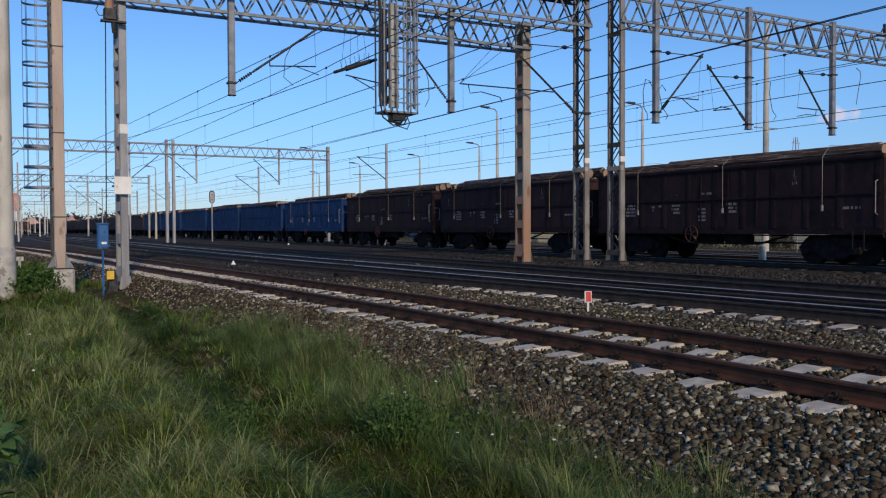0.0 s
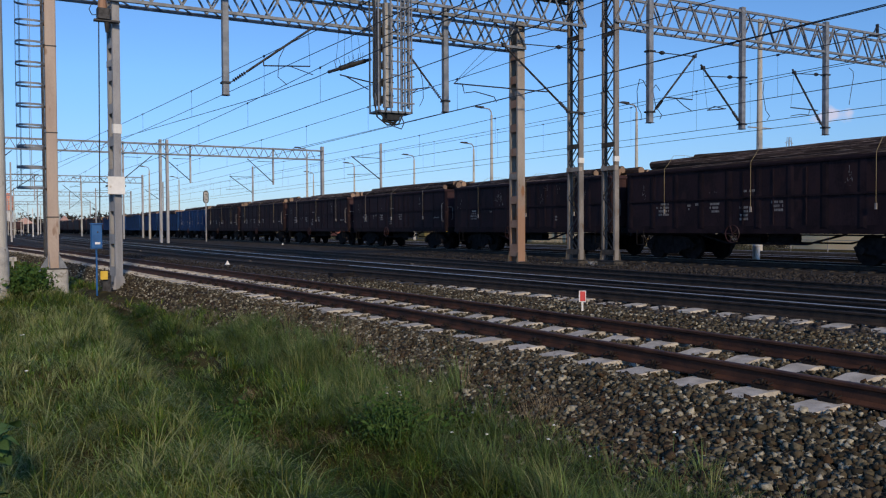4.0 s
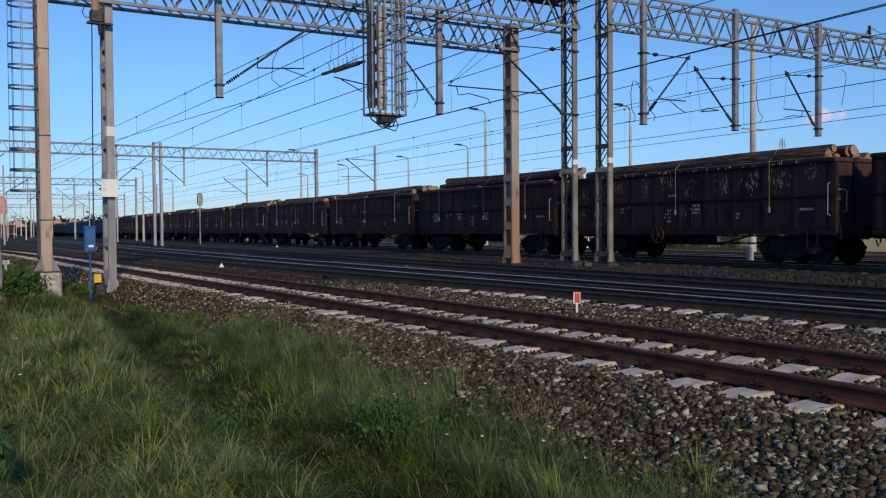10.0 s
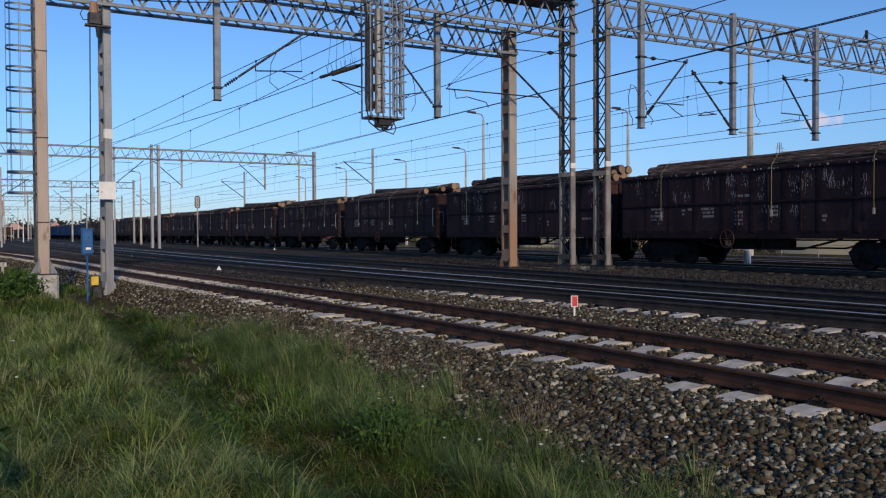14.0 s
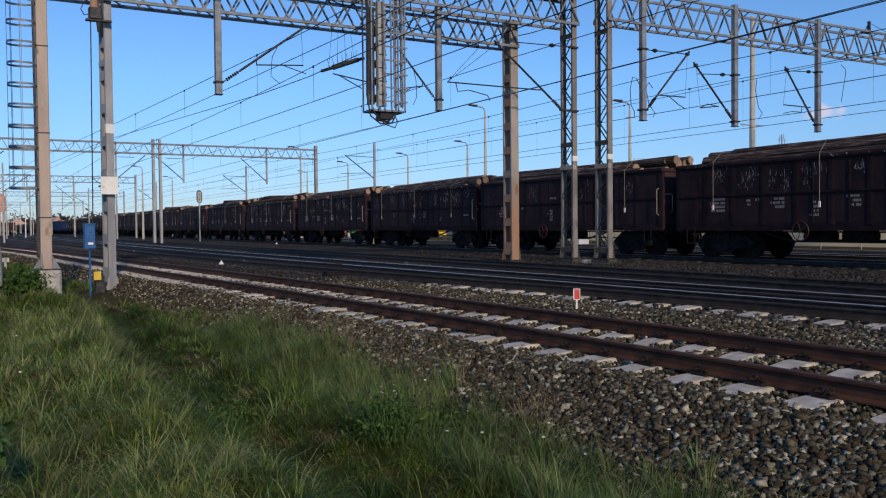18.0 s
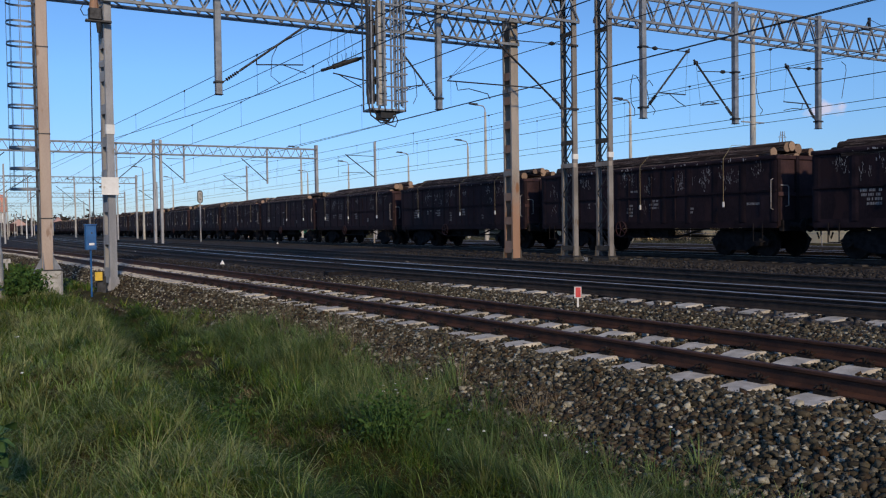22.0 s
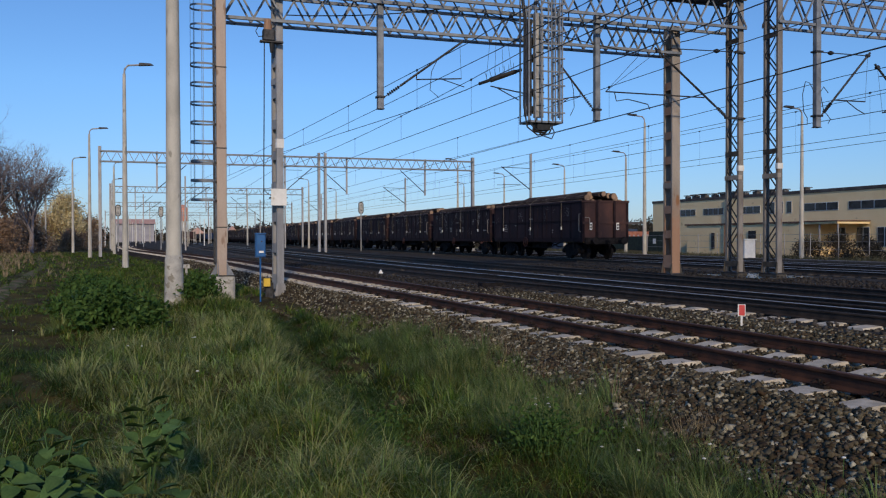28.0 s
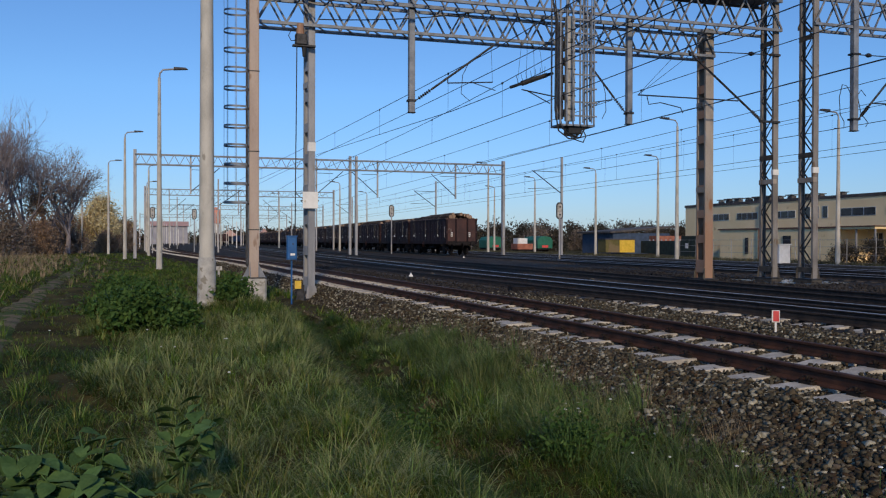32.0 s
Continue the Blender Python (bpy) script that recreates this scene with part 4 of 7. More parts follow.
part("lock", Shape().tube((0.02, -0.142, 1.75), (0.02, -0.16, 1.75), 0.022, n=8), "dark_steel", body)
ybox = thing("junction_box", "small yellow junction box low on the mast", "junction box", pose(3.27, 25.5, -0.2))
part("case", Shape().box(-0.085, 0.085, -0.08, 0.08, 0, 0.22, 0.02), "yellow", ybox)
part("lid", Shape().box(-0.095, 0.095, -0.095, -0.08, -0.01, 0.23), "yellow", ybox)
part("stem", Shape().box(-0.03, 0.2, 0.02, 0.05, -0.4, 0.1), "dark_steel", ybox)


# ---------------------------------------------------------------- overhead line
def hanger(x, y, ztop, zlow, toward, ztip, label="square grey hanger post of the overhead line"):
    t = thing("line_hanger", label, "hanger post", pose(x, y, 0), "overhead line hangers")
    part("post", Shape().box(-0.095, 0.095, -0.095, 0.095, zlow, ztop, 0.012), "truss", t)
    part("end_plate", Shape().box(-0.115, 0.115, -0.115, 0.115, zlow - 0.02, zlow), "dark_steel", t)
    part("clamp", Shape().box(-0.13, 0.13, -0.13, 0.13, zlow + 0.33, zlow + 0.39), "dark_steel", t)
    cantilever(t, 0, 0, zlow + 0.36, toward - x, ztip)


def cantilever(t, x, y, z, reach, ztip):
    s = 1 if reach > 0 else -1
    a, b = Vector((x + s * 0.12, y, z)), Vector((x + reach, y, ztip))
    ax = (b - a).normalized()
    part("strut", Shape().tube(a + ax * 0.65, b + ax * 0.12, 0.035, n=8), "dark_steel", t)
    ins = Shape().tube(a, a + ax * 0.68, 0.02, n=6)
    for k in range(6):
        c = a + ax * (0.16 + k * 0.08)
        ins.tube(c, c + ax * 0.03, 0.06, 0.045, n=10)
    part("insulator", ins, "dark_steel", t, "ribbed dark insulator")
    m = a.lerp(b, 0.42)
    e = Vector((b.x + s * 0.05, y, ztip - 1.12))
    st = Shape().tube(m, m - Vector((0, 0, 0.16)), 0.014, n=6)
    st.tube((m.x, y, m.z - 0.16), (e.x, y, e.z), 0.022, n=6)
    part("registration_tube", st, "dark_steel", t)
    part("steady_arm", Shape().tube((m.x + (e.x - m.x) * 0.55, y, m.z - 0.16 + (e.z - m.z + 0.16) * 0.55), (e.x + s * 0.1, y, ztip - 1.38), 0.014, n=6), "dark_steel", t)
    part("tie", Shape().tube((b.x, y, b.z), (e.x, y, e.z), 0.006, n=4), "wire", t)
    part("jumper", Shape().path([a.lerp(b, 0.7), a.lerp(b, 0.62) - Vector((0, 0, 0.25)), a.lerp(b, 0.6) - Vector((0, 0, 0.8)), a.lerp(b, 0.72) - Vector((0, 0, 1.25))], 0.012, n=5), "cable", t)


for hx, hy, zt_, zl_, tw, tip in ((6.8, 25.6, 8.75, 5.24, 9.44, 7.45), (14.4, 25.6, 8.75, 5.2, 13.05, 6.97)):
    hanger(hx, hy, zt_, zl_, tw, tip)


def bead(a, b, at):
    """A ribbed bead insulator on the line from a to b."""
    ax = (b - a).normalized()
    c = a.lerp(b, at)
    s = Shape()
    for k, rad in enumerate((0.035, 0.06, 0.075, 0.06, 0.035)):
        s.tube(c + ax * (k - 2.5) * 0.05, c + ax * ((k - 2.5) * 0.05 + 0.045), rad, n=10)
    return s


def rigging(t, y, strut, top_tie, tube, arm, loops):
    """Slanting strut with insulator foot, top tie with bead, registration tube, steady arm and cable loops."""
    p = lambda q: Vector((q[0], y, q[1]))
    a, b = p(strut[0]), p(strut[1])
    ax = (b - a).normalized()
    part("strut", Shape().tube(a + ax * 0.6, b + ax * 0.15, 0.038, n=8), "dark_steel", t)
    ins = Shape().tube(a - ax * 0.1, a + ax * 0.62, 0.025, n=6)
    for k in range(6):
        c = a + ax * (0.1 + k * 0.08)
        ins.tube(c, c + ax * 0.035, 0.066, 0.05, n=10)
    part("insulator", ins, "dark_steel", t, "ribbed dark insulator")
    part("knuckle", Shape().tube(b - Vector((0, 0.06, 0)), b + Vector((0, 0.06, 0)), 0.07, n=10), "dark_steel", t)
    if top_tie:
        c, d = p(top_tie[0]), p(top_tie[1])
        part("top_tie", Shape().tube(c, d, 0.018, n=6), "dark_steel", t)
        part("bead_insulator", bead(c, d, 0.3), "dark_steel", t)
    c, d = p(tube[0]), p(tube[1])
    part("registration_tube", Shape().tube(c, d, 0.024, n=6), "dark_steel", t)
    part("drop_wire", Shape().tube(b, d, 0.008, n=4), "wire", t)
    part("steady_arm", Shape().path([p(q) for q in arm], 0.017, n=6), "dark_steel", t)
    for q in loops:
        part("jumper", Shape().path([p(v) for v in q], 0.014, n=5), "cable", t)


for hx, zl_, strut, tie, tube, arm_, loops in (
        (21.71, 5.0, ((21.95, 5.46), (23.94, 7.6)), ((21.63, 7.58), (23.88, 7.6)), ((22.45, 5.97), (23.83, 5.98)), ((23.02, 5.95), (23.45, 5.7), (23.83, 5.54)),
         (((21.6, 6.2), (21.4, 6.5), (21.22, 6.54), (21.1, 6.1), (21.14, 5.52), (21.3, 5.3), (21.3, 5.08), (20.9, 5.05)), ((22.2, 6.2), (22.0, 6.4), (21.85, 6.2), (22.0, 5.6), (22.3, 5.3), (22.2, 5.15)))),
        (26.5, 5.02, ((26.38, 5.28), (24.38, 7.22)), ((26.4, 7.02), (24.47, 6.91)), ((25.6, 5.75), (24.62, 5.63)), ((25.5, 5.75), (25.0, 5.8), (24.62, 5.63)),
         (((27.75, 6.95), (27.69, 6.5), (27.86, 5.83), (28.09, 5.62), (27.93, 5.45)),)),
        (31.5, 5.04, ((31.28, 5.41), (29.53, 7.48)), ((31.45, 7.54), (29.6, 7.44)), ((31.02, 6.03), (29.34, 6.04)), ((30.49, 6.0), (30.45, 5.8), (29.9, 5.8), (29.34, 5.69)),
         (((33.04, 7.97), (33.3, 7.85), (33.35, 7.63), (33.17, 6.89), (33.06, 6.4)),))):
    t = thing("line_hanger", "square grey hanger post with slanting strut and cable loops", "hanger post", pose(0, 23.4, 0), "overhead line hangers")
    part("post", Shape().box(hx - 0.1, hx + 0.1, -0.1, 0.1, zl_, 9.75, 0.012), "truss", t)
    part("end_plate", Shape().box(hx - 0.12, hx + 0.12, -0.12, 0.12, zl_ - 0.02, zl_), "dark_steel", t)
    for zc_ in (strut[0][1] - 0.08, tie[0][1]):
        part("clamp", Shape().box(hx - 0.16, hx + 0.16, -0.13, 0.13, zc_ - 0.03, zc_ + 0.03), "dark_steel", t)
    rigging(t, 0.0, strut, tie, tube, arm_, loops)
arm = thing("line_cantilever", "slanting cantilever strut with long registration tube on the grey mast", "cantilever", pose(0, 24.6, 0), "overhead line hangers")
rigging(arm, 0.0, ((18.95, 5.36), (16.16, 7.48)), ((19.3, 7.66), (16.63, 7.59)), ((18.0, 6.01), (14.17, 6.01)), ((14.5, 6.0), (14.57, 5.72), (15.0, 5.8), (15.76, 5.67), (15.85, 5.5)), ())
for z_, x_ in ((5.36, 18.87), (7.66, 19.26)):
    part("mast_clamp", Shape().box(x_, 19.68, -0.03, 0.07, z_ - 0.035, z_ + 0.035), "dark_steel", arm)
part("stay", Shape().tube((14.17, 0, 6.01), (15.47, 0, 7.32), 0.008, n=4), "wire", arm)

tri = thing("section_insulator", "bristling dark section insulator hanging under the girder", "insulator", pose(11.6, 25.6, 0))
part("core", Shape().tube((-1.5, 0, 6.2), (0, 0, 6.75), 0.05, n=8).tube((-1.1, 0, 6.35), (-0.2, 0, 6.68), 0.085, 0.07, n=8), "cable", tri)
for k in range(7):
    part("spike", Shape().tube((-1.2 + k * 0.15, 0, 6.33 + k * 0.055), (-1.3 + k * 0.17, 0, 6.6 + k * 0.06), 0.008, n=4), "cable", tri)
part("arm", Shape().tube((-1.1, 0, 6.15), (0.3, 0, 5.95), 0.022, n=6).tube((-0.9, 0, 6.12), (-0.1, 0, 5.75), 0.018, n=6), "cable", tri)
for k in range(4):
    part("suspension", Shape().tube((-1.25 + k * 0.3, 0, 6.35 + k * 0.1), (-1.1 + k * 0.2, 0, 7.75), 0.006, n=4), "wire", tri)


def overhead_line(x0, zc, zm, sag=0.12, slope=0.0, rise=0.0):
    """Contact wire under a messenger wire on droppers; slope follows the curving lines to the next gantry, rise lifts the contact wire towards it."""
    t = thing("overhead_line", "thin dark catenary with messenger wire and droppers over the tracks", "overhead line", None, "overhead lines")
    xa = lambda y: x0 + slope * (min(max(y, 25), 130) - 25)
    lift = lambda y: zc + rise * max(0.0, min(1.0, (y - 29) / 24))
    supports, run = [-35, 25, 77, 130, 190, 250, 310, 370, 420], []
    for a, b in zip(supports, supports[1:]):
        pts = [Vector((xa(a + (b - a) * k / 12), a + (b - a) * k / 12, zm - sag * 4 * (k / 12) * (1 - k / 12))) for k in range(13)]
        run += pts if not run else pts[1:]
        for k in range(1, 12, 2):
            p = pts[k]
            if zc and -10 < p.y < 140:
                part("dropper", Shape().tube((p.x, p.y, lift(p.y)), p, 0.006, n=4), "wire", t)
                part("clamp", Shape().box(p.x - 0.02, p.x + 0.02, p.y - 0.05, p.y + 0.05, p.z - 0.05, p.z + 0.03), "wire", t)
    part("messenger_wire", Shape().path(run, 0.014, n=5), "wire", t)
    if zc:
        part("contact_wire", Shape().path([Vector((xa(y), y, lift(y))) for y in (-35, 25, 29, 41, 53, 77, 130, 420)], 0.014, n=5), "wire", t)


for x, zc, zm, sag, sl, rise in ((9.45, 5.88, 7.32, 0.1, -0.066, 0.6), (10.5, 0, 7.2, 0.06, -0.045, 0), (11.35, 5.8, 7.2, 0.42, -0.02, 0), (17.05, 5.88, 7.14, 0.06, 0.0, 0), (24.4, 5.66, 7.2, 0.3, 0.0, 0), (30.15, 5.74, 7.62, 0.06, 0.0, 0), (33.8, 5.9, 8.3, 0.2, 0.0, 0)):
    overhead_line(x, zc, zm, sag, sl, rise)
feed = thing("feeder_cables", "taut dark feeder wires strung between the gantries", "cable", None)
for a, b in (((24.3, -5.0, 8.0), (24.3, 70.0, 8.0)), ((10.0, 25.6, 8.6), (16.0, 25.6, 7.6)), ((19.7, 24.7, 8.9), (17.9, 26.1, 8.2)), ((3.9, 25.6, 7.9), (9.4, 25.5, 8.6))):
    a, b = Vector(a), Vector(b)
    part("cable", Shape().path([a.lerp(b, k / 8) - Vector((0, 0, 0.12 * 4 * k / 8 * (1 - k / 8))) for k in range(9)], 0.018, n=5), "cable", feed)

hook = thing("wire_bracket", "small dark bracket standing on the girder with a tensioned wire", "bracket", pose(35.55, 23.8, 9.65))
part("post", Shape().box(-0.05, 0.05, -0.05, 0.05, 0, 0.55), "dark_steel", hook)
part("brace", Shape().bar((0, 0, 0.5), (-0.35, 0, 0.0), 0.035), "dark_steel", hook)
part("sole", Shape().box(-0.5, 0.12, -0.06, 0.06, -0.02, 0.04), "dark_steel", hook)
part("wire", Shape().tube((0.03, 0, 0.48), (9.0, 0.5, -1.2), 0.012, n=5), "wire", hook)

# signal in its cage under the high girder
sig = thing("gantry_signal", "railway signal hanging in a grey steel service cage", "signal", pose(11.81, 24.6, 4.84))
part("floor", Shape().box(-0.6, 0.6, -0.4, 0.3, 0.0, 0.06), "truss", sig)
part("signal_back", Shape().box(-0.25, 0.05, -0.15, 0.05, 0.2, 3.5, 0.03), "concrete", sig, "tall weathered signal housing")
for k in range(7):
    part("seam", Shape().box(-0.255, 0.055, -0.158, -0.15, 0.55 + 0.42 * k, 0.585 + 0.42 * k), "dark_steel", sig)
part("side_box", Shape().box(-0.5, -0.34, -0.1, 0.12, 0.25, 3.3, 0.02), "dark_steel", sig)
for k in range(5):
    part("lamp_hood", Shape().tube((-0.11, 0.05, 0.5 + 0.55 * k), (-0.11, 0.35, 0.5 + 0.55 * k), 0.13, n=12), "dark_steel", sig)
for x in (-0.58, -0.36, -0.14, 0.1, 0.34, 0.58):
    part("upright", Shape().box(x - 0.022, x + 0.022, -0.40, -0.36, 0.0, 4.6), "truss", sig)
for x in (-0.58, 0.0, 0.58):
    part("upright", Shape().box(x - 0.022, x + 0.022, 0.26, 0.3, 0.0, 4.6), "truss", sig)
for z in np.arange(0.3, 4.6, 0.43):
    part("crossbar", Shape().box(-0.15, 0.66, -0.43, -0.4, z, z + 0.045), "truss", sig)
    part("crossbar", Shape().box(0.56, 0.6, -0.4, 0.3, z, z + 0.045), "truss", sig)
part("ladder", Shape().box(0.15, 0.18, -0.46, -0.43, 0.1, 4.9).box(0.45, 0.48, -0.46, -0.43, 0.1, 4.9), "truss", sig)
part("cable_loop", Shape().path([(-1.15, -0.3, 4.7), (-0.8, -0.3, 3.9), (-0.7, -0.3, 3.2), (-0.72, -0.3, 0.5), (-0.6, -0.3, -0.15), (-0.3, -0.4, -0.4), (0.1, -0.4, -0.35), (0.25, -0.4, -0.05)], 0.025), "cable", sig)
part("cable_loop", Shape().path([(-1.0, -0.25, 4.7), (-0.7, -0.25, 3.9), (-0.64, -0.3, 3.2), (-0.66, -0.35, 0.6), (-0.5, -0.4, -0.1), (-0.15, -0.45, -0.42), (0.2, -0.4, -0.5), (0.32, -0.35, -0.3), (0.2, -0.3, 0.0)], 0.018), "cable", sig)
part("thick_cable", Shape().path([(-0.3, -0.2, 0.05), (-0.35, -0.2, -0.25), (0.05, -0.2, -0.3), (0.3, -0.2, 0.0)], 0.045).box(-0.25, 0.2, -0.3, 0.0, -0.22, 0.0), "cable", sig)
part("hanger", Shape().box(-0.64, -0.56, -0.2, -0.12, 0.2, 3.6).box(0.54, 0.62, -0.2, -0.12, 0.2, 3.6), "truss", sig)


# ---------------------------------------------------------------- far gantries, lamps, signals
def far_gantry(y, x0, x1, mids, hangers, zt=8.6):
    t = thing("far_gantry", "distant grey lattice gantry spanning the tracks", "gantry", pose(0, y, 0), "far gantries")
    for x in (x0, x1, *mids):
        part("leg", Shape().box(x - (0.1 if x in mids else 0.12), x + (0.1 if x in mids else 0.12), -0.2, 0.2, -0.3, zt + 0.3), "mast", t)
    for zz in (zt - 0.95, zt - 0.1):
        for yy in (-0.3, 0.3):
            part("chord", Shape().box(x0, x1, yy - 0.05, yy + 0.05, zz - 0.05, zz + 0.05), "truss", t)
    web = Shape()
    for k in range(int((x1 - x0) / 0.9)):
        x = x0 + k * 0.9
        web.bar((x, -0.3, zt - 0.95), (x + 0.45, -0.3, zt - 0.1), 0.05).bar((x + 0.45, -0.3, zt - 0.1), (x + 0.9, -0.3, zt - 0.95), 0.05)
    part("lattice", web, "truss", t)
    for x, s in hangers:
        part("hanger", Shape().box(x - 0.07, x + 0.07, -0.07, 0.07, 5.2, zt), "mast", t)
        part("strut", Shape().tube((x, 0, 5.4), (x + s * 2.4, 0, 7.5), 0.04, n=6).tube((x, 0, 7.3), (x + s * 1.5, 0, 7.3), 0.025, n=6), "dark_steel", t)
    return t


far_gantry(76, -3.9, 29.3, (14.45, 15.02), ((0.6, 1), (11.4, 1), (17.0, -1), (24.5, -1)), 8.6)
far_gantry(132, -5.4, 22.5, (), ((-2, 1), (3.0, 1), (8.0, 1), (14.0, -1)), 8.9)
far_gantry(190, -7.5, 30.0, (12.0,), ((0, 1), (6, -1), (18, 1)), 8.9)
far_gantry(260, -12, 30.0, (10.0,), ((2, 1), (14, -1)), 8.9)
for k, (x, y, s) in enumerate(((31.7, 68.0, -1), (29.7, 100.0, -1), (16.5, 110.0, -1), (4.0, 105.0, 1), (-1.0, 150, 1), (20, 165, -1), (27, 140, -1), (8, 230, 1))):
    t = thing("catenary_mast", "slim grey catenary mast with a slanting strut", "mast", pose(x, y, -0.2), "far catenary masts")
    part("post", Shape().box(-0.085, 0.085, -0.085, 0.085, 0, 8.8), "mast", t)
    part("strut", Shape().tube((0, 0, 5.6), (s * 2.8, 0, 7.6), 0.045, n=6), "dark_steel", t)
    part("tube", Shape().tube((0, 0, 7.5), (s * 2.8, 0, 7.55), 0.03, n=6).tube((s * 1.0, 0, 6.1), (s * 3.2, 0, 6.0), 0.025, n=6), "dark_steel", t)


def street_lamp(x, y, top, arm, lean=1):
    t = thing("yard_lamp", "tall pale concrete lamp post with one curved arm", "lamp post", pose(x, y, -0.35), "yard lamps")
    part("pole", Shape().tube((0, 0, 0), (0, 0, top - 0.2), 0.16, 0.08, n=12), "pole", t)
    part("arm", Shape().path([(0, 0, top - 0.3), (0.03 * lean, 0, top + 0.05), (0.2 * lean, 0, top + 0.25), (arm * 0.6 * lean, 0, top + 0.33)], 0.05, n=8), "mast", t)
    hd = part("lamp_head", Shape().add([(arm * 0.5 * lean, -0.15, top + 0.27), (arm * lean, -0.1, top + 0.33), (arm * lean, 0.1, top + 0.33), (arm * 0.5 * lean, 0.15, top + 0.27), (arm * 0.5 * lean, -0.12, top + 0.42), (arm * 0.9 * lean, -0.08, top + 0.43), (arm * 0.9 * lean, 0.08, top + 0.43), (arm * 0.5 * lean, 0.12, top + 0.42)],
                                       [(0, 3, 2, 1), (4, 5, 6, 7), (0, 1, 5, 4), (1, 2, 6, 5), (2, 3, 7, 6), (3, 0, 4, 7)]), "dark_steel", t)


for x, y, top in ((-1.25, 48.6, 10.6), (-4.7, 76.0, 10.4), (-8.2, 104, 10.4), (-14.8, 140, 10.4), (-3.4, 92, 9.0), (-4.6, 118, 9.0)):
    street_lamp(x, y, top, 1.5)
for x, y, top in ((40.0, 44.4, 9.6), (35.3, 55.5, 10.4), (42.0, 69.2, 9.2), (41.8, 81.2, 9.0), (41.6, 97, 9.2), (43, 115, 9.2), (32.5, 88.9, 10.0), (21.0, 118, 9.5), (29.5, 140, 9.5), (16, 150, 9.5), (26, 185, 9.5)):
    street_lamp(x, y, top, 1.5, -1)
for x, y, z in ((21.7, 90.0, 4.7), (1.3, 110.0, 4.7), (-3.3, 100.0, 4.5), (27.8, 60.0, 3.8)):
    t = thing("far_signal", "distant signal with an oval pale dark-edged backboard on a thin post", "signal", pose(x, y, -0.2), "far signals")
    part("post", Shape().tube((0, 0, 0), (0, 0, z), 0.07, n=8), "mast", t)
    oval = lambda w, h, y0, y1: Shape().prism([(w * math.cos(q), z + (h - w) * (1 if math.sin(q) > 0 else -1) + w * math.sin(q)) for q in np.linspace(0.05, math.tau + 0.05, 24, endpoint=False)], y0, y1)
    part("border", oval(0.29, 0.66, -0.02, 0.03), "dark_steel", t, "dark rim")
    part("backboard", oval(0.2, 0.56, -0.05, 0.0), "concrete", t)
    for dz in (-0.3, 0.3):
        part("lamp_hood", Shape().tube((0, -0.14, z + dz), (0, -0.04, z + dz), 0.06, n=10), "dark_steel", t)


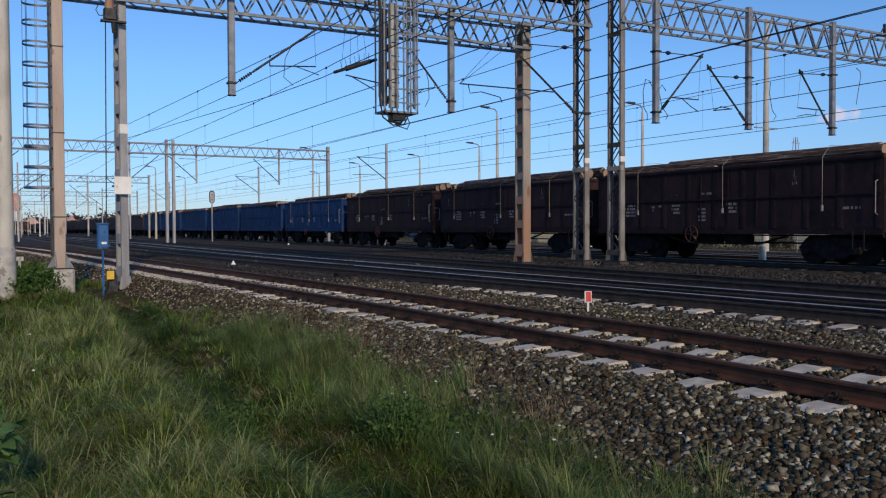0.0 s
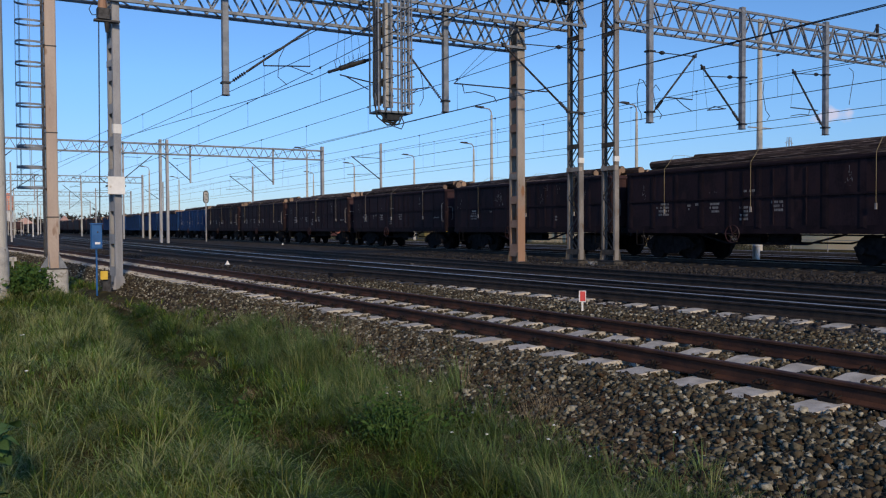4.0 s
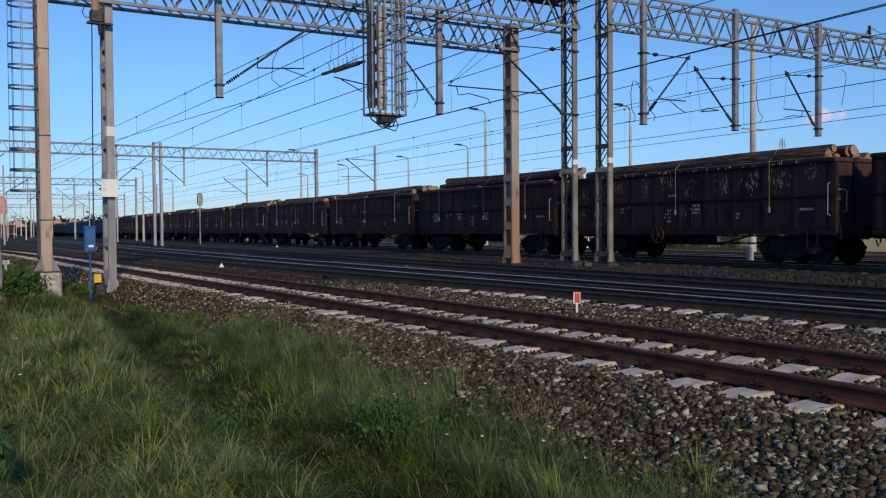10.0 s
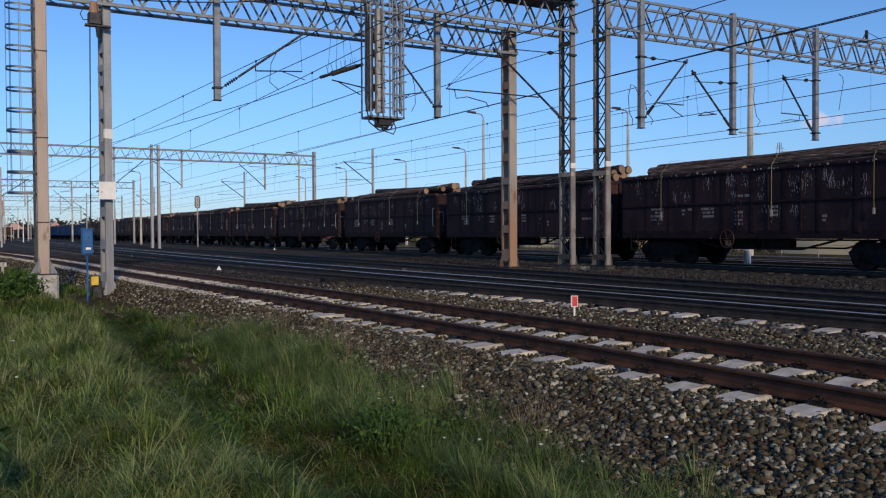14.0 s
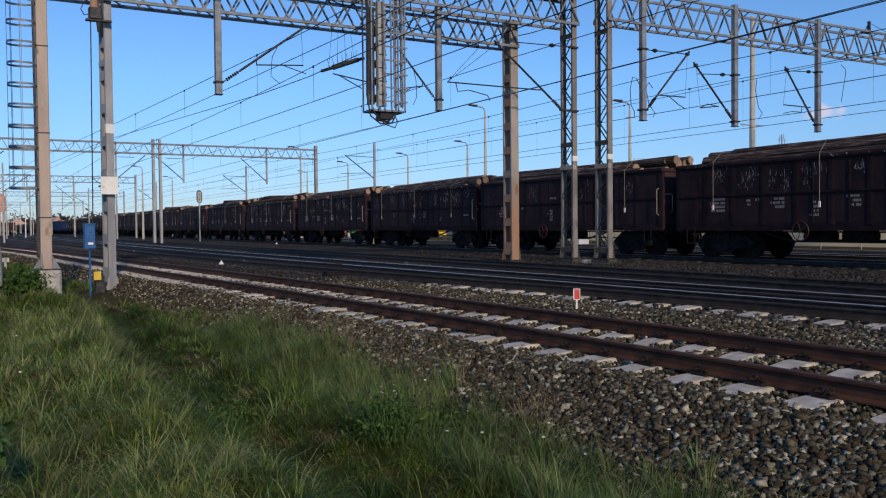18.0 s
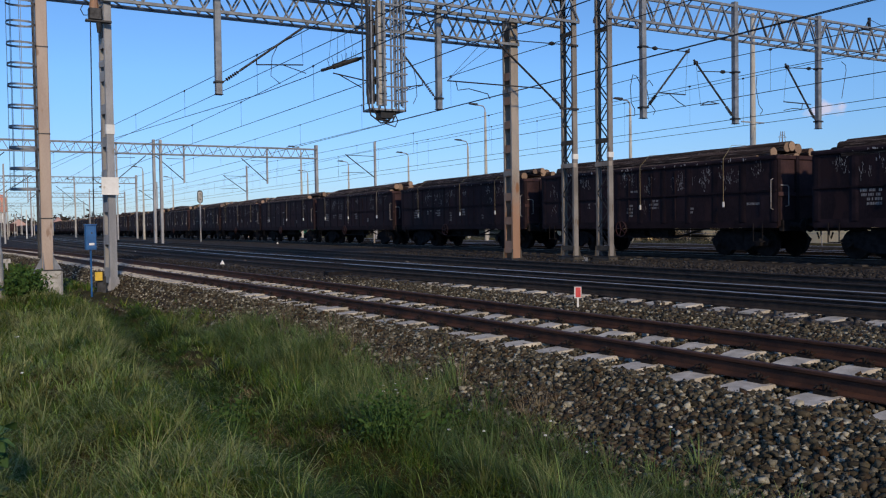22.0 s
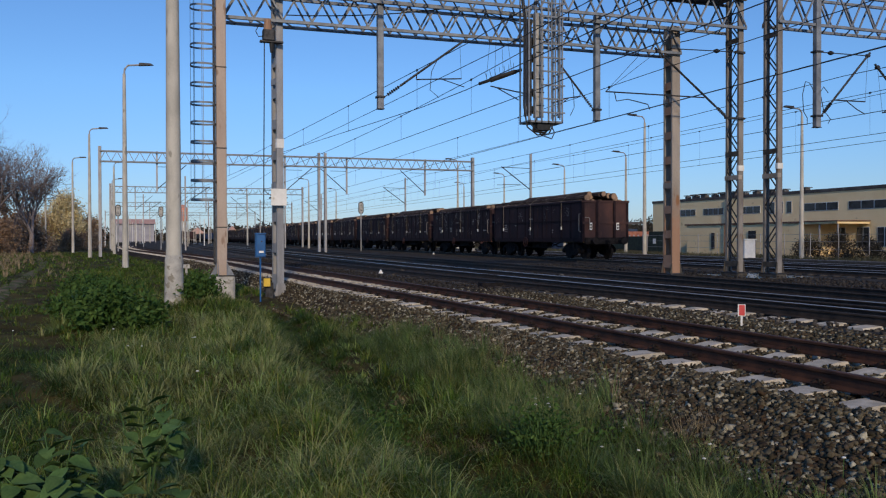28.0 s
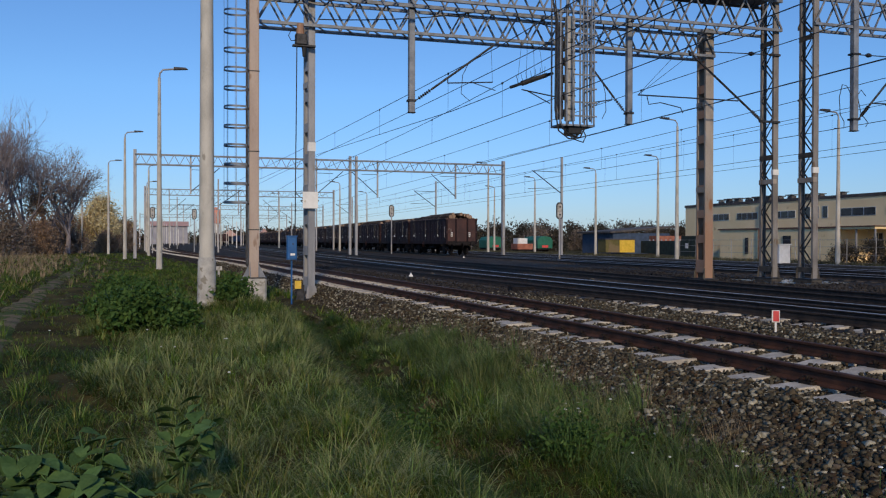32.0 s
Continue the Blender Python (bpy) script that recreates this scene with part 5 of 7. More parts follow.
# ---------------------------------------------------------------- the timber train
def wagon_meshes():
    """Shared meshes of one high-sided bogie wagon, x across, y along, front at +y, z from the rail."""
    g = {}
    hw, hl, zf, zr = 1.46, BODY / 2, 1.22, 3.19
    g["side"] = Shape().box(-0.02, 0.02, -hl, hl, zf, zr)
    g["floor"] = Shape().box(-hw, hw, -hl, hl, zf - 0.08, zf)
    g["end"] = Shape().box(-hw, hw, -0.02, 0.02, zf, zr)
    g["rim"] = Shape().prism([(-0.07, 0), (0.07, 0), (0.075, 0.06), (0.04, 0.13), (-0.04, 0.13), (-0.075, 0.06)], -hl - 0.03, hl + 0.03)
    g["end_rim"] = Shape().box(-hw - 0.05, hw + 0.05, -0.06, 0.06, 0, 0.12, 0.0)
    g["rib"] = Shape().add([(0, -0.15, zf - 0.1), (0, 0.15, zf - 0.1), (-0.02, -0.06, zf - 0.05), (-0.02, 0.06, zf - 0.05), (0, -0.15, zr), (0, 0.15, zr), (-0.018, -0.06, zr), (-0.018, 0.06, zr)],
                           [(0, 2, 3, 1), (2, 6, 7, 3), (0, 4, 6, 2), (1, 3, 7, 5), (4, 5, 7, 6), (0, 1, 5, 4)])
    g["mid_rail"] = Shape().box(-0.045, 0.0, -hl, hl, -0.03, 0.03)
    g["sill"] = Shape().box(-0.05, 0.05, -hl, hl, zf - 0.26, zf + 0.02)
    g["end_post"] = Shape().box(-0.07, 0.07, -0.1, 0.0, zf - 0.2, zr + 0.1)
    g["end_bar"] = Shape().box(-hw, hw, -0.07, 0.0, -0.06, 0.06)
    g["buffer_beam"] = Shape().box(-1.3, 1.3, -0.07, 0.07, 0.85, 1.2)
    g["buffer"] = Shape().tube((0, 0, 0), (0, -0.3, 0), 0.11, 0.09, n=12).tube((0, -0.3, 0), (0, -0.55, 0), 0.065, n=10).tube((0, -0.52, 0), (0, -0.57, 0), 0.23, 0.21, n=16)
    g["coupling"] = Shape().box(-0.05, 0.05, -0.5, 0, -0.06, 0.06).path([(0, -0.45, 0), (0, -0.5, -0.25), (0, -0.42, -0.4), (0, -0.35, -0.2)], 0.03)
    g["door_bar"] = Shape().box(-0.045, -0.02, -0.025, 0.025, zf + 0.05, zr - 0.15).box(-0.05, -0.02, -0.1, 0.1, 2.1, 2.17)
    g["handrail"] = Shape().path([(0, 0, 0), (-0.1, 0, 0.04), (-0.1, 0, 0.95), (0, 0, 1.0)], 0.016, n=6)
    g["end_handrail"] = Shape().path([(0, 0, 0), (0, -0.12, 0.03), (0, -0.12, 0.62), (-0.06, -0.12, 0.68), (-0.25, -0.02, 0.68)], 0.018, n=6)
    g["side_frame"] = Shape().prism([(-1.15, 0.36), (-0.55, 0.34), (-0.35, 0.2), (0.35, 0.2), (0.55, 0.34), (1.15, 0.36), (1.25, 0.55), (0.95, 0.78), (0.4, 0.86), (-0.4, 0.86), (-0.95, 0.78), (-1.25, 0.55)], -0.06, 0.06)
    g["axle_box"] = Shape().tube((0, 0, 0), (-0.17, 0, 0), 0.14, 0.12, n=12)
    wh = Shape().tube((-0.07, 0, 0), (0.07, 0, 0), 0.46, n=20)
    wh.tube((0.07, 0, 0), (0.1, 0, 0), 0.49, n=20).tube((-0.1, 0, 0), (-0.07, 0, 0), 0.12, n=12)
    g["wheel"] = wh
    g["bolster"] = Shape().box(-1.1, 1.1, -0.22, 0.22, 0.45, 0.95)
    hb = Shape()
    ring = [(0, 0.3 * math.cos(a), 0.3 * math.sin(a)) for a in np.linspace(0, math.tau, 17)]
    hb.path(ring, 0.018, n=5)
    for a in np.linspace(0, math.tau, 6)[:-1]:
        hb.tube((0, 0, 0), (0, 0.3 * math.cos(a), 0.3 * math.sin(a)), 0.013, n=5)
    g["brake_wheel"] = hb
    g["tank"] = Shape().tube((0, -0.5, 0), (0, 0.5, 0), 0.2, n=14)
    g["truss_bar"] = Shape().bar((0, -3.0, 0.95), (0, -1.6, 0.62), 0.06).bar((0, -1.6, 0.62), (0, 1.6, 0.62), 0.06).bar((0, 1.6, 0.62), (0, 3.0, 0.95), 0.06)
    g["pipe"] = Shape().tube((0, -hl + 0.2, 0.92), (0, hl - 0.2, 0.92), 0.03, n=6)
    g["step"] = Shape().box(-0.02, 0.12, -0.2, 0.2, 0.5, 0.53).box(-0.02, 0.0, -0.2, -0.17, 0.5, 1.1).box(-0.02, 0.0, 0.17, 0.2, 0.5, 1.1)
    return g


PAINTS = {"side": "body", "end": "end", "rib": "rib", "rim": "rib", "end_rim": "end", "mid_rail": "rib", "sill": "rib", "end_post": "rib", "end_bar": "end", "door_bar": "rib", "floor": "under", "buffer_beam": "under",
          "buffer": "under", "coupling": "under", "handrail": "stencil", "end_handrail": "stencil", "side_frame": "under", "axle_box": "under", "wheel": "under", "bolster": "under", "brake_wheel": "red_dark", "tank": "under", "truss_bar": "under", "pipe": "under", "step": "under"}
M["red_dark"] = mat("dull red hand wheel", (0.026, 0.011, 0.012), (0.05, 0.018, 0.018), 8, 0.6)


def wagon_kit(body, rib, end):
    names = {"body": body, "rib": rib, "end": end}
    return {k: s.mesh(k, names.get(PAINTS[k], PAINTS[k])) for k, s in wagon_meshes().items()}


KITS = {"brown": wagon_kit("brown_wagon", "wagon_rib", "wagon_end_lifted"), "last": wagon_kit("brown_wagon", "wagon_rib", "wagon_end"), "blue": wagon_kit("blue_wagon", "blue_wagon", "blue_wagon")}
RIBS = [-6.2, -4.95, -3.75, -2.5, -1.25, 0.0, 1.25, 2.5, 3.75, 4.95, 6.2]


def marks(seed, heavy):
    """Flaked paint: short upright slivers of bare primer on the side, and stencilled panels."""
    r = np.random.default_rng(seed)
    flakes, text = Shape(), Shape()
    def sliver(y, z, wid, hgt, x=-0.003):
        k = r.normal(0, 0.012)
        flakes.add([(x, y - wid, z), (x, y + wid * 0.6, z - 0.01), (x, y + wid + k, z + hgt), (x, y - wid * 0.4 + k, z + hgt * 0.9)], [(0, 3, 2, 1)])

    for a, b in zip(RIBS, RIBS[1:]):
        if r.random() > 0.25 + heavy:
            continue
        for _ in range(int(r.integers(1, 4) * (0.4 + heavy))):
            cy, cz = r.uniform(a + 0.2, b - 0.2), r.choice([2.85, 2.6, 2.35, 1.75], p=[0.4, 0.3, 0.15, 0.15])
            for _ in range(int(r.integers(8, 26) * (0.3 + heavy))):
                sliver(cy + r.normal(0, 0.13), cz + r.normal(0, 0.14), abs(r.normal(0, 0.0045)) + 0.0025, abs(r.normal(0.02, 0.085)) + 0.015)
    if heavy > 0.5:
        for _ in range(int(70 * heavy)):
            y = r.uniform(-6.1, 6.1)
            if noise.noise((y * 0.6, heavy * 9, 3.0)) > -0.1:
                sliver(y, 3.19 + r.uniform(0, 0.04), abs(r.normal(0, 0.02)) + 0.006, abs(r.normal(0.02, 0.03)) + 0.01, -0.062)
    blocks = ((4.45, 2.0, 0.75, 4), (3.1, 1.92, 0.22, 2), (2.75, 1.95, 0.4, 1), (1.95, 1.95, 0.6, 3), (0.6, 1.8, 0.4, 4), (0.45, 2.35, 0.75, 1), (-0.75, 1.95, 0.5, 3), (-5.3, 1.72, 0.7, 1), (-2.6, 1.62, 0.35, 2))
    for yc, zc, wd, rows in blocks:
        if r.random() < 0.8:
            for i in range(rows):
                y, left = yc - wd / 2, wd * r.uniform(0.6, 1)
                while left > 0.04:
                    w = r.uniform(0.022, 0.045)
                    if r.random() < 0.85:
                        text.add([(-0.004, y, zc - i * 0.13), (-0.004, y + w, zc - i * 0.13), (-0.004, y + w, zc - i * 0.13 + 0.08), (-0.004, y, zc - i * 0.13 + 0.08)], [(0, 3, 2, 1)])
                    y += w + 0.016
                    left -= w + 0.016
    return flakes.mesh("flaked_paint", "peel"), text.mesh("stencil_marking", "stencil")


MARKS = [marks(s, h) for s, h in ((1, 0.1), (2, 0.6), (3, 1.0), (4, 0.3), (5, 0.8), (6, 1.0))]


def build_wagon(k):
    """One wagon with its parts at the origin."""
    near = -4 <= k
    kind = "blue" if -9 <= k <= -4 else "last" if k == 16 else "brown"
    kit = KITS[kind]
    w = thing("timber_wagon", "weathered %s high-sided bogie wagon loaded with pine logs" % ("dark blue" if kind == "blue" else "dark red-brown"), "railway wagon", None, "wagons of the timber train")
    put = lambda n, at, parent=w, label="": part(n, kit[n], None, parent, label, at)
    hl = BODY / 2
    put("floor", pose(0, 0, 0))
    for s in (-1, 1):
        turn = 0 if s < 0 else 180
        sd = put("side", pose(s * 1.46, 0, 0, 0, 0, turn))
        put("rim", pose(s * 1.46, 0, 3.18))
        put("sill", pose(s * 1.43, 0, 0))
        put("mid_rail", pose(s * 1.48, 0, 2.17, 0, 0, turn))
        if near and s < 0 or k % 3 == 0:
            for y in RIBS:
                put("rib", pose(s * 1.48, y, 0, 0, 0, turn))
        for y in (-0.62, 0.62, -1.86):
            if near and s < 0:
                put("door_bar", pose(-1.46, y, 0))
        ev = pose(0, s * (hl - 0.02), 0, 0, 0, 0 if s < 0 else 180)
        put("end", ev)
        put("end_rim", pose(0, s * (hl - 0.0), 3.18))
        put("buffer_beam", pose(0, s * (hl + 0.02), 0))
        if near:
            for x in (-0.55, 0.55):
                put("end_post", ev @ pose(x, 0, 0))
            for x in (-1.4, 1.4):
                put("end_post", ev @ pose(x, 0.04, 0))
            put("end_bar", ev @ pose(0, -0.01, 2.05))
            for x in (-0.88, 0.88):
                put("buffer", ev @ pose(x, -0.05, 1.04))
            put("coupling", ev @ pose(0, -0.05, 1.0))
            put("end_handrail", ev @ pose(-1.05 if s < 0 else 1.05, -0.02, 1.65))
            put("step", pose(-1.5, s * 5.6, 0))
        bg = thing("bogie", "", "")
        bg.parent = w
        bg.matrix_basis = pose(0, s * 4.45, 0)
        for x in (-1.02, 1.02):
            put("side_frame", pose(x, 0, 0, 0, 0, 90), bg)
        put("bolster", pose(0, 0, 0), bg)
        for y in (-0.9, 0.9):
            for x in (-0.7525, 0.7525):
                put("wheel", pose(x, y, 0.46, 0, 0, 180 if x > 0 else 0), bg)
            if near:
                put("axle_box", pose(-1.05, y, 0.47), bg)
    if near:
        put("handrail", pose(-1.5, -6.2, 1.55), label="bent grab rail")
        put("brake_wheel", pose(-1.56, 1.0, 0.95))
        put("tank", pose(-0.9, -0.6, 0.8))
        put("tank", pose(-0.7, 0.9, 0.78))
    put("truss_bar", pose(-1.1, 0, 0))
    put("truss_bar", pose(1.1, 0, 0))
    put("pipe", pose(-1.2, 0, 0))
    if near:
        fl, tx = MARKS[FLAKED.get(k, 0)]
        tagged(part("flaked_paint", fl, None, w, "pale flakes of bare primer", pose(-1.481, 0, 0)), kind="stuff")
        tagged(part("stencil_marking", tx, None, w, "rows of faded stencilled lettering", pose(-1.483, 0, 0)), kind="stuff")
    return w


def log_meshes(n=5):
    out = []
    for i in range(n):
        r = np.random.default_rng(40 + i)
        bark, rings, sides = Shape(), 7, 10
        vs = []
        for j in range(rings):
            y = -0.5 + j / (rings - 1)
            cx, cz = 0.12 * math.sin(3 * y + i), 0.08 * math.sin(4 * y + 2 * i)
            for s in range(sides):
                a = s * math.tau / sides
                rad = (1.0 - 0.12 * y) * (1 + r.normal(0, 0.045))
                vs.append((cx + rad * math.cos(a), y, cz + rad * math.sin(a)))
        fs = [(j * sides + s, (j + 1) * sides + s, (j + 1) * sides + (s + 1) % sides, j * sides + (s + 1) % sides) for j in range(rings - 1) for s in range(sides)]
        bark.add(vs, fs)
        ends = Shape()
        for j in (0, rings - 1):
            ring = vs[j * sides:(j + 1) * sides]
            cx, cz = sum(v[0] for v in ring) / sides, sum(v[2] for v in ring) / sides
            d = -0.0015 if j == 0 else 0.0015
            pr = [(cx + (v[0] - cx) * 0.93, v[1] + d, cz + (v[2] - cz) * 0.93) for v in ring]
            o = len(ends.v)
            ends.v += pr
            ends.f.append(tuple(range(o, o + sides)) if j == 0 else tuple(range(o + sides - 1, o - 1, -1)))
            bark.f.append(tuple(range(sides)) if j == 0 else tuple(range(rings * sides - 1, (rings - 1) * sides - 1, -1)))
        whole = Shape().add(bark.v, bark.f).add(ends.v, ends.f)
        me = whole.mesh("log", "bark")
        me.materials.append(M["cut"])
        for q in list(me.polygons)[len(bark.f):]:
            q.material_index = 1
        out.append(me)
    return out


LOGS = log_meshes()


# height of each load above the rim, at its front and at its rear
HEAP = {0: (0.48, 0.56), 1: (0.46, 0.38), 2: (0.62, 0.5), 3: (0.38, 0.54), 4: (0.52, 0.52), 5: (0.48, 0.78), 6: (0.46, 0.46), 7: (0.44, 0.76), 8: (0.4, 0.74), 9: (0.6, 0.46), 10: (0.54, 0.46), 11: (0.44, 0.54), 12: (0.38, 0.64), 13: (0.48, 0.52), 14: (0.46, 0.56), 15: (0.42, 0.4), 16: (0.42, 0.58)}
FLAKED = {0: 0, 1: 3, 2: 0, 3: 1, 4: 3, 5: 0, 6: 4, 7: 1, 8: 5, 9: 2, 10: 4, 11: 3, 12: 1, 13: 1, 14: 4, 15: 5, 16: 3}


def build_load(k):
    """Long logs lying the length of the wagon and heaped above the rim, tied down with straps."""
    r = np.random.default_rng(200 + k)
    t = thing("log_load", "rough-barked pine logs with pale sawn ends heaped in the wagon", "logs", None, "log loads")
    near = -4 <= k
    front, rear = HEAP.get(k, (r.uniform(0.25, 0.5), r.uniform(0.3, 0.55)))

    def lay(x, rad, ln, y, z_rear, z_front):
        butt = 1 if r.random() < 0.7 else -1
        tilt = math.degrees(math.atan2(z_front - z_rear, 11.6))
        m = pose(x, y, z_rear + (z_front - z_rear) * (y + 6.1) / 12.2, tilt, r.uniform(0, 360) if near else 0.0, r.normal(0, 0.6) + (0 if butt > 0 else 180))
        if butt < 0:
            m = pose(x, y, z_rear + (z_front - z_rear) * (y + 6.1) / 12.2, -tilt, 0, 0) @ pose(0, 0, 0, 0, 0, 180 + r.normal(0, 0.6))
        part("log", LOGS[int(r.integers(5))], None, t, at=m @ Matrix.Diagonal((rad, ln, rad, 1)))

    # bedded level with the rim
    n = 8 if near else 4
    for i in range(n):
        rad = r.uniform(0.13, 0.18) if near else 0.3
        pieces = 2 if r.random() < 0.25 else 1
        for q in range(pieces):
            ln = r.uniform(10.6, 12.0) if pieces == 1 else r.uniform(5.2, 5.9)
            y = r.uniform(-1, 1) * (6.05 - ln / 2) if pieces == 1 else (-3.1, 3.1)[q]
            lay(-1.24 + 2.48 * i / (n - 1), rad, ln, y, 3.23 + r.normal(0, 0.03), 3.23 + r.normal(0, 0.03))
    # heaped above it, crowned towards the middle
    n = 5 if near else 3
    for i in range(n):
        x = -0.95 + 1.9 * i / (n - 1) + r.normal(0, 0.05)
        rad, low = r.uniform(0.15, 0.2), 1 - 0.28 * (x / 0.95) ** 2 - r.uniform(0, 0.1)
        ln = r.uniform(10.2, 11.9)
        lay(x, rad, ln, r.uniform(-1, 1) * (6.1 - ln / 2), 3.31 + max(rear * low - rad, 0.0), 3.31 + max(front * low - rad, 0.0))
    for x, h0, h1 in ((-0.45, rear - 0.02, front), (0.05, rear + 0.03, front + 0.02), (0.5, rear - 0.03, front - 0.03)):
        if near and rear > 0.42:
            rad, ln = r.uniform(0.14, 0.19), r.uniform(8.5, 11.2)
            lay(x + r.normal(0, 0.05), rad, ln, -5.95 + ln / 2 + r.uniform(0, 0.5), 3.31 + h0 - rad, 3.31 + h1 - rad + 0.02)
    if near:
        mat_ = "strap_yellow" if k % 4 in (1, 2) else "strap"
        for y in ((-4.2, -0.6, 3.9) if k % 2 else (-4.0, 0.2, 4.5)):
            y += r.normal(0, 0.15)
            top = 3.31 + rear + (front - rear) * (y + 6.1) / 12.2 + 0.02
            s = Shape().path([(-1.565, y, 1.85), (-1.565, y, 3.33), (-0.75, y + 0.35, top - 0.03), (0.0, y + 0.55, top + 0.02), (0.75, y + 0.5, top - 0.03), (1.56, y + 0.2, 3.31)], 0.0075, n=6)
            part("strap", s, mat_, t, "taut pale load strap")
            part("ratchet", Shape().box(-1.585, -1.545, y - 0.03, y + 0.03, 1.68, 1.86), "white" if k > 10 else "stencil", t, "strap ratchet")
    return t


TRAIN = []
SHIFT = {11: 0.18, 12: 0.5, 13: 0.35, 15: -0.25, 8: -0.3, 9: -0.45, 10: -0.35, 16: -0.05, 7: -0.15, 5: 0.15}
for k in range(-38, 17):
    TRAIN.append((k, build_wagon(k), build_load(k)))
last = TRAIN[-1][1]
for x in (-0.98, 0.72):
    tl = part("tail_board", Shape().box(-0.08, 0.08, -0.03, 0.0, -0.2, 0.2, 0.02), "white", last, "white tail board with dark figures", pose(x, -BODY / 2 - 0.11, 1.85))
    part("mark", Shape().box(-0.045, 0.045, -0.036, -0.03, 0.03, 0.13).box(-0.045, 0.045, -0.036, -0.03, -0.14, -0.03), "dark_steel", tl)


# empty wagons standing far down the yard
for line, y0 in ((c2, 236), (c3, 262)):
    for q in range(4):
        y = y0 + q * PITCH
        pw = thing("standing_wagon", "dark high-sided wagon standing empty far down the yard", "railway wagon", pose(line(y), y, 0.0), "standing wagons")
        for sd in (-1, 1):
            part("side", KITS["brown"]["side"], None, pw, at=pose(sd * 1.46, 0, 0))
            part("end", KITS["brown"]["end"], None, pw, at=pose(0, sd * (BODY / 2 - 0.02), 0))
            part("sill", KITS["brown"]["sill"], None, pw, at=pose(sd * 1.43, 0, 0))
            for y1 in (-5.35, -3.55, 3.55, 5.35):
                part("wheel", KITS["brown"]["wheel"], None, pw, at=pose(sd * 0.7525, y1, 0.46, 0, 0, 90 - sd * 90 + 180))
        part("floor", KITS["brown"]["floor"], None, pw)


def along(t):
    """Place of the front corner of wagon 0 along its line at t seconds."""
    return 14.17 + 9.771 * t - 0.00069 * t ** 2 - 0.00025 * t ** 3 - 0.0000115 * t ** 4


def motions():
    """The train rolls away along its straight line, slowing a little."""
    for k, wagon, load in TRAIN:
        rows = []
        for t in (0, 2, 4, 6, 8, 10, 12, 14, 16, 18, 20, 22, 24, 26, 28, 30, 32):
            y = along(t) - k * PITCH + SHIFT.get(k, 0.0) - BODY / 2
            rows.append((t, pose(c5(0), y, 0.0)))
        walk(wagon, rows)
        walk(load, rows)


# ---------------------------------------------------------------- depot side
def window(parent, wall_x, y0, y1, z0, z1, bays):
    f = part("window", Shape().box(wall_x - 0.02, wall_x + 0.05, y0, y1, z0, z1), "framew", parent, "row of dark panes in pale frames")
    st = (y1 - y0) / bays
    for k in range(bays):
        part("pane", Shape().box(wall_x - 0.04, wall_x - 0.021, y0 + k * st + 0.05, y0 + (k + 1) * st - 0.05, z0 + 0.04, z1 - 0.04), "glass", f)


depot = thing("depot_building", "long cream-rendered depot with flat dark roof and strip windows", "building", pose(0, 0, 0))
part("wall", Shape().box(50, 66, 5, 77, -0.6, 4.75), "facade", depot)
part("roof", Shape().box(49.94, 66.3, 4.7, 77.1, 4.75, 5.0), "roofing", depot, "dark roof edge")
for y0, y1, n in ((72.9, 69.6, 4), (68.4, 65.4, 4), (63.2, 60.4, 3), (55.2, 51.6, 3), (50.6, 47.0, 3), (46, 42, 3), (40, 36, 3)):
    window(depot, 50, y1, y0, 3.3, 3.95, n)
for y in (58.9, 57.9, 56.9):
    window(depot, 50, y - 0.3, y + 0.3, 3.2, 4.2, 1)
part("downpipe", Shape().tube((49.9, 64.9, 2.5), (49.9, 64.9, 4.7), 0.07, n=8), "brownroof", depot)
for y, w, hh in ((75.6, 0.9, 0.75), (72.6, 0.6, 0.5), (71.3, 1.0, 0.55), (69.9, 1.1, 0.55), (68.3, 0.9, 0.5), (66.9, 1.2, 0.55), (65.4, 1.0, 0.55), (63.9, 0.6, 0.45), (62.4, 0.9, 0.5), (60.6, 1.1, 0.45), (58.8, 0.5, 0.4), (56.4, 0.7, 0.4), (47.0, 0.5, 0.6), (44.6, 0.5, 0.65)):
    v = part("roof_vent", Shape().box(51.0, 51.5, y - w * 0.36, y + w * 0.36, 5.0, 5.0 + hh * 0.6, 0.05), "roofing", depot)
    part("cowl", Shape().box(50.9, 51.6, y - w / 2, y + w / 2, 5.0 + hh * 0.68, 5.0 + hh * 0.84), "roofing", v)
    for e in (-1, 1):
        part("cowl_leg", Shape().box(51.2, 51.25, y + e * w * 0.3 - 0.03, y + e * w * 0.3 + 0.03, 5.0 + hh * 0.6, 5.0 + hh * 0.68), "roofing", v)
annex = thing("depot_annex", "low cream annex with brown sloping roof before the depot", "building", pose(0, 0, 0))
part("wall", Shape().box(47, 49.99, 52.4, 66.8, -0.6, 2.3), "facade", annex)
part("roof", Shape().add([(46.9, 52.3, 2.3), (46.9, 67.0, 2.3), (49.98, 67.0, 2.34), (49.98, 52.3, 2.34), (46.9, 52.3, 2.42), (46.9, 67.0, 2.42), (49.98, 67.0, 2.46), (49.98, 52.3, 2.46)],
                         [(0, 1, 2, 3), (7, 6, 5, 4), (0, 4, 5, 1), (1, 5, 6, 2), (2, 6, 7, 3), (3, 7, 4, 0)]), "brownroof", annex, "brown sheet roof")
part("door", Shape().box(46.93, 47.01, 57.3, 58.2, -0.3, 1.75), "dark_steel", annex)
part("door", Shape().box(46.93, 47.01, 62.7, 63.1, 0.2, 1.6), "dark_steel", annex)
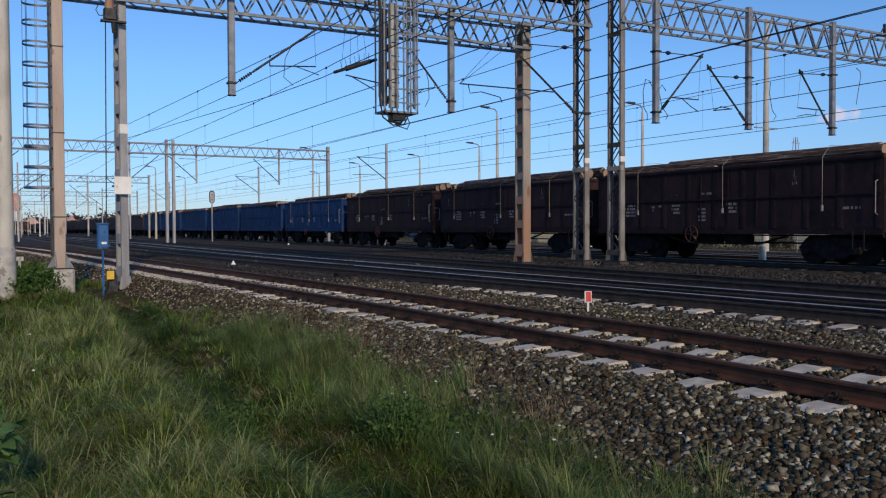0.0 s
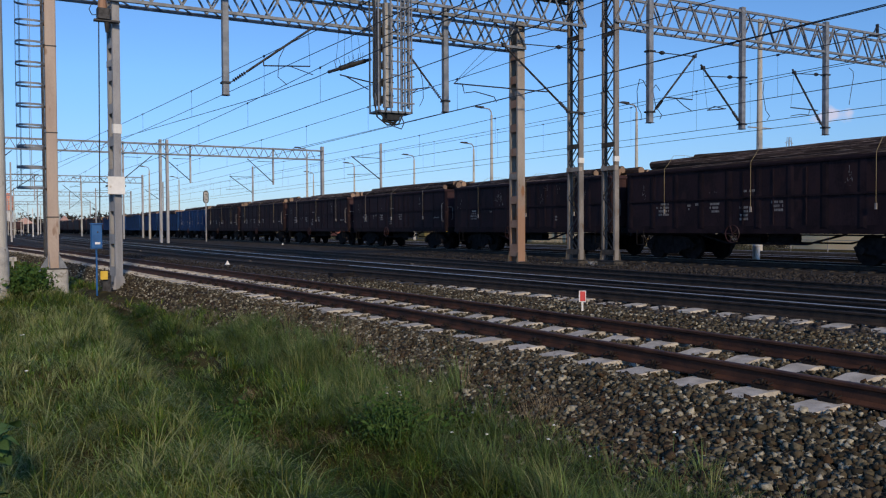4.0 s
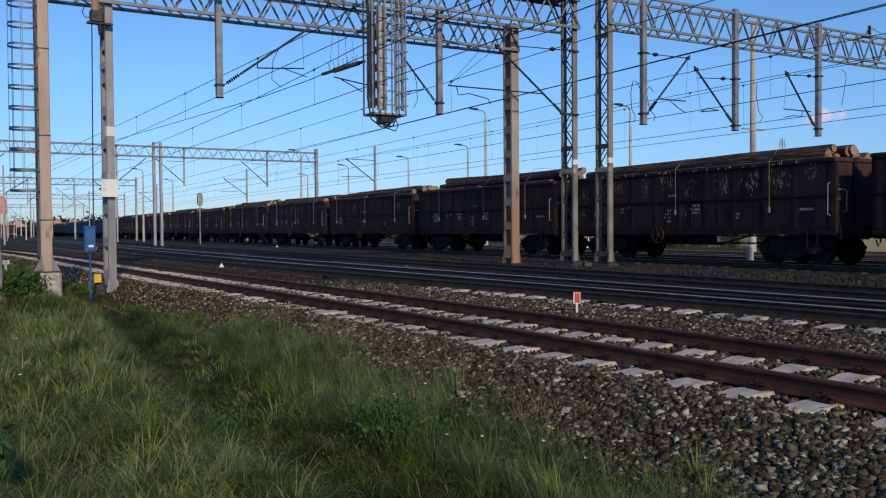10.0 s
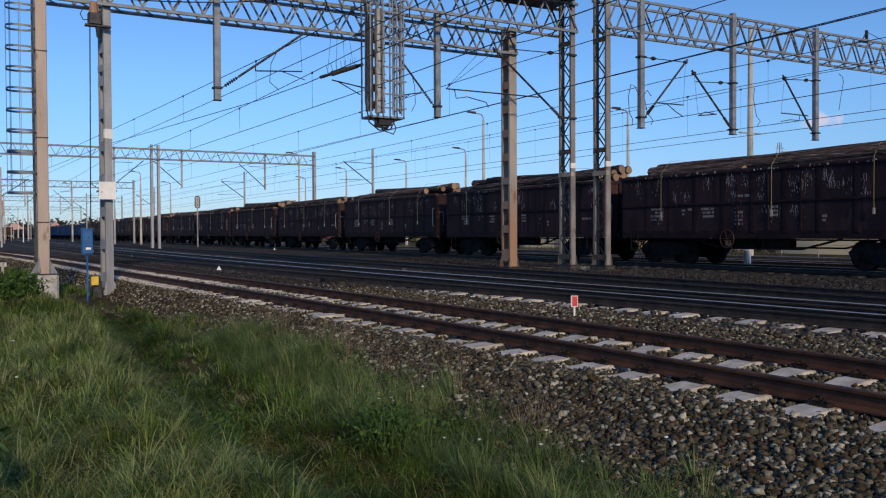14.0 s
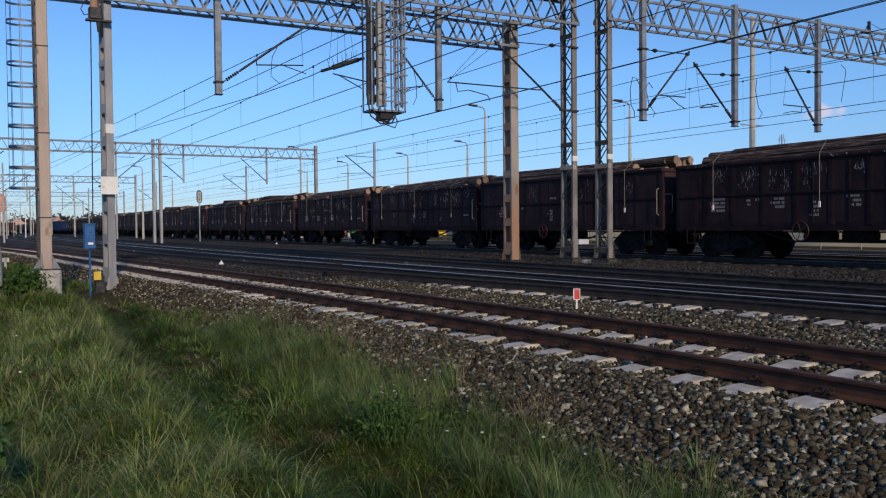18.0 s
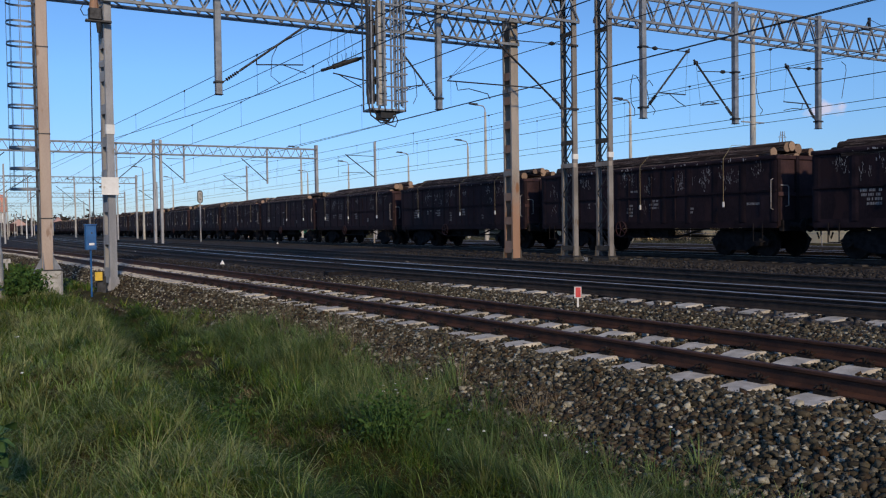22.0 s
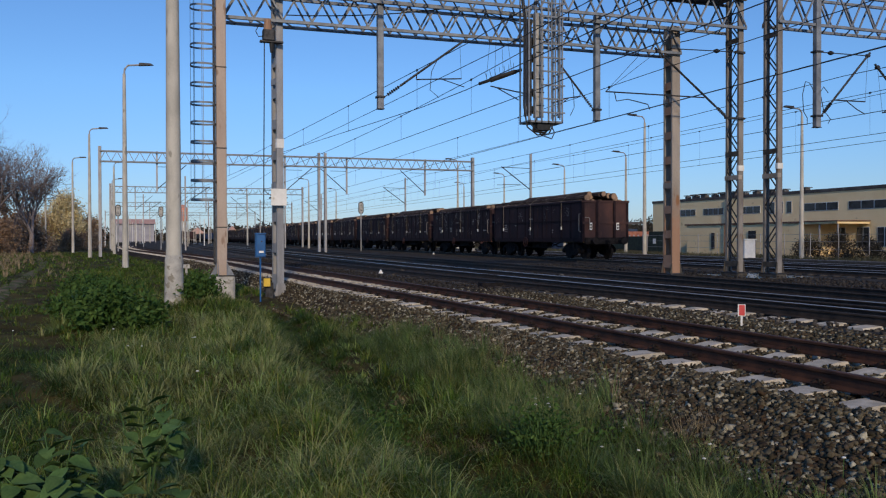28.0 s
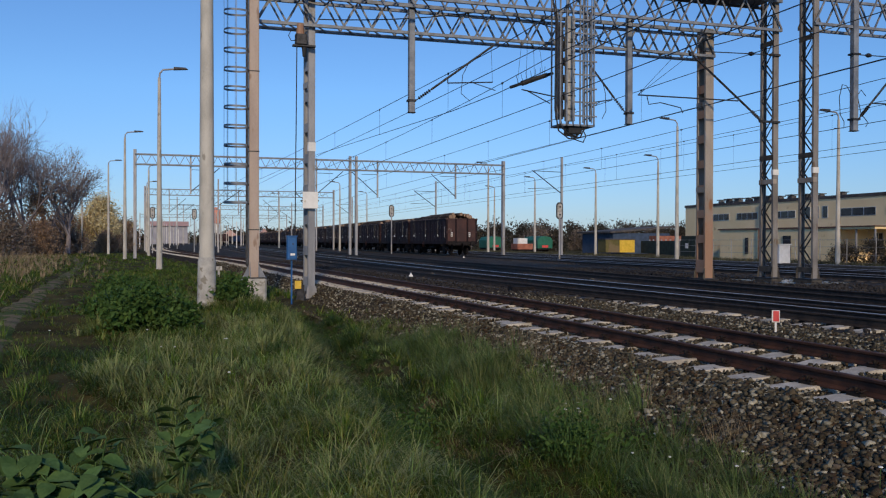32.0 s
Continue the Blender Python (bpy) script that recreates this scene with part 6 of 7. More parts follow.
for y0, y1 in ((50.9, 51.8), (48.6, 49.8), (46.6, 47.9)):
    window(depot, 50, y0, y1, 0.5, 1.96, 2)
part("drain", Shape().tube((46.9, 61.2, -0.3), (46.9, 61.2, 2.3), 0.05, n=6), "brownroof", annex)
canopy = thing("canopy", "cream sheet canopy with brown roofing over a loading bay", "canopy", pose(47.0, 48.6, 0))
part("fascia", Shape().box(0, 2.98, 0, 3.68, 2.2, 2.36), "facade", canopy)
part("roof", Shape().box(-0.08, 2.98, -0.08, 3.68, 2.363, 2.44), "brownroof", canopy)
for y in (0.12, 1.9):
    part("post", Shape().box(0.1, 0.2, y - 0.05, y + 0.05, -0.6, 2.2), "mast", canopy)
gate = thing("steel_gate", "dark green steel gate with a small white notice", "gate", pose(46.6, 69.5, -0.4))
for y in (0, 1.5):
    part("leaf", Shape().box(-0.04, 0.04, y + 0.03, y + 1.45, 0.1, 2.2), "greenfence", gate)
part("notice", Shape().box(-0.06, -0.045, 1.7, 2.2, 1.0, 1.5), "white", gate)
fence = thing("panel_fence", "dark green panel fence beside the depot", "fence", pose(0, 0, -0.4))
for k in range(14):
    y = 72.5 + k * 2.4
    part("panel", Shape().box(50.6 + k * 0.85, 50.66 + k * 0.85, y, y + 2.3, 0.05, 1.75), "greenfence", fence)
    part("post", Shape().box(50.55 + k * 0.85, 50.7 + k * 0.85, y - 0.06, y + 0.06, 0, 1.95), "mast", fence)
mesh_f = thing("wire_fence", "thin grey wire fence along the depot tracks", "fence", pose(0, 0, -0.4))
for k in range(16):
    part("post", Shape().tube((44.2, 30 + k * 2.6, 0), (44.2, 30 + k * 2.6, 1.9), 0.03, n=6), "mast", mesh_f)
for z in (0.2, 0.75, 1.3, 1.8):
    part("wire", Shape().tube((44.2, 30, z), (44.2, 69, z), 0.012, n=4), "mast", mesh_f)
wc = thing("relay_cabinet", "white relay cabinet beside the running lines", "cabinet", pose(33.9, 42.2, -0.3))
part("body", Shape().box(-0.4, 0.4, -0.35, 0.35, 0.05, 1.35, 0.03), "white", wc)
part("roof", Shape().box(-0.46, 0.46, -0.41, 0.41, 1.35, 1.42), "white", wc)
part("base", Shape().box(-0.42, 0.42, -0.37, 0.37, -0.2, 0.05), "concrete", wc)
wp = thing("white_post", "short white round post behind the train", "post", pose(27.0, 23.1, -0.3))
part("stem", Shape().tube((0, 0, 0), (0, 0, 0.72), 0.14, n=14), "white", wp)
part("cap", Shape().tube((0, 0, 0.72), (0, 0, 0.8), 0.16, 0.1, n=14), "white", wp)
bigpole = thing("lighting_mast", "slender pale lighting mast behind the train", "mast", pose(38.2, 32.5, -0.4))
part("shaft", Shape().tube((0, 0, 0), (0, 0, 13), 0.2, 0.12, n=12), "pole", bigpole)
part("arms", Shape().box(-0.9, 0.9, -0.04, 0.04, 7.0, 7.06), "mast", bigpole)

# yard beyond the depot
sh = thing("workshop_shed", "dark workshop shed with a sloping roof", "shed", pose(0, 0, 0))
part("wall", Shape().box(60.5, 70, 112, 122, -0.6, 2.5), "shed_blue", sh)
part("roof", Shape().add([(59.8, 111.5, 2.5), (71, 111.5, 3.4), (71, 122.5, 3.4), (59.8, 122.5, 2.5), (59.8, 111.5, 2.75), (71, 111.5, 3.65), (71, 122.5, 3.65), (59.8, 122.5, 2.75)],
                         [(0, 3, 2, 1), (4, 5, 6, 7), (0, 1, 5, 4), (1, 2, 6, 5), (2, 3, 7, 6), (3, 0, 4, 7)]), "roofing", sh)
part("brick_bay", Shape().box(66.5, 72, 109.5, 111.9, -0.6, 2.1), "brick", sh)
cont = thing("yellow_container", "yellow site container with a grey end", "container", pose(57.2, 108, -0.4))
part("body", Shape().box(2.2, 4.6, 0, 2.4, 0.1, 1.9), "yellow", cont)
part("end_bay", Shape().box(0, 2.19, 0, 2.4, 0.1, 1.9), "field", cont)
part("roof", Shape().box(-0.1, 4.7, -0.1, 2.5, 1.9, 2.05), "roofing", cont)
for x, y, ln in ((48.1, 128, 4.5), (52.3, 118, 5.5)):
    v = thing("service_vehicle", "small green railway service vehicle with curved roof", "rail vehicle", pose(x, y, -0.3), "service vehicles")
    part("body", Shape().prism([(-1.2, 0.5), (1.2, 0.5), (1.25, 1.7), (0.9, 2.2), (0, 2.35), (-0.9, 2.2), (-1.25, 1.7)], 0, ln), "green", v)
    part("underframe", Shape().box(-1.1, 1.1, 0.1, ln - 0.1, 0.25, 0.5), "under", v)
    part("lamp_panel", Shape().box(-0.5, 0.5, -0.05, 0.0, 0.6, 0.95), "red", v)
    for wy in (0.8, ln - 0.8):
        part("wheel", Shape().tube((-0.8, wy, 0.3), (0.8, wy, 0.3), 0.3, n=12), "under", v)
trk = thing("red_trolley", "red and white motor trolley standing among the sidings", "rail vehicle", pose(46.6, 112, -0.3))
part("body", Shape().box(-1.2, 1.2, 0, 2.6, 0.4, 1.2, 0.1), "brick", trk)
part("cab", Shape().box(-1.0, 0.5, 0.3, 2.3, 1.2, 2.0, 0.15), "white", trk)
part("chassis", Shape().box(-1.0, 1.0, 0.1, 2.5, 0.0, 0.4), "under", trk)


# ---------------------------------------------------------------- trees and shrubs
def branch(s, p, way, ln, rad, depth, r, tips):
    q = p + way * ln
    s.tube(p, q, rad, rad * 0.62, n=6 if rad > 0.06 else 3)
    tips.append(q)
    if depth == 0:
        return
    for _ in range(r.integers(2, 4) + (1 if depth > 3 else 0)):
        d = (way + Vector(r.normal(0, 0.42, 3)) + Vector((0, 0, 0.26))).normalized()
        branch(s, p + way * ln * r.uniform(0.55, 1.0), d, ln * r.uniform(0.6, 0.82), rad * 0.58, depth - 1, r, tips)


def leaves_at(points, count, spread, size, r, material, name="foliage", flat=1.0):
    """Many small leaf triangles and quads about the given points."""
    pts = np.array([tuple(p) for p in points])
    c = pts[r.integers(0, len(pts), count)] + r.normal(0, 1, (count, 3)) * np.array([spread, spread, spread * flat])
    a, b = r.normal(0, 1, (count, 3)), r.normal(0, 1, (count, 3))
    a /= np.linalg.norm(a, axis=1)[:, None]
    b = np.cross(a, b)
    b /= np.linalg.norm(b, axis=1)[:, None]
    sz = size * r.uniform(0.6, 1.4, (count, 1))
    v = np.stack([c - a * sz, c + b * sz * 0.45, c + a * sz, c - b * sz * 0.45], 1).reshape(-1, 3)
    return cloud(name, v, np.arange(count * 4).reshape(-1, 4), material)


def tree(name, label, x, y, z, hgt, seed, crown=None, count=0, size=0.2, depth=5, trunk=0.22):
    r = np.random.default_rng(seed)
    t = thing(name, label, "tree", pose(x, y, z))
    s, tips = Shape(), []
    k = hgt / 9.0
    stem = Shape().tube((0, 0, -0.3), (0.1 * k, 0, 1.6 * k), trunk * k * 1.15, trunk * k * 0.9, n=10)
    part("trunk", stem, "wood", t)
    for _ in range(4):
        branch(s, Vector((0.1 * k, 0, 1.5 * k)), Vector((r.normal(0, 0.4), r.normal(0, 0.4), 1)).normalized(), 2.3 * k, trunk * k * 0.62, depth, r, tips)
    tagged(part("branchwork", s, "wood", t), kind="stuff")
    if crown:
        ob = part("crown", leaves_at([p for p in tips if p.z > 1.4 * k], count, 0.45 * k, size, r, crown), None, t)
        tagged(ob, kind="stuff")
    return t


for k, (x, y, hh) in enumerate(((-18.8, 114, 18.5), (-16.6, 118, 16), (-22.5, 110, 19.5), (-26.5, 105, 19.5), (-15.2, 122, 12.5), (-21.0, 121, 18))):
    tree("bare_tree", "tall bare autumn tree with fine grey twigs at the meadow edge", x, y, -0.4, hh, 3 + k, None, depth=6, trunk=0.13)
tree("bare_tree", "tall autumn tree with a few rusty leaves", -14.2, 118, -0.4, 13.0, 12, "leaf_rust", 1500, 0.16, 5, 0.2)


def full_crown(name, label, x, y, wide, hgt, seed, leaf, count, size, category="tree", low=0.05):
    """A tree or bush leafy to the ground: a clumpy dome of leaves over a short trunk and limbs."""
    r = np.random.default_rng(seed)
    t = thing(name, label, category, pose(x, y, -0.5))
    s, tips = Shape(), []
    part("trunk", Shape().tube((0, 0, -0.3), (0, 0, hgt * 0.3), 0.03 * hgt, 0.022 * hgt, n=8), "wood", t)
    for _ in range(5):
        branch(s, Vector((0, 0, hgt * 0.22)), Vector((r.normal(0, 0.5), r.normal(0, 0.5), 0.9)).normalized(), hgt * 0.3, 0.014 * hgt, 2, r, tips)
    tagged(part("branchwork", s, "wood", t), kind="stuff")
    pts = []
    while len(pts) < 90:
        a, f, q = r.uniform(0, math.tau), r.uniform(low, 1), r.uniform(0.45, 1)
        rad = wide * math.sqrt(max(0.0, 1 - (f * 1.02) ** 3.0)) * q * (0.85 + 0.3 * math.sin(3 * a + seed))
        pts.append((math.cos(a) * rad, math.sin(a) * rad, hgt * f * (0.75 + 0.25 * q)))
    tagged(part("crown", leaves_at(pts, count, 0.09 * hgt, size, r, leaf), None, t), kind="stuff")
    return t


full_crown("willow_tree", "golden-leaved willow with a full rounded crown beyond the lamps", -13.2, 150, 4.5, 8.4, 5, "leaf_gold", 19000, 0.175)
full_crown("autumn_bush", "rusty brown autumn bush beside the willow", -9.6, 154, 2.3, 5.2, 6, "leaf_rust", 9000, 0.13, "shrub")
full_crown("autumn_bush", "rusty orange autumn bush beside the willow", -18.0, 146, 3.2, 6.2, 7, "leaf_rust", 11000, 0.13, "shrub")
for k, (x, y, w, hh, lf) in enumerate(((-19.5, 106, 3.2, 5.2, "leaf_brown"), (-23.5, 102, 3.6, 6.2, "leaf_brown"), (-16.2, 111, 2.4, 3.8, "leaf_rust"), (-27.5, 96, 3.4, 5.6, "leaf_brown"), (-14.2, 122, 2.2, 3.0, "leaf_brown"), (-11.2, 138, 2.2, 3.0, "leaf_rust"), (-31.5, 90, 3.4, 5.0, "leaf_rust"), (-8.8, 146, 2.0, 2.8, "leaf_brown"), (-17.6, 116, 1.6, 7.6, "leaf_rust"))):
    full_crown("scrub_bush", "rusty brown autumn scrub along the meadow edge", x, y, w, hh, 60 + k, lf, 4500, 0.14, "shrub", 0.0)
for k in range(34):
    x, y = 50 + k * 2.6 + 2 * math.sin(k * 2.1), 158 + 9 * math.sin(k * 1.7)
    full_crown("far_tree", "dull brown late-autumn tree in the distant row", x, y, 2.6 + 0.6 * math.sin(k * 5.1), 4.7 + 0.8 * math.sin(k * 3.3), 90 + k, ("leaf_dark", "leaf_brown")[k % 5 == 1], 2000, 0.2, low=0.0)
    if k % 4 == 1:
        tree("bare_tree", "thin bare tree standing over the distant row", x + 1, y + 3, -0.5, 6.6, 190 + k, None, depth=4, trunk=0.14)
for k, (x, y, w, hh) in enumerate(((45.2, 49.5, 1.2, 1.6), (45.4, 47.0, 1.3, 1.9), (45.0, 44.0, 1.3, 1.6), (45.6, 41.0, 1.2, 1.8), (45.2, 37.5, 1.3, 1.6))):
    full_crown("hedge_shrub", "grey-brown autumn shrub against the depot wall", x, y, w, hh, 130 + k, "leaf_dark", 4500, 0.06, "shrub", 0.0)

# distant town
town = thing("distant_hall", "long far-off hall with red tiled roof", "building", pose(-15.5, 430, -1.8))
part("wall", Shape().box(0, 17.5, 0, 14, 0, 10.0), "hazed_wall", town)
part("roof", Shape().prism([(-1, 10.0), (15, 10.0), (7, 12.4)], 0, 18.5), "hazed_roof", town, at=Matrix.Translation((18, 0, 0)) @ Matrix.Rotation(radians(90), 4, "Z"))
tw = thing("distant_tower", "far-off red and white water tower", "tower", pose(21.3, 600, -1))
part("shaft", Shape().tube((0, 0, 0), (0, 0, 15), 2.6, n=16), "white", tw)
part("head", Shape().tube((0, 0, 14), (0, 0, 22), 3.6, 3.3, n=16).tube((0, 0, 22), (0, 0, 25), 3.3, 1.0, n=16), "silo", tw)
for k, (x, hh, w) in enumerate(((24, 6, 9), (44, 7, 6), (60, 5, 10), (112, 6, 12), (138, 6, 9))):
    b = thing("distant_house", "far-off pale house with red pitched roof", "house", pose(x, 470 + 20 * (k % 3), -0.5), "distant houses")
    part("wall", Shape().box(-w / 2, w / 2, 0, 9, 0, hh * 0.65), "hazed_wall", b)
    part("roof", Shape().prism([(-w / 2 - 0.4, hh * 0.65), (w / 2 + 0.4, hh * 0.65), (0, hh * 1.25)], -0.3, 9.3), "hazed_roof", b)
RP = np.random.default_rng(77)
row_pts = [(x, 170 + 4 * math.sin(x), RP.uniform(0, 4.4) * (1 + 0.2 * math.sin(x * 0.7))) for x in np.arange(46, 150, 0.2)]
tagged(new("far_hedgerow", leaves_at(row_pts, 24000, 0.6, 0.28, RP, "leaf_dark")), "dark leafless thicket behind the sidings", "thicket", kind="stuff")
for k in range(64):
    y = RP.uniform(150, 390)
    x = RP.uniform(-9, 17) if k < 50 else RP.uniform(14, 34)
    if abs(x - c5(0)) < 2.6:
        x += 5.5
    t = thing("yard_post", "slender pale post far down the yard", "post", pose(x, y, -0.3), "far yard posts")
    part("shaft", Shape().tube((0, 0, 0), (0, 0, RP.uniform(4.5, 8.5)), 0.1, 0.08, n=6), "pole" if k % 3 else "white", t)
fw = leaves_at([(x, 640 + 30 * math.sin(x * 0.03), 1 + 7 * abs(math.sin(x * 0.021) * math.sin(x * 0.13))) for x in range(-420, 700, 3)] * 1, 26000, 3.0, 1.5, RP, "leaf_dark", flat=0.9)
tagged(new("far_woods", fw), "hazy line of dark trees on the horizon", "woods", kind="stuff")
pyl = thing("power_pylon", "lattice power pylon far behind the depot", "pylon", pose(485, 388, -1))
for sx, sy in ((-1, -1), (1, -1), (1, 1), (-1, 1)):
    part("leg", Shape().bar((sx * 5, sy * 5, 0), (sx * 0.8, sy * 0.8, 62), 0.3), "mast", pyl)
for z, w in ((44, 7), (51, 5.5), (58, 4)):
    part("crossarm", Shape().bar((-w, 0, z), (w, 0, z), 0.25).bar((-w, 0, z), (0, 0, z + 2), 0.2).bar((w, 0, z), (0, 0, z + 2), 0.2), "mast", pyl)

# ---------------------------------------------------------------- small yard things
sign = thing("marker_sign", "small red and white marker plate on a white stake", "sign", pose(8.91, 11.2, -0.22, 0, 0, -38))
part("stake", Shape().box(-0.016, 0.016, -0.01, 0.01, 0, 0.2), "white", sign)
pl = part("plate", Shape().box(-0.058, 0.058, -0.012, 0.0, 0.18, 0.37), "white", sign)
part("red_field", Shape().box(-0.038, 0.048, -0.018, -0.012, 0.195, 0.36), "red", pl)
for x, y in ((8.3, 31.3), (8.2, 49.0), (12.2, 84), (16.9, 120), (22.0, 66), (9.0, 70)):
    d = thing("dwarf_marker", "low white marker beside the points", "marker", pose(x, y, -0.2) @ Matrix.Scale(0.7, 4), "dwarf markers")
    part("base", Shape().box(-0.14, 0.14, -0.1, 0.1, 0, 0.1), "dark_steel", d)
    part("face", Shape().add([(-0.12, -0.1, 0.1), (0.12, -0.1, 0.1), (0.0, -0.1, 0.32), (-0.12, 0.0, 0.1), (0.12, 0.0, 0.1), (0.0, 0.0, 0.32)], [(0, 1, 2), (5, 4, 3), (0, 3, 4, 1), (1, 4, 5, 2), (2, 5, 3, 0)]), "white", d)
bench = thing("cable_trough", "pale concrete trough block on legs beside the siding", "concrete block", pose(1.2, 41.5, -0.5))
part("slab", Shape().box(-0.55, 0.55, -0.2, 0.2, 0.32, 0.5), "concrete", bench)
for x in (-0.45, 0.35):
    part("foot", Shape().box(x, x + 0.1, -0.18, 0.18, 0, 0.32), "concrete", bench)
pm = thing("point_machine", "dark point machine with rods between the running lines", "point machine", pose(9.3, 22.5, -0.2))
part("case", Shape().box(-0.4, 0.3, -0.2, 0.2, 0, 0.14, 0.03), "under", pm)
part("rod", Shape().box(0.3, 2.0, -0.03, 0.03, 0.06, 0.1), "under", pm)
for k in range(9):
    y = 14 + k * 0.7
    q = thing("point_rod_stool", "dark slide chair beside the points", "slide chair", pose(c2(y) + 0.75 + 0.3, y, -0.17), "slide chairs")
    part("plate", Shape().box(-0.2, 0.2, -0.08, 0.08, 0, 0.03), "under", q)
    part("jaw", Shape().box(-0.05, 0.05, -0.06, 0.06, 0.03, 0.11), "under", q)


# ---------------------------------------------------------------- loose stones
def stone_cloud(name, count, place, size, material, label, seed):
    """Angular stones, each a bent block, half sunk in the bed."""
    r = np.random.default_rng(seed)
    base = np.array([(x, y, z) for z in (-0.62, 0.62) for x, y in ((-0.95, -0.7), (0.8, -0.95), (1.0, 0.75), (-0.75, 0.95))])
    quad = np.array([(3, 2, 1, 0), (4, 5, 6, 7), (0, 1, 5, 4), (1, 2, 6, 5), (2, 3, 7, 6), (3, 0, 4, 7)])
    p = place(r, count)
    n = len(p)
    sc = size * r.lognormal(0, 0.16, (n, 1, 1)) * r.uniform(0.6, 1.15, (n, 1, 3))
    v = (base[None] + r.normal(0, 0.24, (n, 8, 3))) * sc
    # any heading, mostly lying on a flat side
    yaw, tip, way = r.uniform(0, math.tau, n), np.abs(r.normal(0, 0.55, n)), r.uniform(0, math.tau, n)
    v = np.stack([v[..., 0] * np.cos(yaw)[:, None] - v[..., 1] * np.sin(yaw)[:, None], v[..., 0] * np.sin(yaw)[:, None] + v[..., 1] * np.cos(yaw)[:, None], v[..., 2]], 2)
    q = np.stack([np.cos(tip / 2), np.cos(way) * np.sin(tip / 2), np.sin(way) * np.sin(tip / 2), np.zeros(n)], 1)
    w, x, y, z = q.T
    rot = np.stack([1 - 2 * (y * y + z * z), 2 * (x * y - z * w), 2 * (x * z + y * w), 2 * (x * y + z * w), 1 - 2 * (x * x + z * z), 2 * (y * z - x * w), 2 * (x * z - y * w), 2 * (y * z + x * w), 1 - 2 * (x * x + y * y)], 1).reshape(-1, 3, 3)
    v = np.einsum("nij,nkj->nki", rot, v) + p[:, None, :]
    me = cloud(name, v.reshape(-1, 3), (quad[None] + 8 * np.arange(n)[:, None, None]).reshape(-1, 4), material)
    return tagged(new(name, me), label, "gravel", kind="stuff")


LINE_Y, LINE_X = T1_LINE


def on_bed(u0, u1, y0, y1, power=1.0, lift=0.01, skip=False):
    def place(r, count):
        y = y0 + (y1 - y0) * r.random(count) ** power
        u = r.uniform(u0, u1, count)
        x = np.interp(y, LINE_Y, LINE_X) + u
        z = np.array([bed_z(a, b) for a, b in zip(u, y)]) + lift + r.normal(0, 0.012, count)
        keep = np.ones(count, bool)
        if skip:
            for rail_u in (-0.7525, 0.7525):
                keep &= abs(u - rail_u) > 0.065
            near_s = np.abs(y[:, None] - np.array(T1_SLEEPERS)[None, :]).min(1)
            keep &= (near_s > 0.155) | (np.abs(u) > 1.2)
        return np.stack([x, y, z], 1)[keep]
    return place


stone_cloud("ballast_stones", 30000, on_bed(-3.15, -1.28, 2.0, 12, 1.25), 0.0256, "stones", "coarse grey and brown ballast stones on the shoulder", 1)
stone_cloud("ballast_stones", 7500, on_bed(-3.0, -1.75, 4.5, 13, 1.0, 0.012), 0.021, "stones_brown", "dusty brown ballast stones low on the shoulder", 12)
stone_cloud("ballast_stones", 10500, on_bed(-2.8, -1.34, 11, 30, 1.2, 0.0), 0.027, "stones", "coarse grey and brown ballast stones on the shoulder", 2)
stone_cloud("crib_stones", 24000, on_bed(-1.32, 1.32, 2.0, 22, 1.2, 0.026, True), 0.0225, "stones", "ballast stones between the pale sleepers", 3)
stone_cloud("ballast_stones", 12500, on_bed(1.28, 3.4, 3.5, 22, 1.25, 0.0), 0.024, "stones", "coarse ballast stones between two tracks", 4)

stone_cloud("ballast_stones", 5000, on_bed(1.4, 4.4, 20, 60, 1.2, 0.012), 0.034, "stones_mid", "grey ballast stones between two tracks", 14)
stone_cloud("ballast_stones", 6500, on_bed(-3.15, -1.28, -9, 2.05), 0.034, "stones", "coarse grey and brown ballast stones on the shoulder", 9)
stone_cloud("crib_stones", 4500, on_bed(-1.28, 1.28, -9, 2.0, 1.0, 0.03, True), 0.028, "stones", "ballast stones between the pale sleepers", 10)
stone_cloud("crib_stones", 8000, on_bed(-1.28, 1.28, 21, 60, 1.1, 0.015, True), 0.026, "stones", "ballast stones between the pale sleepers", 7)
stone_cloud("ballast_stones", 4500, on_bed(-2.3, -1.36, 29, 60, 1.1, 0.0), 0.03, "stones", "coarse grey and brown ballast stones on the shoulder", 8)


def strip_place(x0, x1, y0, y1, z):
    return lambda r, count: np.stack([r.uniform(x0, x1, count), y0 + (y1 - y0) * r.random(count) ** 1.2, z + r.normal(0, 0.012, count)], 1)


stone_cloud("yard_stones", 6500, strip_place(9.6, 17.3, 6, 30, -0.2), 0.038, "stones_dark", "oily dark stones among the running lines", 5)
stone_cloud("yard_stones", 3000, strip_place(8.5, 17.0, 26, 95, -0.2), 0.06, "stones_dark", "oily dark stones among the running lines", 13)
stone_cloud("strip_stones", 6000, strip_place(17.3, 20.9, 11, 40, -0.16), 0.04, "stones_mid", "grey stones of the gravel strip", 6)


# ---------------------------------------------------------------- grass
def soil_top(x, y):
    u = x - c1(y)
    return max(ground_z(x, y), bed_z(u, y) if u > toe_u(y) else -9.0)


def path_x(y):
    return np.interp(y, [0, 4, 10, 16, 21, 30, 62, 80, 120], [-1.4, -1.9, -2.5, -3.1, -3.7, -4.4, -6.6, -9.0, -14.0])


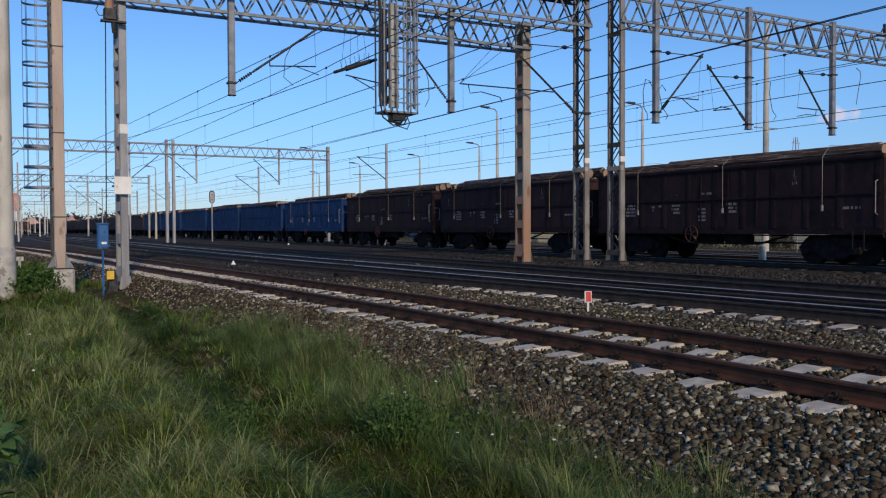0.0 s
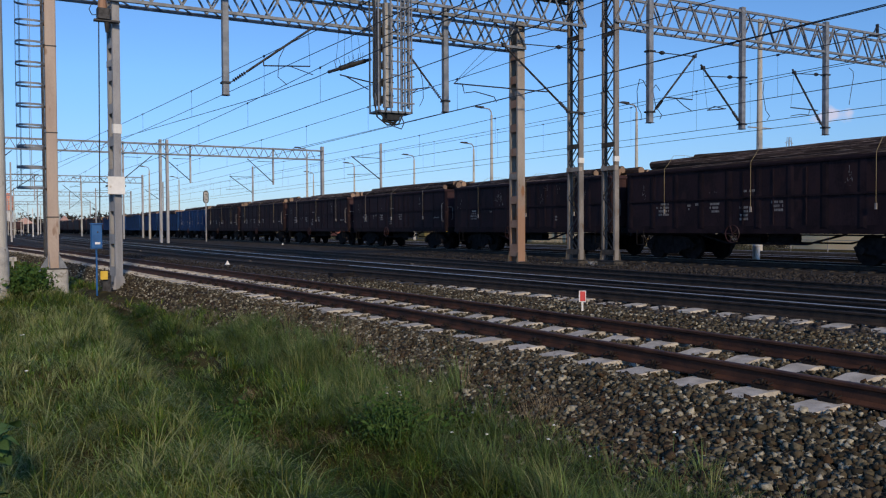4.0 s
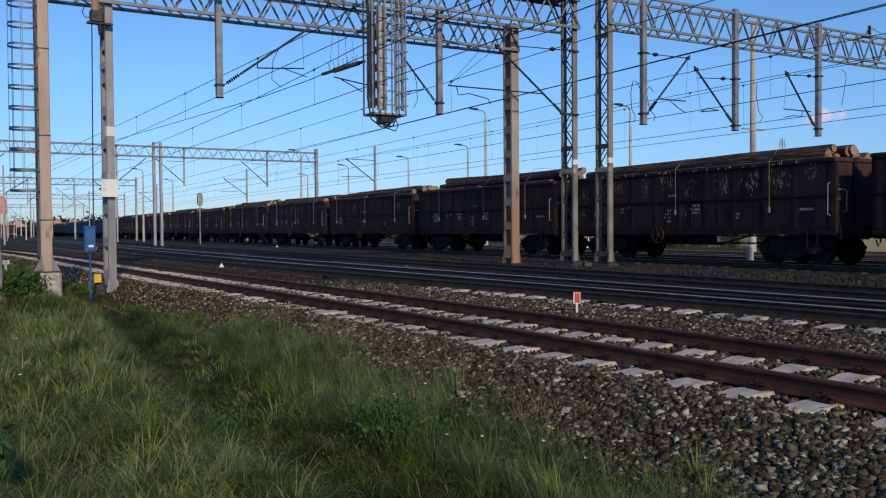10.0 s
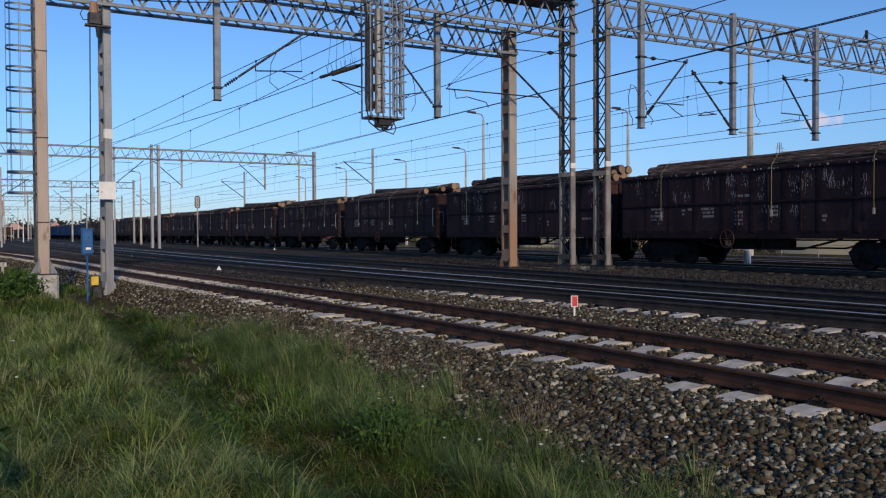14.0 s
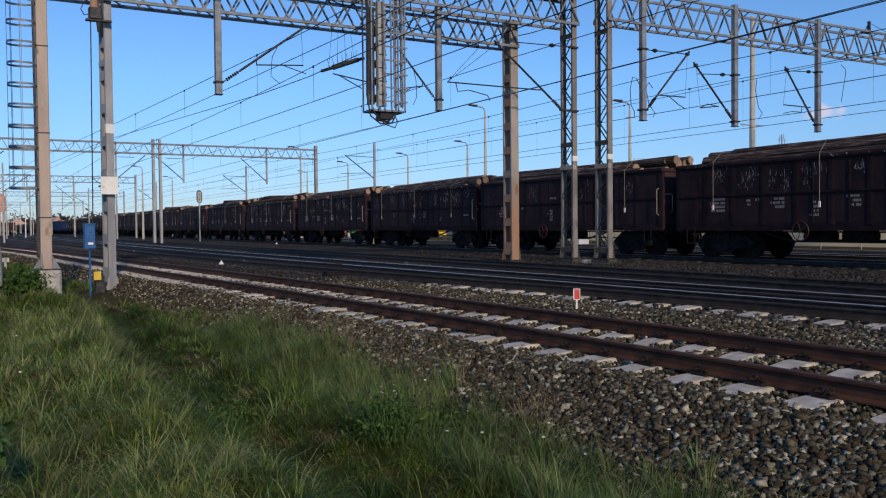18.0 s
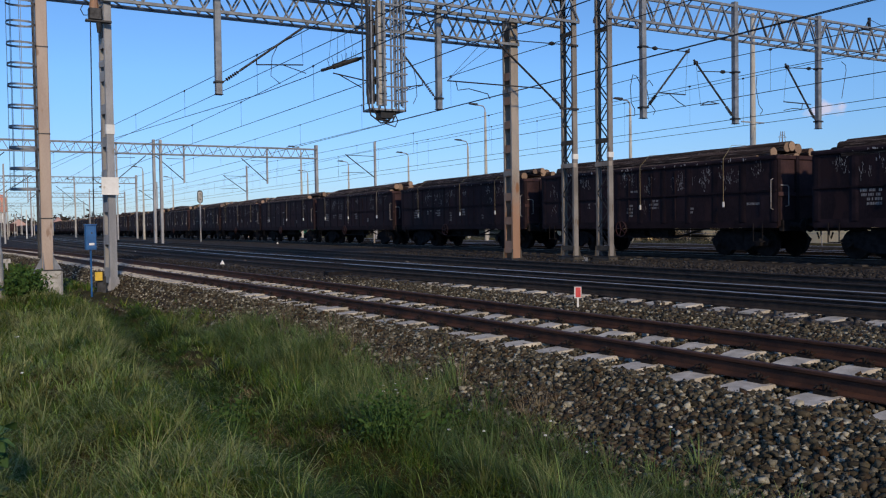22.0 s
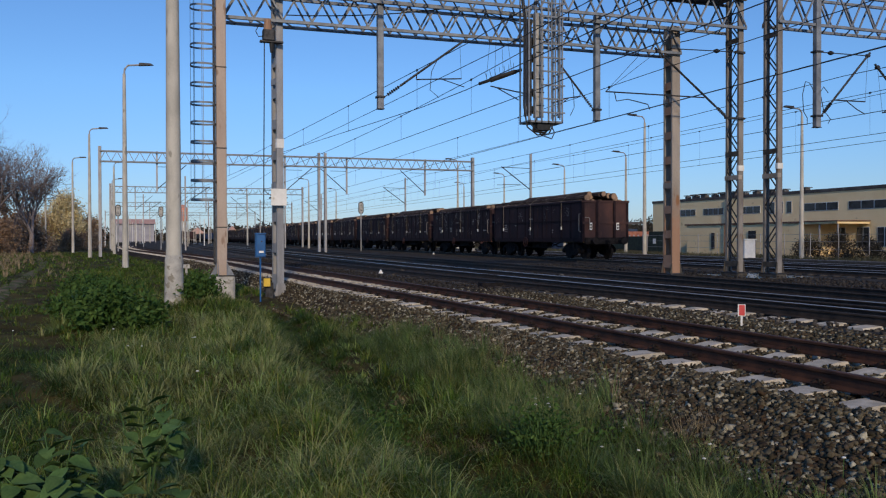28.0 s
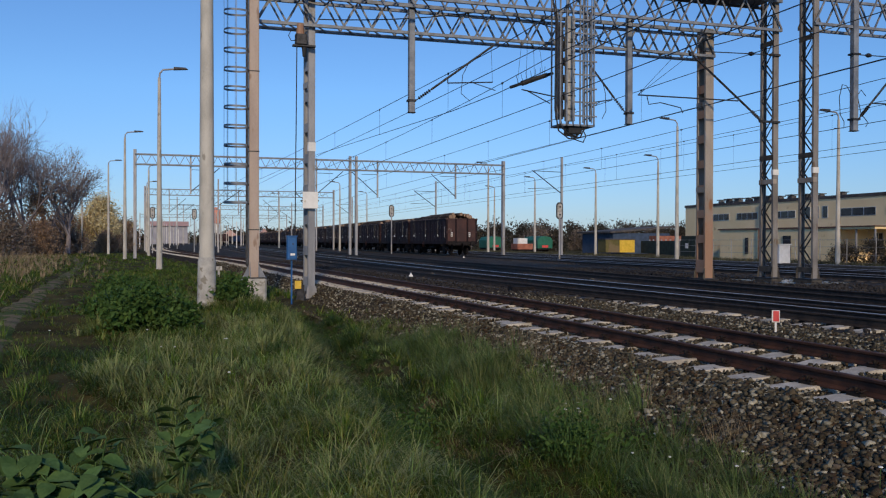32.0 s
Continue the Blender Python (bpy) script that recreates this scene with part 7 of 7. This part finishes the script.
def grass_field(name, tufts, blades, x0, x1, y0, y1, hgt, width, material, label, seed, power=1.0, patch=None, droop=1.25, inset=0.0, steps=3, clump=0.035, band=None, free=False, ditch=None):
    """Tufts of arching blades; the blades of a tuft lean away from its middle."""
    r = np.random.default_rng(seed)
    y = y0 + (y1 - y0) * r.random(tufts) ** power
    x = r.uniform(x0, x1, tufts)
    lim = np.interp(y, LINE_Y, LINE_X) + np.interp(y, [4, 7, 10, 15, 22, 40], [-2.6, -2.5, -2.2, -2.1, -2.25, -2.2]) - inset + r.normal(0, 0.14, tufts)
    keep = (x < lim) | free
    worn = (abs(x - path_x(y)) < 0.25 + 0.3 * r.random(tufts)) & (y > 12)
    keep &= ~worn | (r.random(tufts) < (0.8 if hgt < 0.2 else 0.4))
    # the bank between path and ridge is grazed short
    if hgt > 0.25 and not free:
        keep &= (x > path_x(y) + 1.8 + 0.4 * np.sin(y)) | (y < 6.5) | (x < path_x(y) - 0.6) | (r.random(tufts) < 0.1)
    # trodden bare ground round the mast and the cabinet
    bare = np.hypot((x - 3.2) / 1.3, (y - 24.3) / 2.4) < 1
    keep &= ~bare | (r.random(tufts) < 0.15)
    if band:
        keep &= x > lim - band
    # how deep in the ditch each tuft stands
    low = np.array([ditch_at(c1(b) + toe_u(b) - a, b) for a, b in zip(x, y)])
    if ditch == "only":
        keep &= low > 0.3 * r.random(tufts) + 0.1
    elif not free:
        keep &= r.random(tufts) > 0.75 * low
    if patch:
        keep &= np.array([noise.noise((a * patch[0], b * patch[0], 9.2)) > patch[1] for a, b in zip(x, y)])
    x, y, low = x[keep], y[keep], low[keep]
    n = len(x)
    gz_ = np.array([soil_top(a, b) for a, b in zip(x, y)])
    tall = hgt * r.lognormal(0, 0.22, n) * np.array([1 + 0.55 * noise.noise((a * 0.5, b * 0.5, 2.0)) for a, b in zip(x, y)])
    near_edge = 1.0 if free else np.clip((lim[keep] - x) / 0.4, 0.75, 1)
    tall *= near_edge * (1 - 0.3 * low)
    k = np.repeat(np.arange(n), blades)
    m = len(k)
    comb = r.uniform(0, math.tau, n)
    ang = np.where(r.random(m) < 0.45, comb[k] + r.normal(0, 0.6, m), r.uniform(0, math.tau, m))
    out = np.abs(r.normal(0, 1, m))
    bx, by = x[k] + np.cos(ang) * clump * out, y[k] + np.sin(ang) * clump * out
    ln = tall[k] * r.uniform(0.5, 1.2, m)
    bend = droop * r.uniform(0.15, 1.0, m) ** 0.8
    lean0 = np.minimum(0.15 + 0.3 * out, 1.0)
    wx, wy = np.cos(ang), np.sin(ang)
    s = np.stack([-wy * width * 0.5, wx * width * 0.5, np.zeros(m)], 1)
    p = np.stack([bx, by, gz_[k] - 0.03], 1)
    rings = []
    for q in range(steps + 1):
        taper = (1.0, 0.95, 0.75, 0.45)[q] if steps == 3 else (1.0, 0.8, 0.4, 0.2)[q]
        if q == steps:
            rings.append(p[:, None, :])
        else:
            rings.append(np.stack([p - s * taper, p + s * taper], 1))
        a = lean0 + bend * 1.6 * (q + 0.3) / steps
        st = (ln / steps)[:, None]
        p = p + st * np.stack([wx * np.sin(a), wy * np.sin(a), np.cos(a)], 1)
    v = np.concatenate(rings, 1)
    o = (2 * steps + 1) * np.arange(m)[:, None]
    f = []
    for q in range(steps - 1):
        f += [o + np.array([[2 * q, 2 * q + 1, 2 * q + 3]]), o + np.array([[2 * q, 2 * q + 3, 2 * q + 2]])]
    f.append(o + np.array([[2 * steps - 2, 2 * steps - 1, 2 * steps]]))
    return tagged(new(name, cloud(name, v.reshape(-1, 3), np.concatenate(f, 0), material)), label, "grass", kind="stuff")


grass_field("grass", 2000, 44, -4.0, 4.6, 2.6, 9.0, 0.27, 0.0046, "grass", "long rank green grass on the bank", 11, power=1.15, clump=0.075, droop=2.2)
grass_field("grass", 2100, 50, 1.5, 4.6, 3.0, 15.0, 0.4, 0.0052, "grass_pale", "tall pale grass along the ballast edge", 31, power=1.1, clump=0.06, droop=1.2, band=0.9, steps=2)
grass_field("bright_grass", 900, 12, -3.0, 4.4, 2.7, 9.0, 0.3, 0.0066, "grass_glint", "arching blades in a painted highlight tone standing out of the grass", 51, power=1.15, clump=0.06, droop=1.9)
grass_field("bright_grass", 1100, 12, -5.0, 4.8, 8.5, 18.0, 0.3, 0.010, "grass_glint", "arching blades in a painted highlight tone standing out of the grass", 52, power=1.1, clump=0.08, droop=1.7, steps=2)
# darker green grass of the ditch; its tone also paints the trough's shade
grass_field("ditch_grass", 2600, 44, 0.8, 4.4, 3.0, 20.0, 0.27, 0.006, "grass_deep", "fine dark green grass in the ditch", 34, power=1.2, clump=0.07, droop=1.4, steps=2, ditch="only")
grass_field("grass", 3000, 14, -8.0, 4.6, -9.0, 2.8, 0.34, 0.008, "grass", "long rank green grass on the bank", 41, steps=2, clump=0.06, droop=1.5)
grass_field("dry_grass", 850, 36, 1.5, 4.6, 3.0, 16.0, 0.42, 0.0046, "drygrass", "pale seeding grass along the ballast edge", 32, power=1.1, clump=0.06, droop=1.0, band=0.8, patch=(0.7, -0.1), steps=2)
grass_field("short_grass", 5200, 10, -4.0, 4.6, 2.6, 9.0, 0.14, 0.006, "grass", "short green turf under the long grass", 18, power=1.15, steps=2, clump=0.06)
grass_field("grass", 2100, 32, -7.0, 4.9, 8.5, 20.0, 0.30, 0.010, "grass", "long rank green grass on the bank", 12, power=1.1, steps=2, clump=0.09, droop=1.6)
grass_field("grass", 900, 26, -5.0, -0.8, 5.0, 14.0, 0.2, 0.007, "grass_deep", "soft dark green grass left of the ridge", 53, power=1.0, steps=2, clump=0.1, droop=1.6)
grass_field("short_grass", 6500, 8, -7.0, 4.9, 7.5, 24.0, 0.11, 0.010, "grass", "short green turf between path and ridge", 19, power=1.1, steps=2, clump=0.08)
grass_field("grass", 3400, 15, -8.0, 4.4, 19, 48, 0.26, 0.025, "grass", "long rank green grass on the bank", 13, power=1.1, steps=2, clump=0.14)
grass_field("short_grass", 3200, 8, -9.0, 3.6, 20, 60, 0.13, 0.02, "grass", "short green turf beside the earth path", 20, power=1.3, steps=2, clump=0.14)
grass_field("grass", 5000, 6, -16.0, 1.0, 45, 120, 0.22, 0.045, "grass", "rough meadow grass along the track", 14, steps=2)
grass_field("dry_grass", 300, 50, -0.6, 2.0, 2.8, 9.0, 0.31, 0.0045, "drygrass", "straw-coloured dying grass tufts on the ridge", 15, patch=(0.8, -0.08), inset=0.9, clump=0.08, droop=2.2)
grass_field("dry_grass", 900, 46, -2.0, 2.4, 8.5, 24.0, 0.36, 0.0085, "drygrass", "straw-coloured dying grass tufts on the ridge", 16, patch=(0.6, -0.08), inset=0.8, steps=2, clump=0.08, droop=1.6)
grass_field("dead_grass", 260, 40, 0.6, 3.2, 7.0, 13.0, 0.2, 0.006, "reed", "flattened brown dead grass in the ditch", 21, patch=(0.9, 0.05), inset=0.6, clump=0.1, droop=2.0, ditch="only")
grass_field("dead_stalks", 420, 12, 2.8, 5.0, 6.0, 15.0, 0.3, 0.004, "reed", "thin brown dead stalks on the ballast slope", 36, clump=0.08, droop=0.5, band=0.5, inset=-0.45, steps=2)
grass_field("verge_grass", 2400, 10, 37.2, 43.8, 34, 130, 0.3, 0.03, "verge", "dull unmown verge before the depot fence", 33, steps=2, clump=0.2, free=True)
grass_field("dry_reeds", 4600, 9, -45.0, -3.3, 16, 110, 0.46, 0.026, "reed", "tall brown reed grass beyond the earth path", 17, inset=6.0, droop=0.6, steps=2)

path_s = Shape()
PATH_Y = [float(v) for v in graded(12.5, 110, 13, 30, 0.5, 4)]
cols = 7
pv = []
for y in PATH_Y:
    mid, w = float(path_x(y)), 0.38 + 0.14 * noise.noise((y * 0.6, 0.0, 5.0))
    for q in range(cols):
        a = -1 + 2 * q / (cols - 1)
        x = mid + a * w + 0.06 * noise.noise((y * 1.7, q * 3.1, 2.0))
        pv.append((x, y, ground_z(x, y) + 0.045 - 0.03 * a * a - 0.07 * (a ** 4) + 0.02 * noise.noise((x * 3, y * 3, 8.0))))
path_s.add(pv, [(r0 * cols + q, r0 * cols + q + 1, (r0 + 1) * cols + q + 1, (r0 + 1) * cols + q) for r0 in range(len(PATH_Y) - 1) for q in range(cols - 1)])
solid("earth_path", path_s, "track_soil", "narrow trodden earth path through the grass", "path", kind="structure", smooth=True)


# ---------------------------------------------------------------- broad-leaved weeds
def leaf_mesh(ln, wd):
    """A pointed leaf, folded along its rib and curled down."""
    s = Shape()
    rows = [(0.0, 0.06), (0.2, 0.42), (0.45, 0.5), (0.72, 0.32), (1.0, 0.0)]
    vs = []
    for t, w in rows:
        z = -0.22 * ln * t * t
        vs += [(-w * wd, t * ln, z + 0.3 * w * wd), (0, t * ln, z), (w * wd, t * ln, z + 0.3 * w * wd)]
    fs = []
    for k in range(len(rows) - 1):
        fs += [(3 * k, 3 * k + 1, 3 * k + 4, 3 * k + 3), (3 * k + 1, 3 * k + 2, 3 * k + 5, 3 * k + 4)]
    return s.add(vs, fs)


M["leaf_big"] = mat("broad leaf", (0.046, 0.096, 0.028), (0.088, 0.155, 0.048), 7, 0.85, bump=0.25, fine=60, spread=0.3, spec=0.15)
BIG_LEAF = leaf_mesh(0.14, 0.108).mesh("leaf", "leaf_big", smooth=True)


def broad_weed(x, y, hgt, stems, seed, label):
    r = np.random.default_rng(seed)
    t = thing("broad_leaf_weed", label, "weed", pose(x, y, ground_z(x, y)), "broad-leaved weeds")
    for _ in range(stems):
        a = r.uniform(0, math.tau)
        top = Vector((math.cos(a) * r.uniform(0.1, 0.55), math.sin(a) * r.uniform(0.1, 0.55), hgt * r.uniform(0.65, 1.1)))
        pts = [Vector((math.cos(a) * 0.04, math.sin(a) * 0.04, -0.03)), Vector((top.x * 0.35, top.y * 0.35, top.z * 0.55)), top]
        part("stem", Shape().path(pts, 0.004, n=5), "leaf_big", t)
        for k in range(8):
            f = 0.35 + 0.65 * k / 7
            p = pts[1].lerp(pts[2], (f - 0.35) / 0.65)
            part("leaf", BIG_LEAF, None, t, at=Matrix.Translation(p) @ pose(0, 0, 0, r.normal(-4, 13), r.normal(0, 11), r.uniform(0, 360)) @ Matrix.Scale(r.uniform(0.75, 1.25), 4))
    return t


broad_weed(-0.5, 5.2, 0.58, 13, 1, "dark green weed with broad heart-shaped leaves in the grass")
broad_weed(-0.85, 5.0, 0.5, 11, 2, "dark green weed with broad heart-shaped leaves in the grass")
broad_weed(-0.06, 5.5, 0.74, 5, 3, "dark green weed with broad heart-shaped leaves in the grass")
broad_weed(-0.45, 4.9, 0.44, 11, 5, "dark green weed with broad heart-shaped leaves in the grass")
broad_weed(0.12, 4.5, 0.4, 5, 4, "low weed with yellowing broad leaves")


def leafy_shrub(x, y, rad, hgt, count, size, seed, label, name="nettle_clump"):
    r = np.random.default_rng(seed)
    t = thing(name, label, "shrub", pose(x, y, ground_z(x, y)))
    pts, st = [], Shape()
    for _ in range(46):
        a, d = r.uniform(0, math.tau), rad * math.sqrt(r.random())
        h1 = hgt * (1.05 - 0.5 * (d / rad) ** 2) * r.uniform(0.75, 1.1)
        q = Vector((math.cos(a) * d, math.sin(a) * d, h1))
        st.tube((q.x * 0.6, q.y * 0.6, -0.05), q, 0.008, 0.004, n=4)
        pts += [Vector((q.x * (0.6 + 0.4 * f), q.y * (0.6 + 0.4 * f), h1 * f)) for f in (0.45, 0.65, 0.85, 1.0)]
    tagged(part("undergrowth", st, "leaf_big", t), kind="stuff")
    tagged(part("foliage", leaves_at(pts, count, 0.11, size, r, "leaf"), None, t), kind="stuff")
    return t


leafy_shrub(-0.6, 17.0, 0.95, 0.66, 4600, 0.058, 21, "dark green leafy bramble beside the concrete pole")
leafy_shrub(-1.15, 18.6, 0.8, 0.48, 2400, 0.055, 22, "dark green leafy bramble beside the concrete pole")
leafy_shrub(1.1, 21.8, 0.6, 0.6, 2300, 0.055, 23, "dark green leafy bramble beside the column block")
leafy_shrub(-1.2, 23.5, 0.9, 0.55, 2400, 0.05, 24, "low spreading green brambles in the grass")
leafy_shrub(-1.8, 27.0, 0.8, 0.5, 1400, 0.06, 25, "low spreading green brambles in the grass")
leafy_shrub(3.2, 6.6, 0.26, 0.34, 1100, 0.024, 26, "small fresh green nettle at the ballast edge")
leafy_shrub(3.75, 6.6, 0.2, 0.28, 320, 0.03, 27, "small fresh green nettle at the ballast edge")
leafy_shrub(2.2, 8.2, 0.22, 0.3, 400, 0.028, 28, "small fresh green nettle at the ballast edge")
fl = np.random.default_rng(9)
for k in range(26):
    y = fl.uniform(4.5, 8.5) if k < 16 else fl.uniform(8, 16)
    x = c1(y) - 2.75 + fl.normal(0, 0.18) if k < 16 else fl.uniform(-3, 1.5)
    z = ground_z(x, y)
    t = thing("white_flower", "tiny white wildflower on a thin stalk", "flower", pose(x, y, z), "white wildflowers")
    hh = fl.uniform(0.2, 0.36)
    part("stalk", Shape().tube((0, 0, -0.02), (0.02, 0, hh), 0.003, n=4), "leaf_big", t)
    part("head", Shape().tube((0.02, 0, hh), (0.02, 0, hh + 0.008), 0.016, 0.012, n=7), "flower", t)


motions()
